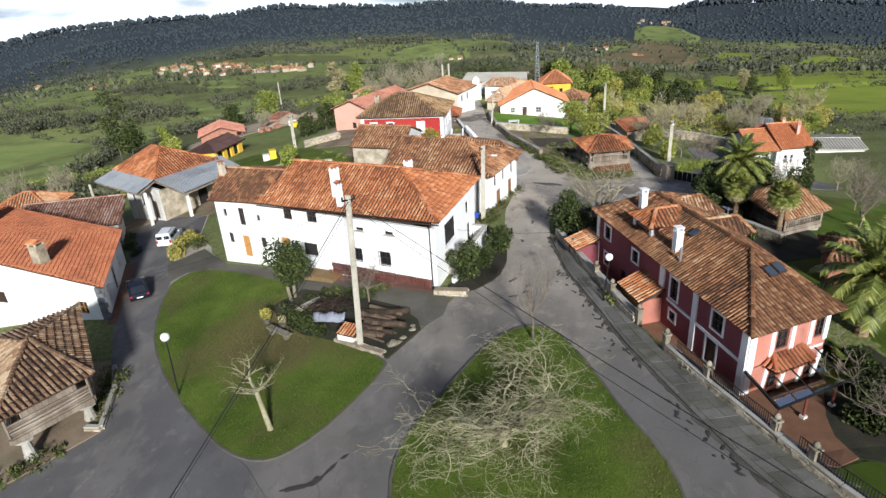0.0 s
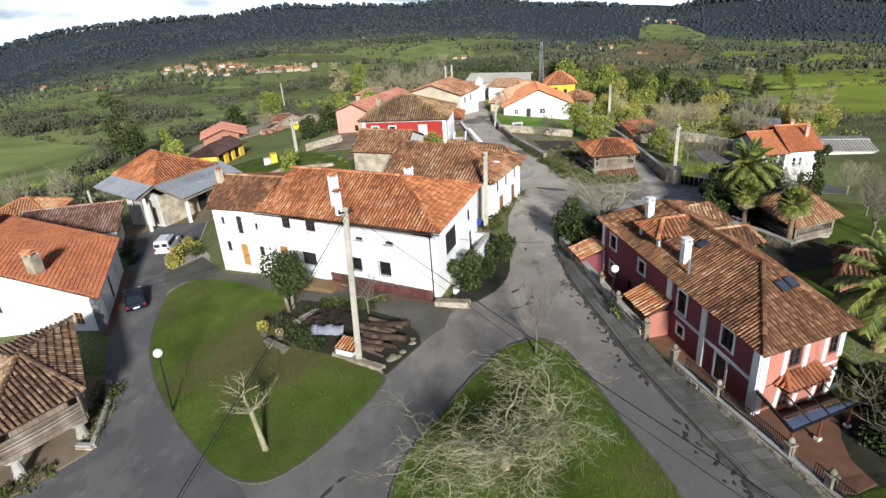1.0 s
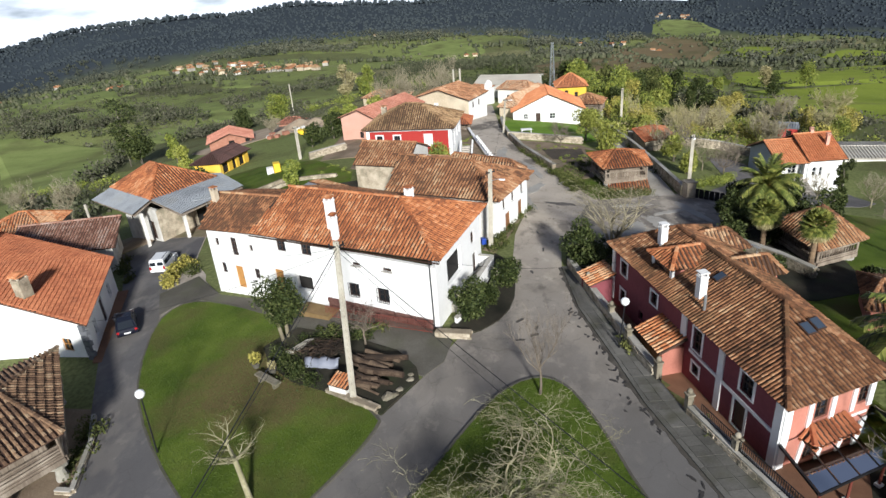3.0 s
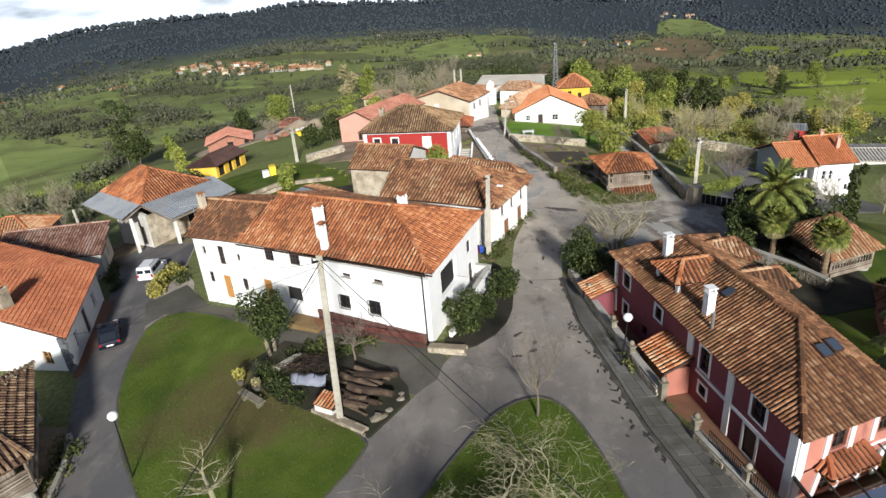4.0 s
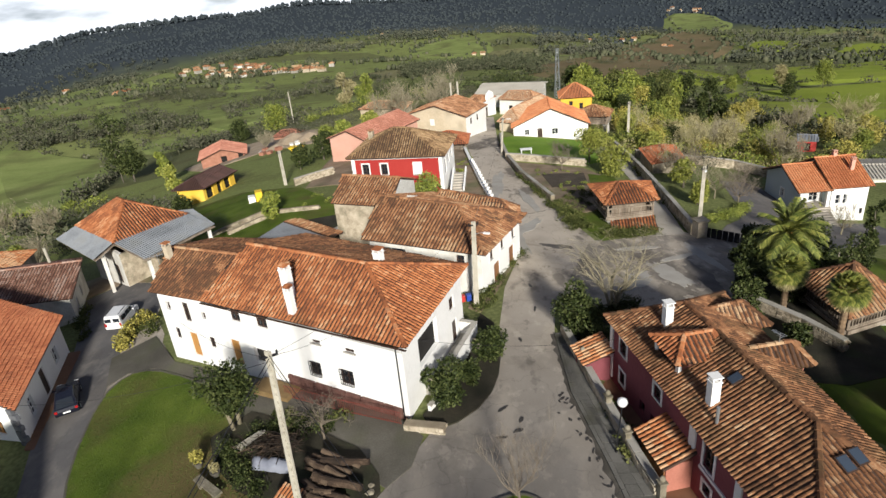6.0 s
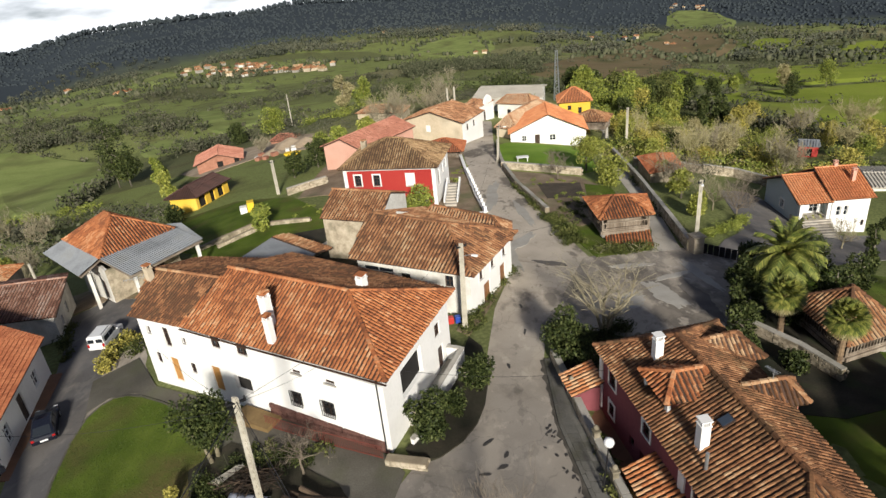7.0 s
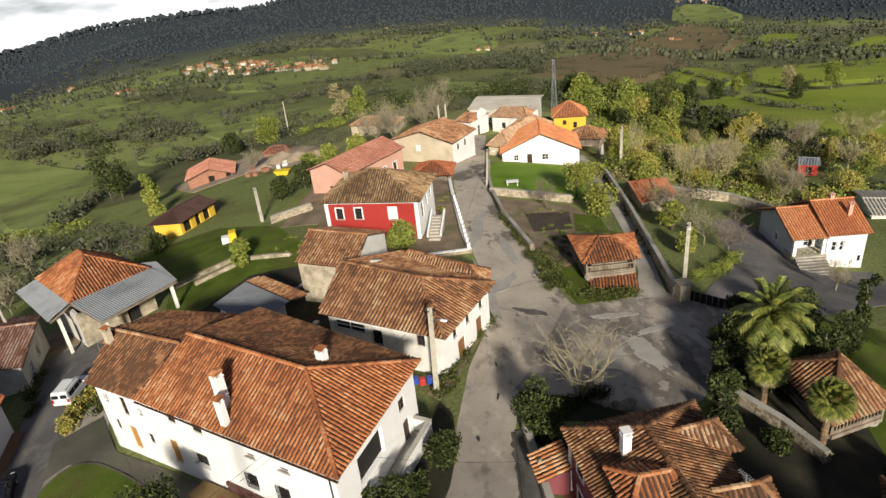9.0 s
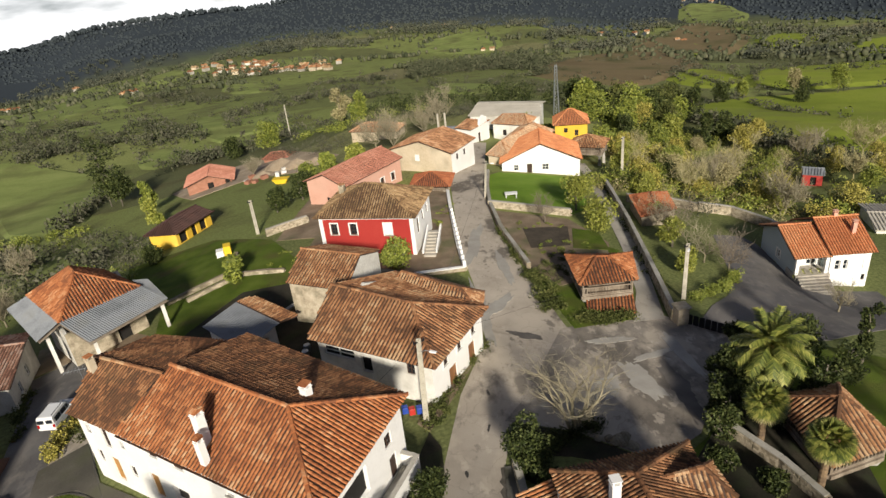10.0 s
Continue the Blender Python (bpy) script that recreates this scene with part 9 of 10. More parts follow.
def far_spots():
    rng = np.random.default_rng(31)
    forest, crest, copse, scrubs = [], [], [], []

    def at(az, r):
        return 5 + r * math.sin(math.radians(az)), 10 + r * math.cos(math.radians(az))
    def open_field(x, y):
        return any(in_loop((x, y), poly) for polys in FIELDS.values() for poly in polys)
    for k in range(10000):                                  # woods on the hill face up to the crest
        az = rng.uniform(-47, 47)
        foot = np.interp(az, [-47, -36, -29, -20, -13, -2, 4, 7, 15, 17, 22, 25, 47], [1280, 1260, 1140, 1060, 960, 1040, 1000, 860, 800, 1180, 1200, 960, 900])
        x, y = at(az, foot + (1540 - foot) * rng.uniform() ** 1.1)
        if not open_field(x, y):
            forest.append((x, y, rng.uniform(2.2, 5.8)))
    for k in range(1700):                                   # pines standing up along the crest
        crest.append((*at(rng.uniform(-47, 47), rng.uniform(1480, 1530)), rng.uniform(3, 11)))
    for az0, az1, r0, r1, n, h in ((7, 14, 640, 830, 420, 11), (-5, 8, 400, 600, 520, 8), (23, 46, 560, 900, 900, 9), (-40, -24, 900, 1150, 380, 7), (-22, -8, 800, 980, 420, 7), (-10, 7, 830, 1040, 520, 8), (14, 22, 860, 1040, 200, 8), (24, 46, 470, 520, 60, 7)):
        for k in range(n):                                  # copses lower down
            x, y = at(rng.uniform(az0, az1), rng.uniform(r0, r1))
            if noise.noise((x / 90, y / 90, 5)) > -0.05 and not open_field(x, y):
                copse.append((x, y, h * rng.uniform(0.6, 1.25)))
    for x0, y0, x1, y1, w, n in hedgerows() + HEDGES:
        for k in range(round(n * 0.7)):
            t = rng.uniform()
            scrubs.append((x0 + (x1 - x0) * t + rng.normal() * w * 0.5, y0 + (y1 - y0) * t + rng.normal() * w * 0.5, rng.uniform(2.2, 6)))
    return forest, crest, copse, scrubs


FOREST, CREST, COPSE, SCRUBS = far_spots()
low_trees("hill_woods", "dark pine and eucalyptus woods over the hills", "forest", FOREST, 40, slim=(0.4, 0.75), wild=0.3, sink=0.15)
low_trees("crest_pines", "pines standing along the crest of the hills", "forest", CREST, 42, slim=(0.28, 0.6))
NEAR_HEDGE = [q for q in SCRUBS if math.hypot(q[0] - 5, q[1] - 10) < 520]
SCRUBS = [q for q in SCRUBS if math.hypot(q[0] - 5, q[1] - 10) >= 520]
for k, (nm, mt, lab) in enumerate((("field_hedges", "hedge", "dark hedges between the nearer fields"), ("field_hedges_bare", "leaf_grey_dark", "leafless hedges between the nearer fields"))):
    scatter(nm, lab, mt, [(x, y, x + 0.1, y, 0.1, 1) for x, y, h in NEAR_HEDGE[k::2]], 60 + k, 3.0, 0.95, 38, flat=1.1)
scatter("copse", "dark copses of pine and laurel between the fields", "hedge", [(x, y, x + 0.1, y, 0.1, 1) for x, y, h in COPSE if math.hypot(x, y) < 600], 64, 5.0, 1.3, 50, flat=1.3)
scatter("far_copse", "dark copses and woods along the foot of the hills", "forest_near", [(x, y, x + 0.1, y, 0.1, 1) for x, y, h in COPSE if math.hypot(x, y) >= 600], 65, 6.5, 2.4, 26, flat=1.1)
low_trees("hedgerows", "hedges and copses between the valley fields", "hedge", SCRUBS, 41)


def far_village():
    rng = random.Random(77)
    for k in range(84):
        if k < 56:
            az = rng.gauss(-17.5, 3.0)
            r = rng.uniform(630, 740) + 14 * (-17 - az)
        elif k < 62:
            az, r = rng.uniform(17.9, 20.6), rng.uniform(1250, 1300)
        else:
            az, r = rng.choice([(-40, 800), (-37, 760), (-29, 620), (-28.4, 630), (-7, 980), (-6.2, 990), (-1.5, 960), (12, 820), (14, 840), (15, 850), (-32, 900), (-39, 860), (2, 700), (18, 760)])
            az += rng.uniform(-0.6, 0.6)
        x, y = 5 + r * math.sin(math.radians(az)), 10 + r * math.cos(math.radians(az))
        z = ground_z(x, y)
        h = thing("far_house", (x, y, z), "distant village house with pale walls and a tiled roof", "house", "houses of the far village")
        w, d, e, t = rng.uniform(4.5, 7.5), rng.uniform(4, 6), rng.uniform(2.2, 3.6), rng.uniform(0, 180)
        B, R = Build(), Build()
        m = pose(x, y, z - 1, 0, 0, t)
        B.box(m, w, d, e + 1)
        part("wall", B, rng.choice(["concrete", "stone", "white_old", "beige", "concrete"]), h)
        q = [m @ Vector(p) for p in ((-w / 2 - .5, -d / 2 - .5, e + 1), (w / 2 + .5, -d / 2 - .5, e + 1), (w / 2 + .5, d / 2 + .5, e + 1), (-w / 2 - .5, d / 2 + .5, e + 1), (-w / 2 - .3, 0, e + 2.7), (w / 2 + .3, 0, e + 2.7))]
        R.add(q, [(0, 1, 5, 4), (2, 3, 4, 5), (1, 2, 5), (3, 0, 4), (3, 2, 1, 0)])
        part("roof", R, rng.choice(["tile_olive", "tile_brown", "tile_brown"]), h)


far_village()
scatter("village_trees", "dark trees between the far houses", "hedge", [(-310, 560, -130, 640, 40, 70), (-250, 690, -150, 620, 30, 40)], 66, 5.0, 1.8, 26, flat=1.2)


def grass_tufts(name, label, poly, count, seed, lift, mat="grass_blades", size=0.14):
    """Short blades over a lawn, thick enough to break up its surface."""
    rng = np.random.default_rng(seed)
    P = np.array(poly)
    lo, hi = P.min(0), P.max(0)
    pts = []
    while len(pts) < count:
        q = rng.uniform(lo, hi)
        inside = False
        for i in range(len(P)):
            a, b = P[i - 1], P[i]
            if (a[1] > q[1]) != (b[1] > q[1]) and q[0] < (b[0] - a[0]) * (q[1] - a[1]) / (b[1] - a[1]) + a[0]:
                inside = not inside
        if inside:
            pts.append(q)
    pts = np.array(pts)
    z = np.array([ground_z(*q) for q in pts]) + lift
    n = len(pts)
    a = rng.uniform(0, 6.283, n)
    s = size * rng.uniform(0.5, 1.3, n)
    c = np.column_stack([pts, z])
    d = np.column_stack([np.cos(a), np.sin(a), np.zeros(n)]) * s[:, None] * 0.5
    tip = np.column_stack([rng.normal(size=n) * s * 0.5, rng.normal(size=n) * s * 0.5, s])
    v = np.stack([c - d, c + d, c + tip], 1).reshape(-1, 3)
    ob = new(name, cloud_mesh(name, v, np.arange(n * 3).reshape(-1, 3), mat))
    return tagged(ob, label, "grass", kind="stuff")


grass_tufts("grass", "short tufts of grass on the green", smooth_loop(LAWN_A, 1), 22000, 71, 0.12, size=0.07)
grass_tufts("grass", "short tufts of grass on the triangle", smooth_loop(LAWN_B, 1), 18000, 72, 0.12, size=0.07)


# ---- poles, lamps and wires ----
def concrete_pole(x, y, top, label, rungs=True, w=0.34, lean=(0, 0), head=True):
    g = ground_z(x, y)
    t = thing("utility_pole", (x, y, g), label, "utility pole", "utility poles")
    B = Build()
    n = 14
    tx, ty = x + lean[0], y + lean[1]
    for sx in (-1, 1):                                   # two flanges with web pieces between, open in between
        a, b = Vector((x + sx * w * 0.38, y, g - 0.3)), Vector((tx + sx * w * 0.24, ty, top))
        B.beam(a, b, w * 0.24, w * 0.75)
    each("flange", B, "pole", t)
    if rungs:
        k = round((top - g) / 0.5)
        R = Build()
        for i in range(k):
            s = (i + 0.5) / k
            c = Vector((x, y, g)).lerp(Vector((tx, ty, top)), s)
            R.box(pose(c.x, c.y, c.z - 0.16), w * 0.6, w * 0.5, 0.3)
        each("web_block", R, "pole", t)
    if head:
        H = Build()
        H.box(pose(tx, ty, top - 0.35, 0, 0, 25), 0.9, 0.1, 0.1)
        for s in (-0.4, 0, 0.4):
            H.lathe((tx + s * 0.9, ty + s * 0.42, top - 0.25), [(0.03, 0), (0.06, 0.06), (0.06, 0.14), (0.02, 0.2)], 8)
        part("crossarm", H, "iron", t)
    return t


def wire(points, sag, label, r=0.012, n=14):
    B = Build()
    for a, b in zip(points, points[1:]):
        a, b = Vector(a), Vector(b)
        pts = [a.lerp(b, i / n) - Vector((0, 0, sag * 4 * (i / n) * (1 - i / n))) for i in range(n + 1)]
        B.tube(pts, [r] * (n + 1), 4)
    return single("overhead_wire", B, "iron", points[0], label, "wire", "overhead wires")


concrete_pole(-6.3, 36.9, 11.6, "tall pale concrete utility pole with ladder openings", w=0.29, lean=(0.55, -0.3))
concrete_pole(4.3, 58.3, 8.4, "concrete utility pole beside the old farmhouse", w=0.3, lean=(0.25, 0))
concrete_pole(-24.5, 105.2, 3.3, "pale concrete pole in the field", w=0.36, rungs=False)
concrete_pole(10.5, 112.6, 3.9, "slim pale pole at the street wall", w=0.22, rungs=False, lean=(0.5, 0))
concrete_pole(36.0, 129.2, 0.9, "pale concrete pole by the lane", w=0.34, rungs=False)
concrete_pole(30.4, 77.4, 4.9, "pale concrete pole at the lane wall", w=0.3, rungs=False)
concrete_pole(-59, 242, -10.5, "distant pole among trees", w=0.3, rungs=False, head=False)
def pole_lamp(x, y, z, dx, dy):
    """Street lamp on a bracket from a pole."""
    t = thing("pole_lamp", (x, y, z), "white street lamp on a bracket of the concrete pole", "street lamp", "lamps on the poles")
    B = Build()
    B.tube([(x, y, z), (x + dx * 0.6, y + dy * 0.6, z + 0.18), (x + dx, y + dy, z + 0.2)], [0.03, 0.03, 0.025], 6)
    part("bracket", B, "steel", t)
    C = Build()
    a = math.degrees(math.atan2(dy, dx))
    C.box(pose(x + dx * 1.25, y + dy * 1.25, z + 0.13, 0, 0, a), 0.55, 0.24, 0.13)
    ob = part("lamp_head", C, "lamp", t)
    bv = ob.modifiers.new("bevel", "BEVEL")
    bv.width, bv.segments = 0.04, 2


pole_lamp(4.62, 58.25, 7.3, 0.75, -0.35)
pole_lamp(10.95, 112.5, 3.4, 0.8, -0.2)
pole_lamp(30.5, 77.2, 4.5, -0.3, -0.7)
wire([(-5.75, 36.6, 11.3), (-3.5, 48.2, 6.0)], 0.3, "thin black wire from pole to farmhouse")
wire([(-5.75, 36.6, 11.2), (-18, 51.5, 5.0)], 0.5, "thin black wire from pole to farmhouse")
wire([(-5.75, 36.6, 11.3), (4.5, 58.3, 8.1)], 0.5, "black wire between two poles")
wire([(-5.75, 36.6, 11.4), (22.7, -4.0, 8.6)], 0.5, "black cable over the road and the triangle", 0.022, 24)
wire([(-5.75, 36.6, 11.0), (22.4, -4.2, 8.1)], 0.6, "black wire over the road and the triangle", 0.014, 24)
wire([(0.4, 47.6, 4.4), (13.35, 47.2, 3.7)], 0.5, "thin black wire from farmhouse to villa", 0.012)
wire([(-5.75, 36.6, 11.2), (-15.0, -7.0, 5.6)], 0.7, "black cable over the green", 0.024, 24)
wire([(-5.75, 36.6, 10.9), (-15.6, -7.0, 5.2)], 0.9, "black wire over the green", 0.013, 24)
wire([(-5.75, 36.6, 11.0), (-29.6, 47.6, 1.2)], 0.6, "thin black wire to the cottage")
wire([(4.5, 58.3, 8.2), (30.4, 77.4, 4.7)], 0.5, "black wire across the yard")
wire([(4.5, 58.3, 8.2), (10.9, 112.6, 3.7)], 1.0, "black wire along the street")


def pylon():
    x, y = 33, 196
    g = ground_z(x, y)
    t = thing("lattice_mast", (x, y, g), "tall grey lattice mast beyond the houses", "mast")
    top = 2.8
    L = Build()
    k = 16
    for sx, sy in ((-1, -1), (1, -1), (1, 1), (-1, 1)):
        L.beam((x + sx * 0.8, y + sy * 0.8, g - 0.5), (x + sx * 0.25, y + sy * 0.25, top), 0.13)
    part("leg", L, "steel", t)
    C = Build()
    for i in range(k):
        z0, z1 = g + (top - g) * i / k, g + (top - g) * (i + 1) / k
        w0, w1 = 0.8 - 0.55 * i / k, 0.8 - 0.55 * (i + 1) / k
        for (ax, ay), (bx, by) in (((-1, -1), (1, -1)), ((1, -1), (1, 1)), ((1, 1), (-1, 1)), ((-1, 1), (-1, -1))):
            C.beam((x + ax * w0, y + ay * w0, z0), (x + bx * w1, y + by * w1, z1), 0.06)
    part("bracing", C, "steel", t)


pylon()


def street_lamp(x, y, top, lean=(0, 0)):
    g = ground_z(x, y) + 0.1
    t = thing("street_lamp", (x, y, g), "dark street lamp post with a white opal globe", "street lamp", "street lamps")
    B = Build()
    pts = [(x, y, g - 0.1), (x, y, g + 0.5), (x + lean[0] * 0.5, y + lean[1] * 0.5, (g + top) / 2), (x + lean[0], y + lean[1], top - 0.28)]
    B.tube(pts, [0.08, 0.055, 0.045, 0.04], 8)
    part("post", B, "iron", t)
    G = Build()
    G.lathe((x + lean[0], y + lean[1], top - 0.3), [(0.1, 0), (0.24, 0.1), (0.3, 0.28), (0.24, 0.46), (0.08, 0.55)], 16)
    part("globe", G, "lamp", t, smooth=True)
    K = Build()
    K.lathe((x + lean[0], y + lean[1], top - 0.36), [(0.06, 0), (0.13, 0.04), (0.12, 0.1), (0.05, 0.12)], 12)
    part("collar", K, "iron", t)


street_lamp(-18.5, 34.3, 3.6, (0.15, 0))
street_lamp(11.75, 39.9, 4.5, (0.22, 0))


# ---- vehicles ----
def vehicle(name, x, y, turn, label, L, W, H, paint, van=False):
    g = ground_z(x, y) + 0.06
    t = thing(name, (x, y, g), label, "van" if van else "car")
    m = pose(x, y, g, 0, 0, turn)
    # side profile (along, height), front at +x
    if van:
        low = [(-L / 2, 0.35), (L / 2 - 0.1, 0.3), (L / 2, 0.55), (L / 2 - 0.05, 0.85), (L * 0.28, 1.0), (-L / 2 + 0.02, 1.02)]
        cab = [(-L / 2 + 0.02, 1.0), (L * 0.27, 0.98), (L * 0.12, H - 0.12), (L * 0.04, H), (-L / 2 + 0.14, H - 0.02), (-L / 2 + 0.03, H - 0.2)]
    else:
        low = [(-L / 2 + 0.05, 0.32), (L / 2 - 0.12, 0.28), (L / 2, 0.5), (L / 2 - 0.12, 0.72), (L * 0.24, 0.9), (-L / 2 + 0.1, 0.95), (-L / 2, 0.7)]
        cab = [(-L / 2 + 0.12, 0.93), (L * 0.25, 0.88), (L * 0.06, H - 0.06), (-L * 0.1, H), (-L * 0.3, H - 0.07)]

    def hull(prof, w0, w1, zmid):
        B = Build()
        n = len(prof)
        ring = []
        for sgn in (-1, 1):
            for a, z in prof:
                k = (z - prof[0][1]) / max(0.01, H - prof[0][1])
                ring.append(m @ Vector((a, sgn * (w0 + (w1 - w0) * k) / 2, z)))
        B.add(ring, [tuple(range(n)), tuple(range(2 * n - 1, n - 1, -1))] + [(i, n + i, n + (i + 1) % n, (i + 1) % n) for i in range(n)])
        return B

    def rounded(ob, w):
        bv = ob.modifiers.new("bevel", "BEVEL")
        bv.width, bv.segments, bv.limit_method = w, 2, "ANGLE"
        return ob

    body = rounded(part("body", hull(low, W, W * 0.98, 0.6), paint, t), 0.07)
    rounded(part("cabin", hull(cab, W * 0.95, W * (0.86 if van else 0.74), 1.2), paint, t), 0.07)
    # glass let onto the cabin sides, front and back
    def pane(pts):
        G = Build()
        G.prism([m @ Vector(p) for p in pts], m.to_3x3() @ Vector((0, 0, 0.012)))
        part("car_window", G, "glass", t)
    wa, wb = W * 0.955 / 2 + 0.012, W * (0.88 if van else 0.79) / 2 + 0.012
    for sg in (-1, 1):
        spans = [(-L * 0.42, -L * 0.2), (-L * 0.17, L * 0.02), (L * 0.04, L * 0.19)] if van else [(-L * 0.27, -L * 0.04), (-L * 0.02, L * 0.14)]
        for a, b in spans:
            G = Build()
            z0, z1 = (1.05, H - 0.25) if van else (0.97, H - 0.13)
            b1 = min(b, L * 0.1) if van else min(b, L * 0.07)
            q = [m @ Vector(p) for p in ((a, sg * wa, z0), (b, sg * wa, z0), (b1, sg * (wb + 0.015), z1), (a + (0.0 if van else 0.08), sg * (wb + 0.015), z1))]
            G.prism(q, m.to_3x3() @ Vector((0, sg * 0.012, 0)))
            part("car_window", G, "glass", t)
    fr = ((L * 0.262, 1.02, L * 0.135, H - 0.16) if van else (L * 0.25, 0.92, L * 0.075, H - 0.09))
    G = Build()
    q = [m @ Vector(p) for p in ((fr[0] + 0.02, -W * 0.4, fr[1]), (fr[0] + 0.02, W * 0.4, fr[1]), (fr[2] + 0.03, W * 0.34, fr[3]), (fr[2] + 0.03, -W * 0.34, fr[3]))]
    G.prism(q, m.to_3x3() @ Vector((0.012, 0, 0.012)))
    part("windscreen", G, "glass", t)
    for s in ((-1, 1) if van else (0,)):
        G = Build()
        if van:
            q = ((-L / 2 - 0.0, s * W * 0.24 - 0.3, 1.1), (-L / 2 - 0.0, s * W * 0.24 + 0.3, 1.1), (-L / 2 + 0.035, s * W * 0.23 + 0.29, H - 0.28), (-L / 2 + 0.035, s * W * 0.23 - 0.29, H - 0.28))
        else:
            q = ((-L / 2 + 0.12, -W * 0.38, 0.98), (-L / 2 + 0.12, W * 0.38, 0.98), (-L * 0.31, W * 0.32, H - 0.1), (-L * 0.31, -W * 0.32, H - 0.1))
        G.prism([m @ Vector(p) for p in q], m.to_3x3() @ Vector((-0.02, 0, 0.012)))
        part("rear_window", G, "glass", t)
    for sx in (-0.31, 0.32):
        for sy in (-1, 1):
            T, R = Build(), Build()
            c = m @ Vector((sx * L, sy * (W / 2 - 0.1), 0.31))
            ax = m.to_3x3() @ Vector((0, 0.11, 0))
            T.tube([c - ax, c + ax], [0.31, 0.31], 16)
            wh = part("wheel", T, "rubber", t)
            R.tube([c + ax * sy * 1.02, c + ax * sy * 1.1], [0.19, 0.17], 12)
            part("rim", R, "steel", wh)
    for sy in (-1, 1):
        B = Build()
        B.box(m @ pose(-L / 2 + (0.02 if van else 0.03), sy * W * 0.42, 0.68), 0.1, 0.2, 0.32 if van else 0.17)
        part("tail_lamp", B, "tail", t)
        B = Build()
        B.box(m @ pose(L / 2 - 0.09, sy * W * 0.37, 0.55), 0.14, 0.3, 0.15)
        part("headlight", B, "lamp", t)
        B = Build()
        B.box(m @ pose(L * 0.18, sy * (W / 2 + 0.06), 0.98), 0.12, 0.16, 0.12)
        part("mirror", B, paint, t)
    B = Build()
    B.box(m @ pose(-L / 2 - 0.005, 0, 0.52), 0.03, 0.52, 0.12)
    part("plate", B, "frame_white", t)
    if van:
        B = Build()
        for sy in (-1, 1):
            B.beam(m @ Vector((-L * 0.42, sy * W * 0.36, H + 0.04)), m @ Vector((L * 0.02, sy * W * 0.36, H + 0.04)), 0.04)
        part("roof_rail", B, "iron", t)


vehicle("hatchback_car", -28.7, 51.4, 119, "black hatchback parked beside the cottage", 4.3, 1.7, 1.45, "black_car")
vehicle("van", -30.5, 64.0, 94, "white passenger van with dark side windows", 3.9, 1.66, 1.75, "white_car", van=True)


# ---- walls, fences, gates ----
def rubble_wall(points, h, label, thick=0.4, coping="concrete", stones=True, mat="stone", seed=1, base=0.3):
    """A garden wall along a line: core, then stones proud of both faces, and coping slabs."""
    c = points[len(points) // 2]
    t = thing("garden_wall", (*c, ground_z(*c)), label, "wall")
    C, S, K = Build(), Build(), Build()
    rnd = random.Random(seed)
    for a, b in zip(points, points[1:]):
        a, b = Vector((*a, 0)), Vector((*b, 0))
        L = (b - a).length
        d = (b - a).normalized()
        turn = math.degrees(math.atan2(d.y, d.x))
        n = Vector((d.y, -d.x, 0))
        k = max(1, round(L / 2.0))
        for i in range(k):
            p, q = a.lerp(b, i / k), a.lerp(b, (i + 1) / k)
            za, zb = ground_z(p.x, p.y), ground_z(q.x, q.y)
            s = n * thick * 0.5
            C.prism([(*(p - s).xy, za - base), (*(q - s).xy, zb - base), (*(q + s).xy, zb - base), (*(p + s).xy, za - base)], (0, 0, h + base))
            if coping:
                s2 = n * thick * 0.6
                p2, q2 = p.lerp(q, 0.01), p.lerp(q, 0.99)
                K.prism([(*(p2 - s2).xy, za + h + 0.004), (*(q2 - s2).xy, zb + h + 0.004), (*(q2 + s2).xy, zb + h + 0.004), (*(p2 + s2).xy, za + h + 0.004)], (0, 0, 0.09))
            if stones:
                for side in (-1, 1):
                    z = 0.02
                    while z < h - 0.1:
                        hh = rnd.uniform(0.16, 0.3)
                        w = 0.0
                        while w < L / k - 0.1:
                            ww = rnd.uniform(0.22, 0.55)
                            o = p.lerp(q, min(0.98, (w + ww / 2) / (L / k))) + n * side * thick * 0.5
                            S.box(pose(o.x, o.y, ground_z(o.x, o.y) + z, 0, 0, turn + rnd.uniform(-4, 4)), ww - 0.03, 0.1 + rnd.uniform(0, 0.06), min(hh - 0.03, h - z))
                            w += ww
                        z += hh
    part("core", C, "mortar" if stones else mat, t)
    if S.v:
        part("stones", S, "stone", t, kind="stuff")
    if K.v:
        part("coping", K, coping, t)
    return t


def railing(points, h, label, mat="iron", gap=0.14, lift=0.0):
    c = points[0]
    t = thing("railing", (*c, ground_z(*c) + lift), label, "railing")
    for a, b in zip(points, points[1:]):
        L = math.dist(a, b)
        R = Build()
        za, zb = ground_z(*a) + lift, ground_z(*b) + lift
        for z in (0.1, h):
            R.beam((*a, za + z), (*b, zb + z), 0.035)
        each("rail", R, mat, t)
        k = max(2, round(L / gap))
        P = Build()
        for i in range(k + 1):
            q = Vector((*a, za)).lerp(Vector((*b, zb)), i / k)
            P.beam(q, q + Vector((0, 0, h + 0.03)), 0.028)
        each("bar", P, mat, t)
    return t


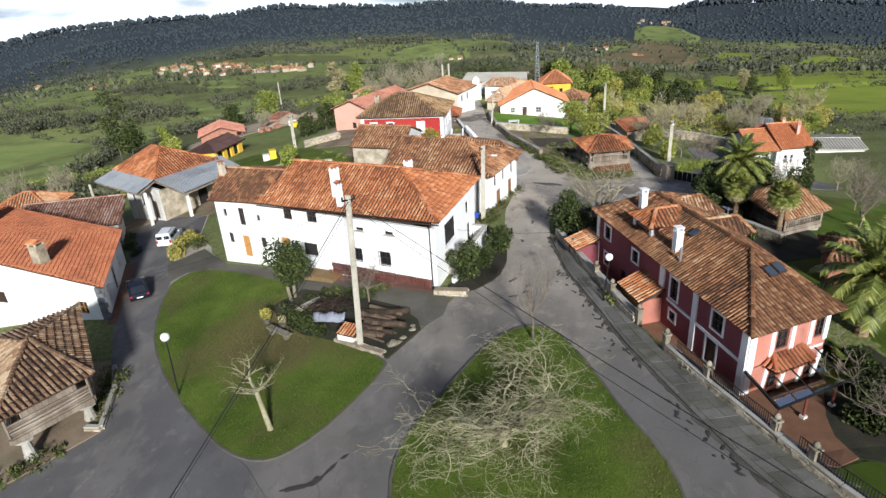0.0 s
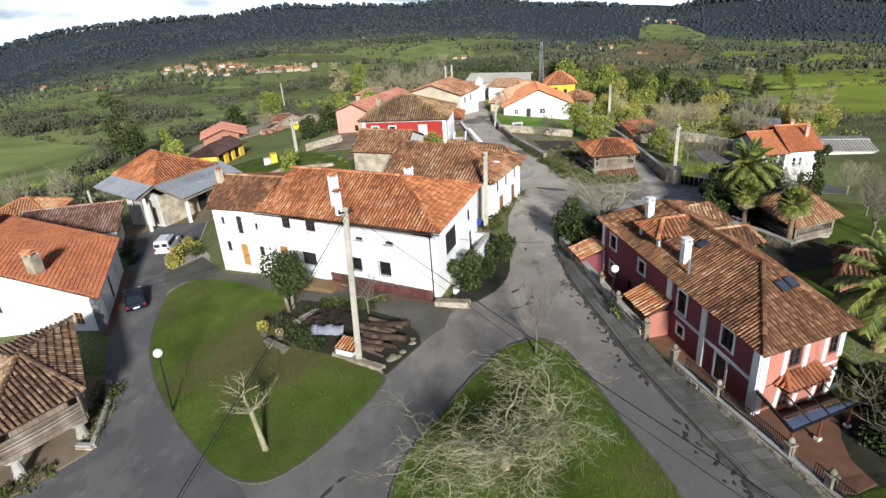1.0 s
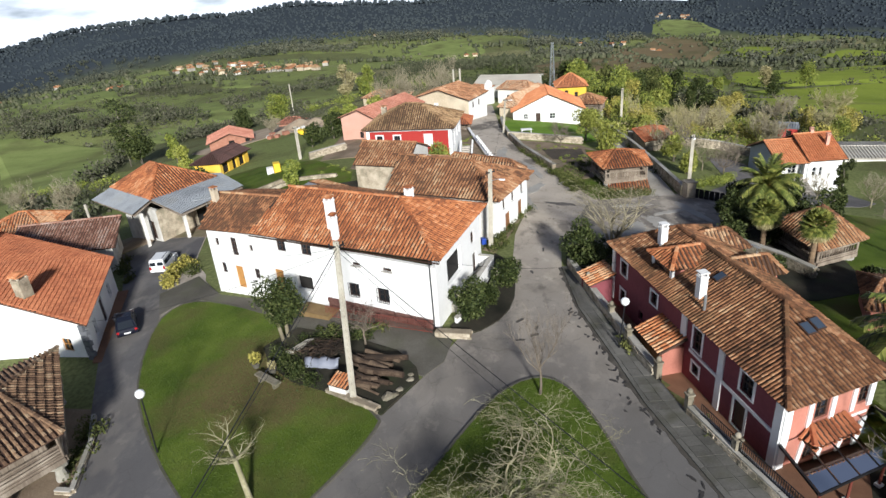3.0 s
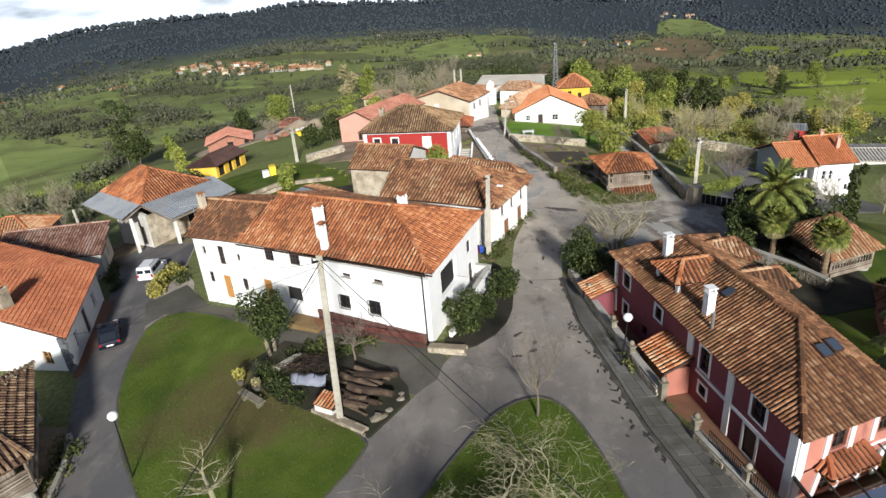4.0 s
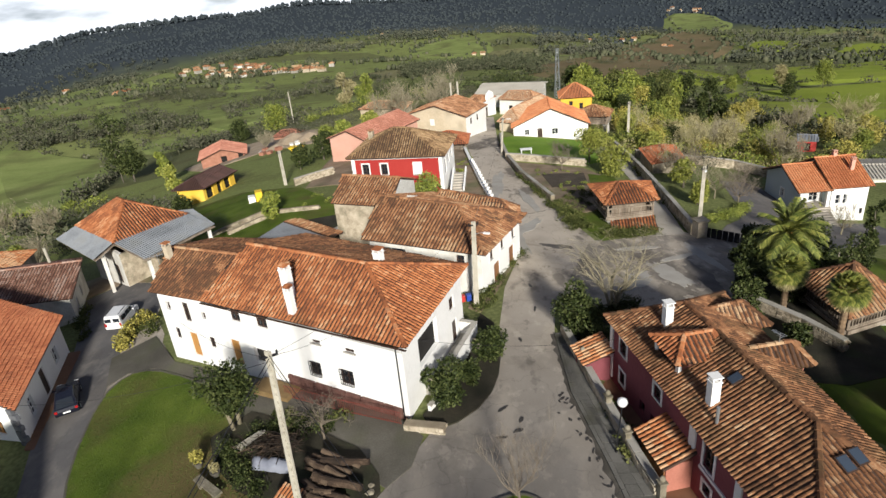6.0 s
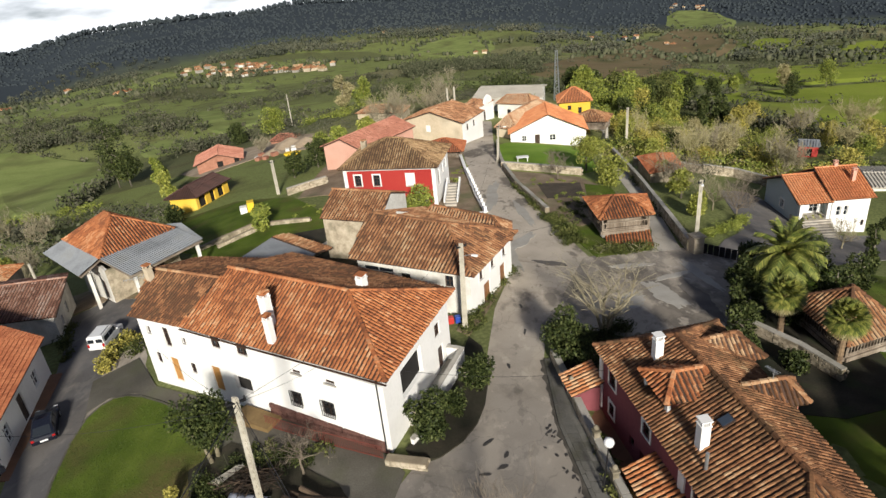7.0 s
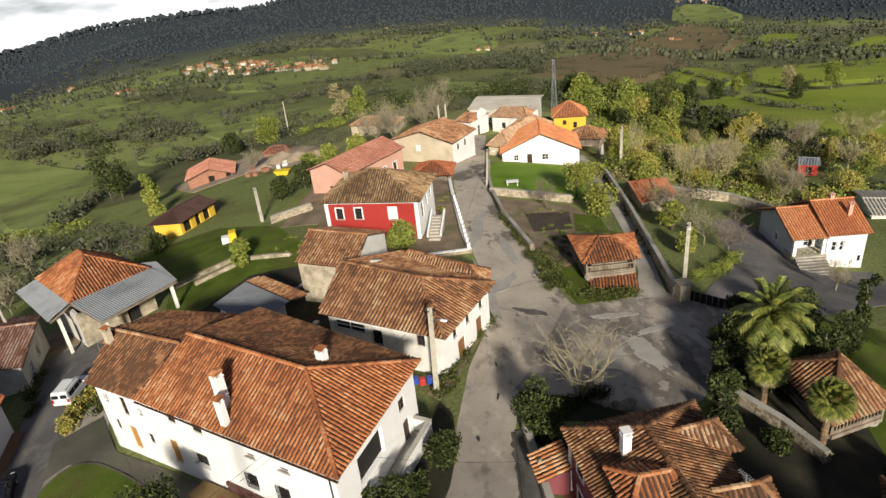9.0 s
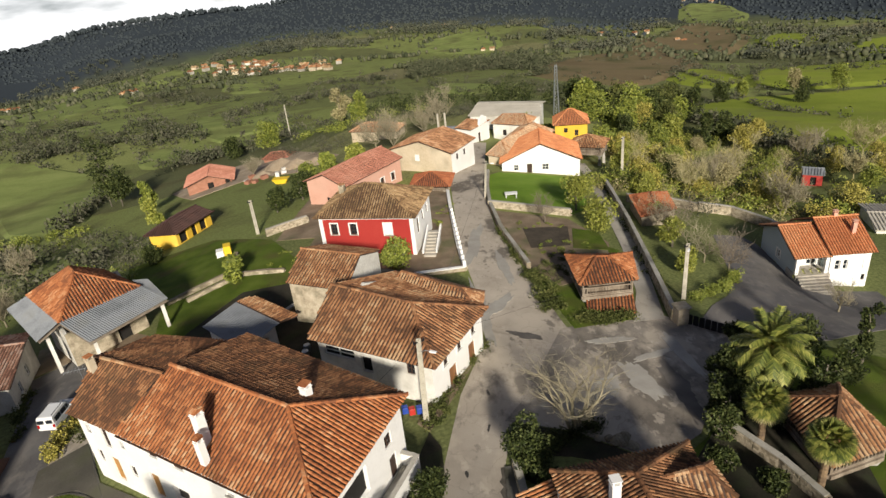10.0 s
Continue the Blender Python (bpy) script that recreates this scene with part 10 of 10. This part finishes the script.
def pillar(x, y, h, label, w=0.42, ball=True, mat="concrete", lift=0.0):
    g = ground_z(x, y) + lift
    t = thing("gate_pillar", (x, y, g), label, "pillar", "garden pillars")
    B = Build()
    B.box(pose(x, y, g - 0.2, 0, 0, 12), w, w, h + 0.2)
    part("shaft", B, mat, t)
    C = Build()
    C.box(pose(x, y, g + h, 0, 0, 12), w * 1.3, w * 1.3, 0.1)
    part("cap", C, mat, t)
    if ball:
        D = Build()
        D.lathe((x, y, g + h + 0.1), [(0.06, 0), (0.14, 0.05), (0.18, 0.17), (0.12, 0.3), (0.04, 0.36)], 10)
        part("finial", D, mat, t, smooth=True)


INNER = [(10.95, 53.3), (11.9, 45.5), (12.75, 39.0), (13.15, 36.6)]
rubble_wall(INNER, 0.75, "low mossy stone wall along the pavement", seed=2, base=1.2)
rubble_wall([(13.95, 32.8), (15.1, 28.6), (16.5, 23.9), (17.6, 20.6), (21, 12)], 0.55, "low mossy stone wall with railings before the villa", seed=3, base=1.2)
railing([(14.2, 32.0), (15.1, 28.6), (16.4, 24.2)], 0.75, "black iron railing on the low wall", lift=0.62)
railing([(16.8, 23.0), (17.6, 20.6), (19.1, 17)], 0.75, "black iron railing on the low wall", lift=0.62)
for q in ((12.1, 43.6), (12.45, 40.3), (13.2, 36.3), (13.9, 33.0), (14.95, 29.2), (16.4, 24.4), (17.1, 22.2), (11.5, 48.6)):
    pillar(*q, 1.25, "weathered mossy stone garden pillar with a round finial", w=0.36, mat="stone_mossy")
rubble_wall([(27.9, 72.6), (28.9, 84.5), (30.2, 100.6), (31.7, 122.8)], 1.3, "long stone wall along the lane", seed=4)
pillar(28.4, 72.2, 1.9, "stout stone gate pier at the lane", 1.1, False, "stone")
rubble_wall([(10.9, 108.2), (16.5, 106.3), (22.8, 104.2)], 1.1, "pale garden wall under the front lawn", mat="lane", seed=5, stones=True)
rubble_wall([(14.9, 84.9), (12.3, 97.5), (11.2, 108), (11.0, 118), (11.5, 128)], 0.9, "mossy street wall by the kitchen garden", seed=6)
rubble_wall([(0.2, 83.9), (7.4, 85.3), (6.5, 92), (5.3, 105), (4.4, 117)], 0.45, "white-coped garden wall before the red house", coping="white", seed=7)
for k in range(13):
    q = Vector((7.3, 85.6)).lerp(Vector((5.4, 104.5)), k / 12)
    pillar(q.x, q.y, 1.1, "short white balustrade post", 0.32, False, "white")
rubble_wall([(-12.8, 76), (-6, 86.2), (0.1, 83.8)], 0.8, "grey garden wall below the red house", seed=17)
rubble_wall([(-29.4, 84.4), (-23, 90.4), (-25, 97.2)], 0.6, "rough mossy garden wall on the slope", coping=None, mat="stone_mossy", seed=8)
rubble_wall([(-26.6, 84), (-21.2, 89.2), (-15.5, 88.5)], 0.55, "rough mossy garden wall on the slope", coping=None, mat="stone_mossy", seed=9)
rubble_wall([(-22.4, 103), (-16.8, 106.4)], 1.1, "pale wall at the garden edge", coping="lane", seed=10)
rubble_wall([(43.4, 110.6), (48.2, 109.8), (51.5, 104.5), (52.6, 99)], 1.5, "curving pale retaining wall", mat="lane", seed=11)
rubble_wall([(33.0, 113.2), (38, 113.4), (43.4, 110.6)], 1.3, "brown stone wall behind the sheds", seed=12)
rubble_wall([(25.9, 57.4), (28.8, 52.4), (30.0, 49.0)], 1.0, "dark garden wall beside the villa", seed=13)
rubble_wall([(-0.9, 43.6), (1.7, 42.9)], 0.5, "short dry-stone wall end at the bed", thick=0.6, coping=None, seed=14)
rubble_wall([(-8.2, 38.2), (-4.6, 35.6)], 0.35, "stone edge of the woodpile plot", thick=0.4, coping=None, seed=15)
rubble_wall([(-24, 32.2), (-22.8, 31.9), (-23.9, 36.2), (-25.2, 39)], 0.3, "low kerb wall round the granary", thick=0.25, seed=16)
railing([(-10.0, 48.2), (-5.8, 46.0), (-1.2, 43.9)], 1.0, "rust-red iron railing before the farmhouse", "iron_red", gap=0.16, lift=0.05)
gate = thing("sliding_gate", (31, 70.6, ground_z(31, 70.6)), "low dark metal gate across the drive", "gate")
for k in range(9):
    G = Build()
    a, b = Vector((29.2, 71.9, 0)), Vector((32.9, 69.3, 0))
    q = a.lerp(b, k / 8)
    G.box(pose(q.x, q.y, ground_z(q.x, q.y) + 0.05, 0, 0, -35), 0.5, 0.05, 1.1)
    part("gate_panel", G, "iron", gate)


# ---- aerials ----
def aerial(x, y, z0, z1, turn, label, size=1.0):
    """A roof aerial: mast, boom and cross rods."""
    t = thing("television_aerial", (x, y, z0), label, "aerial", "aerials")
    A = Build()
    A.tube([(x, y, z0), (x, y, z1)], [0.028, 0.024], 6)
    part("mast", A, "steel", t)
    d = Vector((math.cos(math.radians(turn)), math.sin(math.radians(turn)), 0))
    e = Vector((-d.y, d.x, 0))
    c = Vector((x, y, z1 - 0.12))
    A = Build()
    A.tube([c - d * 0.5 * size, c + d * 1.1 * size], [0.022, 0.022], 5)
    part("boom", A, "steel", t)
    for k in range(7):
        A = Build()
        q = c + d * (-0.45 + 0.25 * k) * size
        A.tube([q - e * (0.5 - 0.04 * k) * size, q + e * (0.5 - 0.04 * k) * size], [0.014, 0.014], 4)
        part("rod", A, "steel", t)


aerial(-22.0, 58.4, 4.6, 7.6, 200, "grey television aerial at the gable of the farmhouse")
aerial(21.4, 42.2, 5.7, 6.8, 110, "pale television aerial on the villa's rear roof", 0.5)


# ---- woodpile, planters and clutter ----
def woodpile():
    rnd = random.Random(9)
    for k in range(27):
        row = k // 9
        y = 37.9 + 3.2 * (k % 9) / 9 + rnd.uniform(-0.12, 0.12)
        x = -5.6 + 0.12 * (k % 9) + rnd.uniform(-0.8, 0.8)
        z = ground_z(x, y) + 0.28 + 0.17 * row
        a = math.radians(-24 + rnd.uniform(-18, 18))
        L, r = rnd.uniform(1.0, 3.2), rnd.uniform(0.1, 0.26)
        d = Vector((math.cos(a), math.sin(a), rnd.uniform(-0.06, 0.06))) * L / 2
        B = Build()
        c = Vector((x, y, z))
        B.tube([c - d, c - d * 0.3 + Vector((rnd.uniform(-.06, .06), rnd.uniform(-.06, .06), rnd.uniform(-.05, .05))), c + d * 0.4 + Vector((0, rnd.uniform(-.08, .08), 0)), c + d], [r, r * 1.08, r * 0.95, r * 0.85], 9)
        single("log", B, "log", tuple(c), "felled log with rough bark lying in the pile", "log", "logs of the woodpile")
    t = thing("brushwood_pile", (-9.2, 42.2, ground_z(-9.2, 42.2)), "heap of brushwood over a grey plastic sheet", "woodpile")
    B = Build()
    for k in range(150):
        a, e = rnd.uniform(0, 6.28), rnd.uniform(-0.25, 0.35)
        c = Vector((-9.2 + rnd.gauss(0, 0.9), 42.4 + rnd.gauss(0, 0.5), ground_z(-9, 42) + rnd.uniform(0.5, 1.1)))
        d = Vector((math.cos(a), math.sin(a), e)) * rnd.uniform(0.3, 0.9)
        B.tube([c - d, c + Vector((rnd.uniform(-.1, .1), rnd.uniform(-.1, .1), 0.05)), c + d], [0.03, 0.025, 0.012], 4)
    part("brushwood", B, "log", t, kind="stuff")
    S = Build()
    nx, ny = 9, 6
    v = []
    for i in range(nx):
        for j in range(ny):
            x, y = -10.4 + 2.6 * i / (nx - 1), 41.0 + 1.2 * j / (ny - 1) - 0.35 * i / (nx - 1) * 2
            v.append((x, y, ground_z(x, y) + 0.25 + 0.55 * math.sin(math.pi * j / (ny - 1)) * (0.8 + 0.2 * math.sin(i * 1.7)) + rnd.uniform(-.05, .05)))
    S.add(v, [(i * ny + j, (i + 1) * ny + j, (i + 1) * ny + j + 1, i * ny + j + 1) for i in range(nx - 1) for j in range(ny - 1)])
    sh = part("tarpaulin", S, "tarp", t, "crumpled grey plastic sheet", smooth=True)
    so = sh.modifiers.new("thickness", "SOLIDIFY")
    so.thickness = 0.02
    # brick planter with tiles at the foot of the pole
    h = thing("well_box", (-7.0, 37.4, ground_z(-7, 37.4)), "small whitewashed box with a tiled top beside the pole", "meter box")
    B = Build()
    B.box(pose(-7.2, 37.9, ground_z(-7.1, 37.9), 0, 0, -28), 1.35, 0.9, 0.95)
    part("body", B, "white_old", h)
    lo = Vector((-8.03, 37.72, 0.95)); d = Vector((0.88, -0.47, 0)); n = Vector((0.47, 0.88, 0))
    roof(h, [(lo, lo + d * 1.6, lo + d * 1.6 + n * 1.1 + Vector((0, 0, 0.35)), lo + n * 1.1 + Vector((0, 0, 0.3)))], [], "tile_orange", spacing=0.25)
    for k in range(5):
        x, y = -3.9 + 0.36 * k + rnd.uniform(-0.25, 0.25), 36.6 + 0.5 * k + rnd.uniform(-0.3, 0.3)
        w = rnd.uniform(0.22, 0.42)
        R = Build()
        R.lathe((x, y, ground_z(x, y) + 0.02), [(w, 0), (w * 1.1, w * 0.35), (w * 0.7, w * 0.75), (w * 0.2, w * 0.9)], 8)
        R.v = [(vx + rnd.uniform(-0.25, 0.25) * w, vy + rnd.uniform(-0.25, 0.25) * w, vz + rnd.uniform(-0.1, 0.1) * w) for vx, vy, vz in R.v]
        single("boulder", R, "stone_mossy", (x, y, ground_z(x, y)), "rough mossy boulder at the kerb", "stone", "boulders by the woodpile")


woodpile()


def potted(x, y, label, h=0.8, mat="leaf_bright", pot="ceramic"):
    g = ground_z(x, y) + 0.12
    t = thing("potted_plant", (x, y, g), label, "plant", "potted plants")
    P = Build()
    P.lathe((x, y, g), [(0.2, 0), (0.3, 0.36), (0.33, 0.38), (0.33, 0.44), (0.26, 0.44)], 12)
    part("pot", P, pot, t)
    v, f = leaf_cloud([(0, 0, 0.44 + h * 0.45, h * 0.5, h * 0.5, h * 0.5)], 420, 0.16, 5)
    ob = new("leaves", cloud_mesh("leaves", v, f, mat))
    ob.parent = t


potted(-14.2, 42.0, "round potted shrub on the green", 0.9, "leaf_olive", "apron")
potted(-12.7, 41.0, "drying potted plant on the green", 0.6, "leaf_dry", "apron")
for x, y, sd in ((-27.9, 58.9, 221), (-28.1, 60.4, 222), (-28.0, 61.9, 223), (-27.4, 63.2, 224)):
    leafy_tree(x, y, 1.3, 2.0, sd, "straggling green shrub beside the apron", "leaf_olive", name="shrub", category="shrub", leaves=900, size=0.2, base=0.02, group="shrubs beside the apron")
bn = thing("bench", (-12.7, 39.8, ground_z(-12.7, 39.8)), "plain stone bench on the green", "bench")
B = Build()
B.box(pose(-12.7, 39.75, ground_z(-12.7, 39.75) + 0.55, 0, 0, -38), 2.4, 0.5, 0.12)
part("seat", B, "stone_mossy", bn)
for s in (-0.8, 0.8):
    B = Build()
    q = pose(-12.7, 39.75, 0, 0, 0, -38) @ Vector((s, 0, 0))
    B.box(pose(q.x, q.y, ground_z(q.x, q.y), 0, 0, -38), 0.25, 0.42, 0.56)
    part("support", B, "stone_mossy", bn)
pl = thing("plank_stack", (-11.2, 43.6, ground_z(-11.2, 43.6)), "few loose pale planks leaning on the pile", "planks")
for k in range(3):
    B = Build()
    B.beam((-12.2 + 0.25 * k, 43.0 - 0.1 * k, 0.1), (-10.6 + 0.2 * k, 43.9, 0.55 + 0.05 * k), 0.22, 0.05)
    part("plank", B, "pole", pl)
for (x, y), m, lab in (((2.5, 59.6), "plastic_blue", "blue recycling bin"), ((3.1, 59.4), "plastic_red", "red plastic crate"), ((3.7, 59.5), "plastic_blue", "blue plastic crate")):
    B = Build()
    B.box(pose(x, y, ground_z(x, y) + 0.1, 0, 0, 15), 0.5, 0.5, 0.6)
    b = single("crate", B, m, (x, y, ground_z(x, y)), lab + " beside the pole", "crate", "crates by the pole")
    bv = b.modifiers.new("bevel", "BEVEL"); bv.width, bv.segments = 0.04, 2
rnd = random.Random(15)
for k in range(7):
    x, y = -9.3 + rnd.uniform(-1.6, 1.8), 67.5 + rnd.uniform(-1, 2.2)
    B = Build()
    B.lathe((x, y, ground_z(x, y)), [(0.3, 0), (0.34, 0.5), (0.34, 0.85), (0.28, 0.9)], 10)
    single("drum", B, "plastic_blue" if k < 3 else "steel", (x, y, ground_z(x, y)), "blue plastic drum in the farm court" if k < 3 else "old steel drum in the farm court", "drum", "drums in the court")
# table on the front lawn, cone-yellow sign, digger and rubble at the building site
tb = thing("garden_table", (14.7, 113.2, ground_z(14.7, 113.2)), "white garden table on the front lawn", "table")
B = Build(); B.box(pose(14.7, 113.2, ground_z(14.7, 113.2) + 0.75), 2.0, 1.2, 0.08)
part("tabletop", B, "frame_white", tb)
for sx in (-0.8, 0.8):
    B = Build(); B.box(pose(14.7 + sx, 113.2, ground_z(14.7, 113.2)), 0.12, 0.9, 0.75)
    part("leg", B, "frame_white", tb)
dg = thing("skip", (-31.6, 141.4, ground_z(-31.6, 141.4)), "yellow metal skip at the building site", "skip")
B = Build()
z = ground_z(-31.6, 141.4)
B.add([(-32.6, 140.6, z + 0.2), (-30.6, 140.6, z + 0.2), (-30.6, 142.2, z + 0.2), (-32.6, 142.2, z + 0.2), (-33.3, 140.4, z + 1.2), (-29.9, 140.4, z + 1.2), (-29.9, 142.4, z + 1.2), (-33.3, 142.4, z + 1.2)], [(3, 2, 1, 0), (0, 1, 5, 4), (1, 2, 6, 5), (2, 3, 7, 6), (3, 0, 4, 7), (4, 5, 6, 7)])
part("tub", B, "plastic_yellow", dg)
B = Build()
for s in (-32.4, -30.8):
    B.box(pose(s, 141.4, z), 0.3, 1.7, 0.25)
part("skid", B, "iron", dg)
yb = thing("site_box", (-26.8, 98.6, ground_z(-26.8, 98.6)), "yellow and white box at the garden path", "box")
B = Build(); B.box(pose(-26.8, 98.6, ground_z(-26.8, 98.6) - 0.1, 0, 0, 20), 1.0, 1.4, 1.6)
part("body", B, "plastic_yellow", yb)
B = Build(); B.box(pose(-27.9, 98.4, ground_z(-27.9, 98.4) - 0.1, 0, 0, 20), 1.0, 1.2, 1.1)
part("cabinet", B, "frame_white", yb)
for k, (x, y, r, h) in enumerate(((-38, 164, 5, 2.4), (-33, 160, 4.4, 2.0), (-28, 158, 4, 1.6), (-41, 158, 3, 1.2))):
    B = Build()
    g = ground_z(x, y)
    n = 16
    v = [(x, y, g + h)]
    for i in range(1, 5):
        for j in range(n):
            a = 6.283 * j / n
            q = r * i / 4 * (1 + 0.25 * noise.noise((i, j * 0.7, k)))
            v.append((x + q * math.cos(a), y + q * math.sin(a), g + h * (1 - (i / 4) ** 1.4) * (1 + 0.3 * noise.noise((j, i * 3, k))) - 0.1))
    f = [(0, 1 + j, 1 + (j + 1) % n) for j in range(n)] + [(1 + i * n + j, 1 + (i + 1) * n + j, 1 + (i + 1) * n + (j + 1) % n, 1 + i * n + (j + 1) % n) for i in range(3) for j in range(n)]
    B.add(v, f)
    single("spoil_mound", B, "spoil", (x, y, g), "mound of dug earth and rubble", "earth mound", "mounds at the building site")
for k in range(9):
    x, y = -46 + 12 * rnd.random(), 150 + 8 * rnd.random()
    B = Build(); B.box(pose(x, y, ground_z(x, y) + 0.08, 0, 0, rnd.uniform(0, 90)), rnd.uniform(0.8, 1.6), rnd.uniform(0.8, 1.2), rnd.uniform(0.6, 1.2))
    single("brick_pallet", B, "white_old" if k % 2 else "brick", (x, y, ground_z(x, y)), "wrapped pallet of building blocks", "pallet", "pallets at the building site")
for k in range(10):
    x, y = 17.2 + 2.4 * rnd.random(), 54.6 + 1.4 * rnd.random()
    B = Build()
    B.lathe((x, y, ground_z(x, y)), [(0.2 + 0.2 * rnd.random(), 0), (0.3 + 0.2 * rnd.random(), 0.2), (0.2, 0.4), (0.06, 0.45)], 7)
    single("boulder", B, "stone_mossy", (x, y, ground_z(x, y)), "grey boulder under the bare tree", "stone", "boulders in the yard")


# ---- marks on the roads: wet patches, pale and dark patches, damp edges ----
M["wet"] = material("damp_stain", [(0.035, 0.032, 0.03), (0.06, 0.055, 0.05)], rough=0.5, scale=4, fine=60, bump=0.05)
M["pale_patch"] = material("pale_patch_surface", [(0.3, 0.28, 0.25), (0.42, 0.4, 0.36)], rough=0.9, scale=3, fine=60, bump=0.1)


def stain(x, y, rx, ry, turn, mat, lift, seed, label):
    rn = random.Random(seed)
    n = 22 if rx < 1 else 44
    pts = []
    for k in range(n):
        a = 2 * math.pi * k / n
        r = 1 + 0.45 * noise.noise((math.cos(a) * 1.6 + seed * 3.1, math.sin(a) * 1.6, seed)) + rn.uniform(-0.16, 0.16)
        p = Vector((math.cos(a) * rx * r, math.sin(a) * ry * r))
        t = math.radians(turn)
        pts.append((x + p.x * math.cos(t) - p.y * math.sin(t), y + p.x * math.sin(t) + p.y * math.cos(t)))
    patch("road_mark", pts, lift, mat, label, "road mark", cell=3, skirt=0.02)


M["dark_patch"] = material("dark_patch_asphalt", [(0.085, 0.076, 0.07), (0.13, 0.117, 0.106), (0.19, 0.172, 0.155)], rough=0.85, scale=3, fine=70, bump=0.12)
for k, (x, y, rx, ry, tn, mt, lift) in enumerate(((22.3, 62.8, 2.8, 1.1, -71, "pale_patch", 0.074), (21.1, 69.0, 2.31, 0.5, 6, "pale_patch", 0.072), (24.2, 66.4, 2.04, 0.45, 25, "pale_patch", 0.073), (26.8, 66.6, 3.78, 0.55, -79, "pale_patch", 0.075), (25.0, 61.4, 4.04, 0.9, -82, "dark_patch", 0.068), (18.6, 61.3, 2.45, 1.0, -129, "pale_patch", 0.071), (11.0, 76.6, 2.76, 0.7, 58, "pale_patch", 0.069), (9.0, 75.6, 6.61, 0.8, -82, "pale_patch", 0.067), (8.6, 93.4, 6.71, 0.8, 82, "pale_patch", 0.067), (12.0, 86.2, 4.54, 0.6, -82, "pale_patch", 0.07), (13.2, 70.2, 1.66, 0.5, -21, "dark_patch", 0.069))):
    stain(x, y, rx, ry, tn, mt, lift, 300 + k, "pale patch of the road" if mt == "pale_patch" else "darker patch of the road")


WET = "dark damp stain on the asphalt"
rnd = random.Random(40)
for k, (x, y, rx, ry, tn) in enumerate(((-8.6, 24.5, 0.9, 0.13, 6), (-7.6, 24.8, 0.5, 0.2, 30), (-6.9, 25.5, 0.5, 0.1, 50), (-6.2, 26.3, 0.25, 0.1, 40), (-0.2, 43.4, 0.4, 0.12, 10), (5.5, 44.6, 0.4, 0.13, 40), (6.3, 42.4, 0.35, 0.14, 20), (6.6, 43.4, 0.3, 0.12, 70), (5.2, 41.9, 0.4, 0.1, 0), (9.3, 61.6, 0.12, 0.35, 10), (9.2, 57.3, 0.1, 0.4, -10), (7.5, 52.6, 0.12, 0.3, 10))):
    stain(x, y, rx, ry, tn, "wet", 0.062, k + 1, WET)
for k in range(60):          # crumbs of damp along the gutter of the pavement
    y = 22 + 24 * rnd.random()
    x = np.interp(y, [20.3, 23.7, 28.5, 34.0, 39.1, 45.6], [15.2, 14.1, 13.0, 11.8, 11.2, 10.3]) - 0.35 - abs(rnd.gauss(0, 0.7))
    stain(x, y, rnd.uniform(0.04, 0.1), rnd.uniform(0.06, 0.28), rnd.uniform(-60, 60), "wet", 0.062, 100 + k, WET)
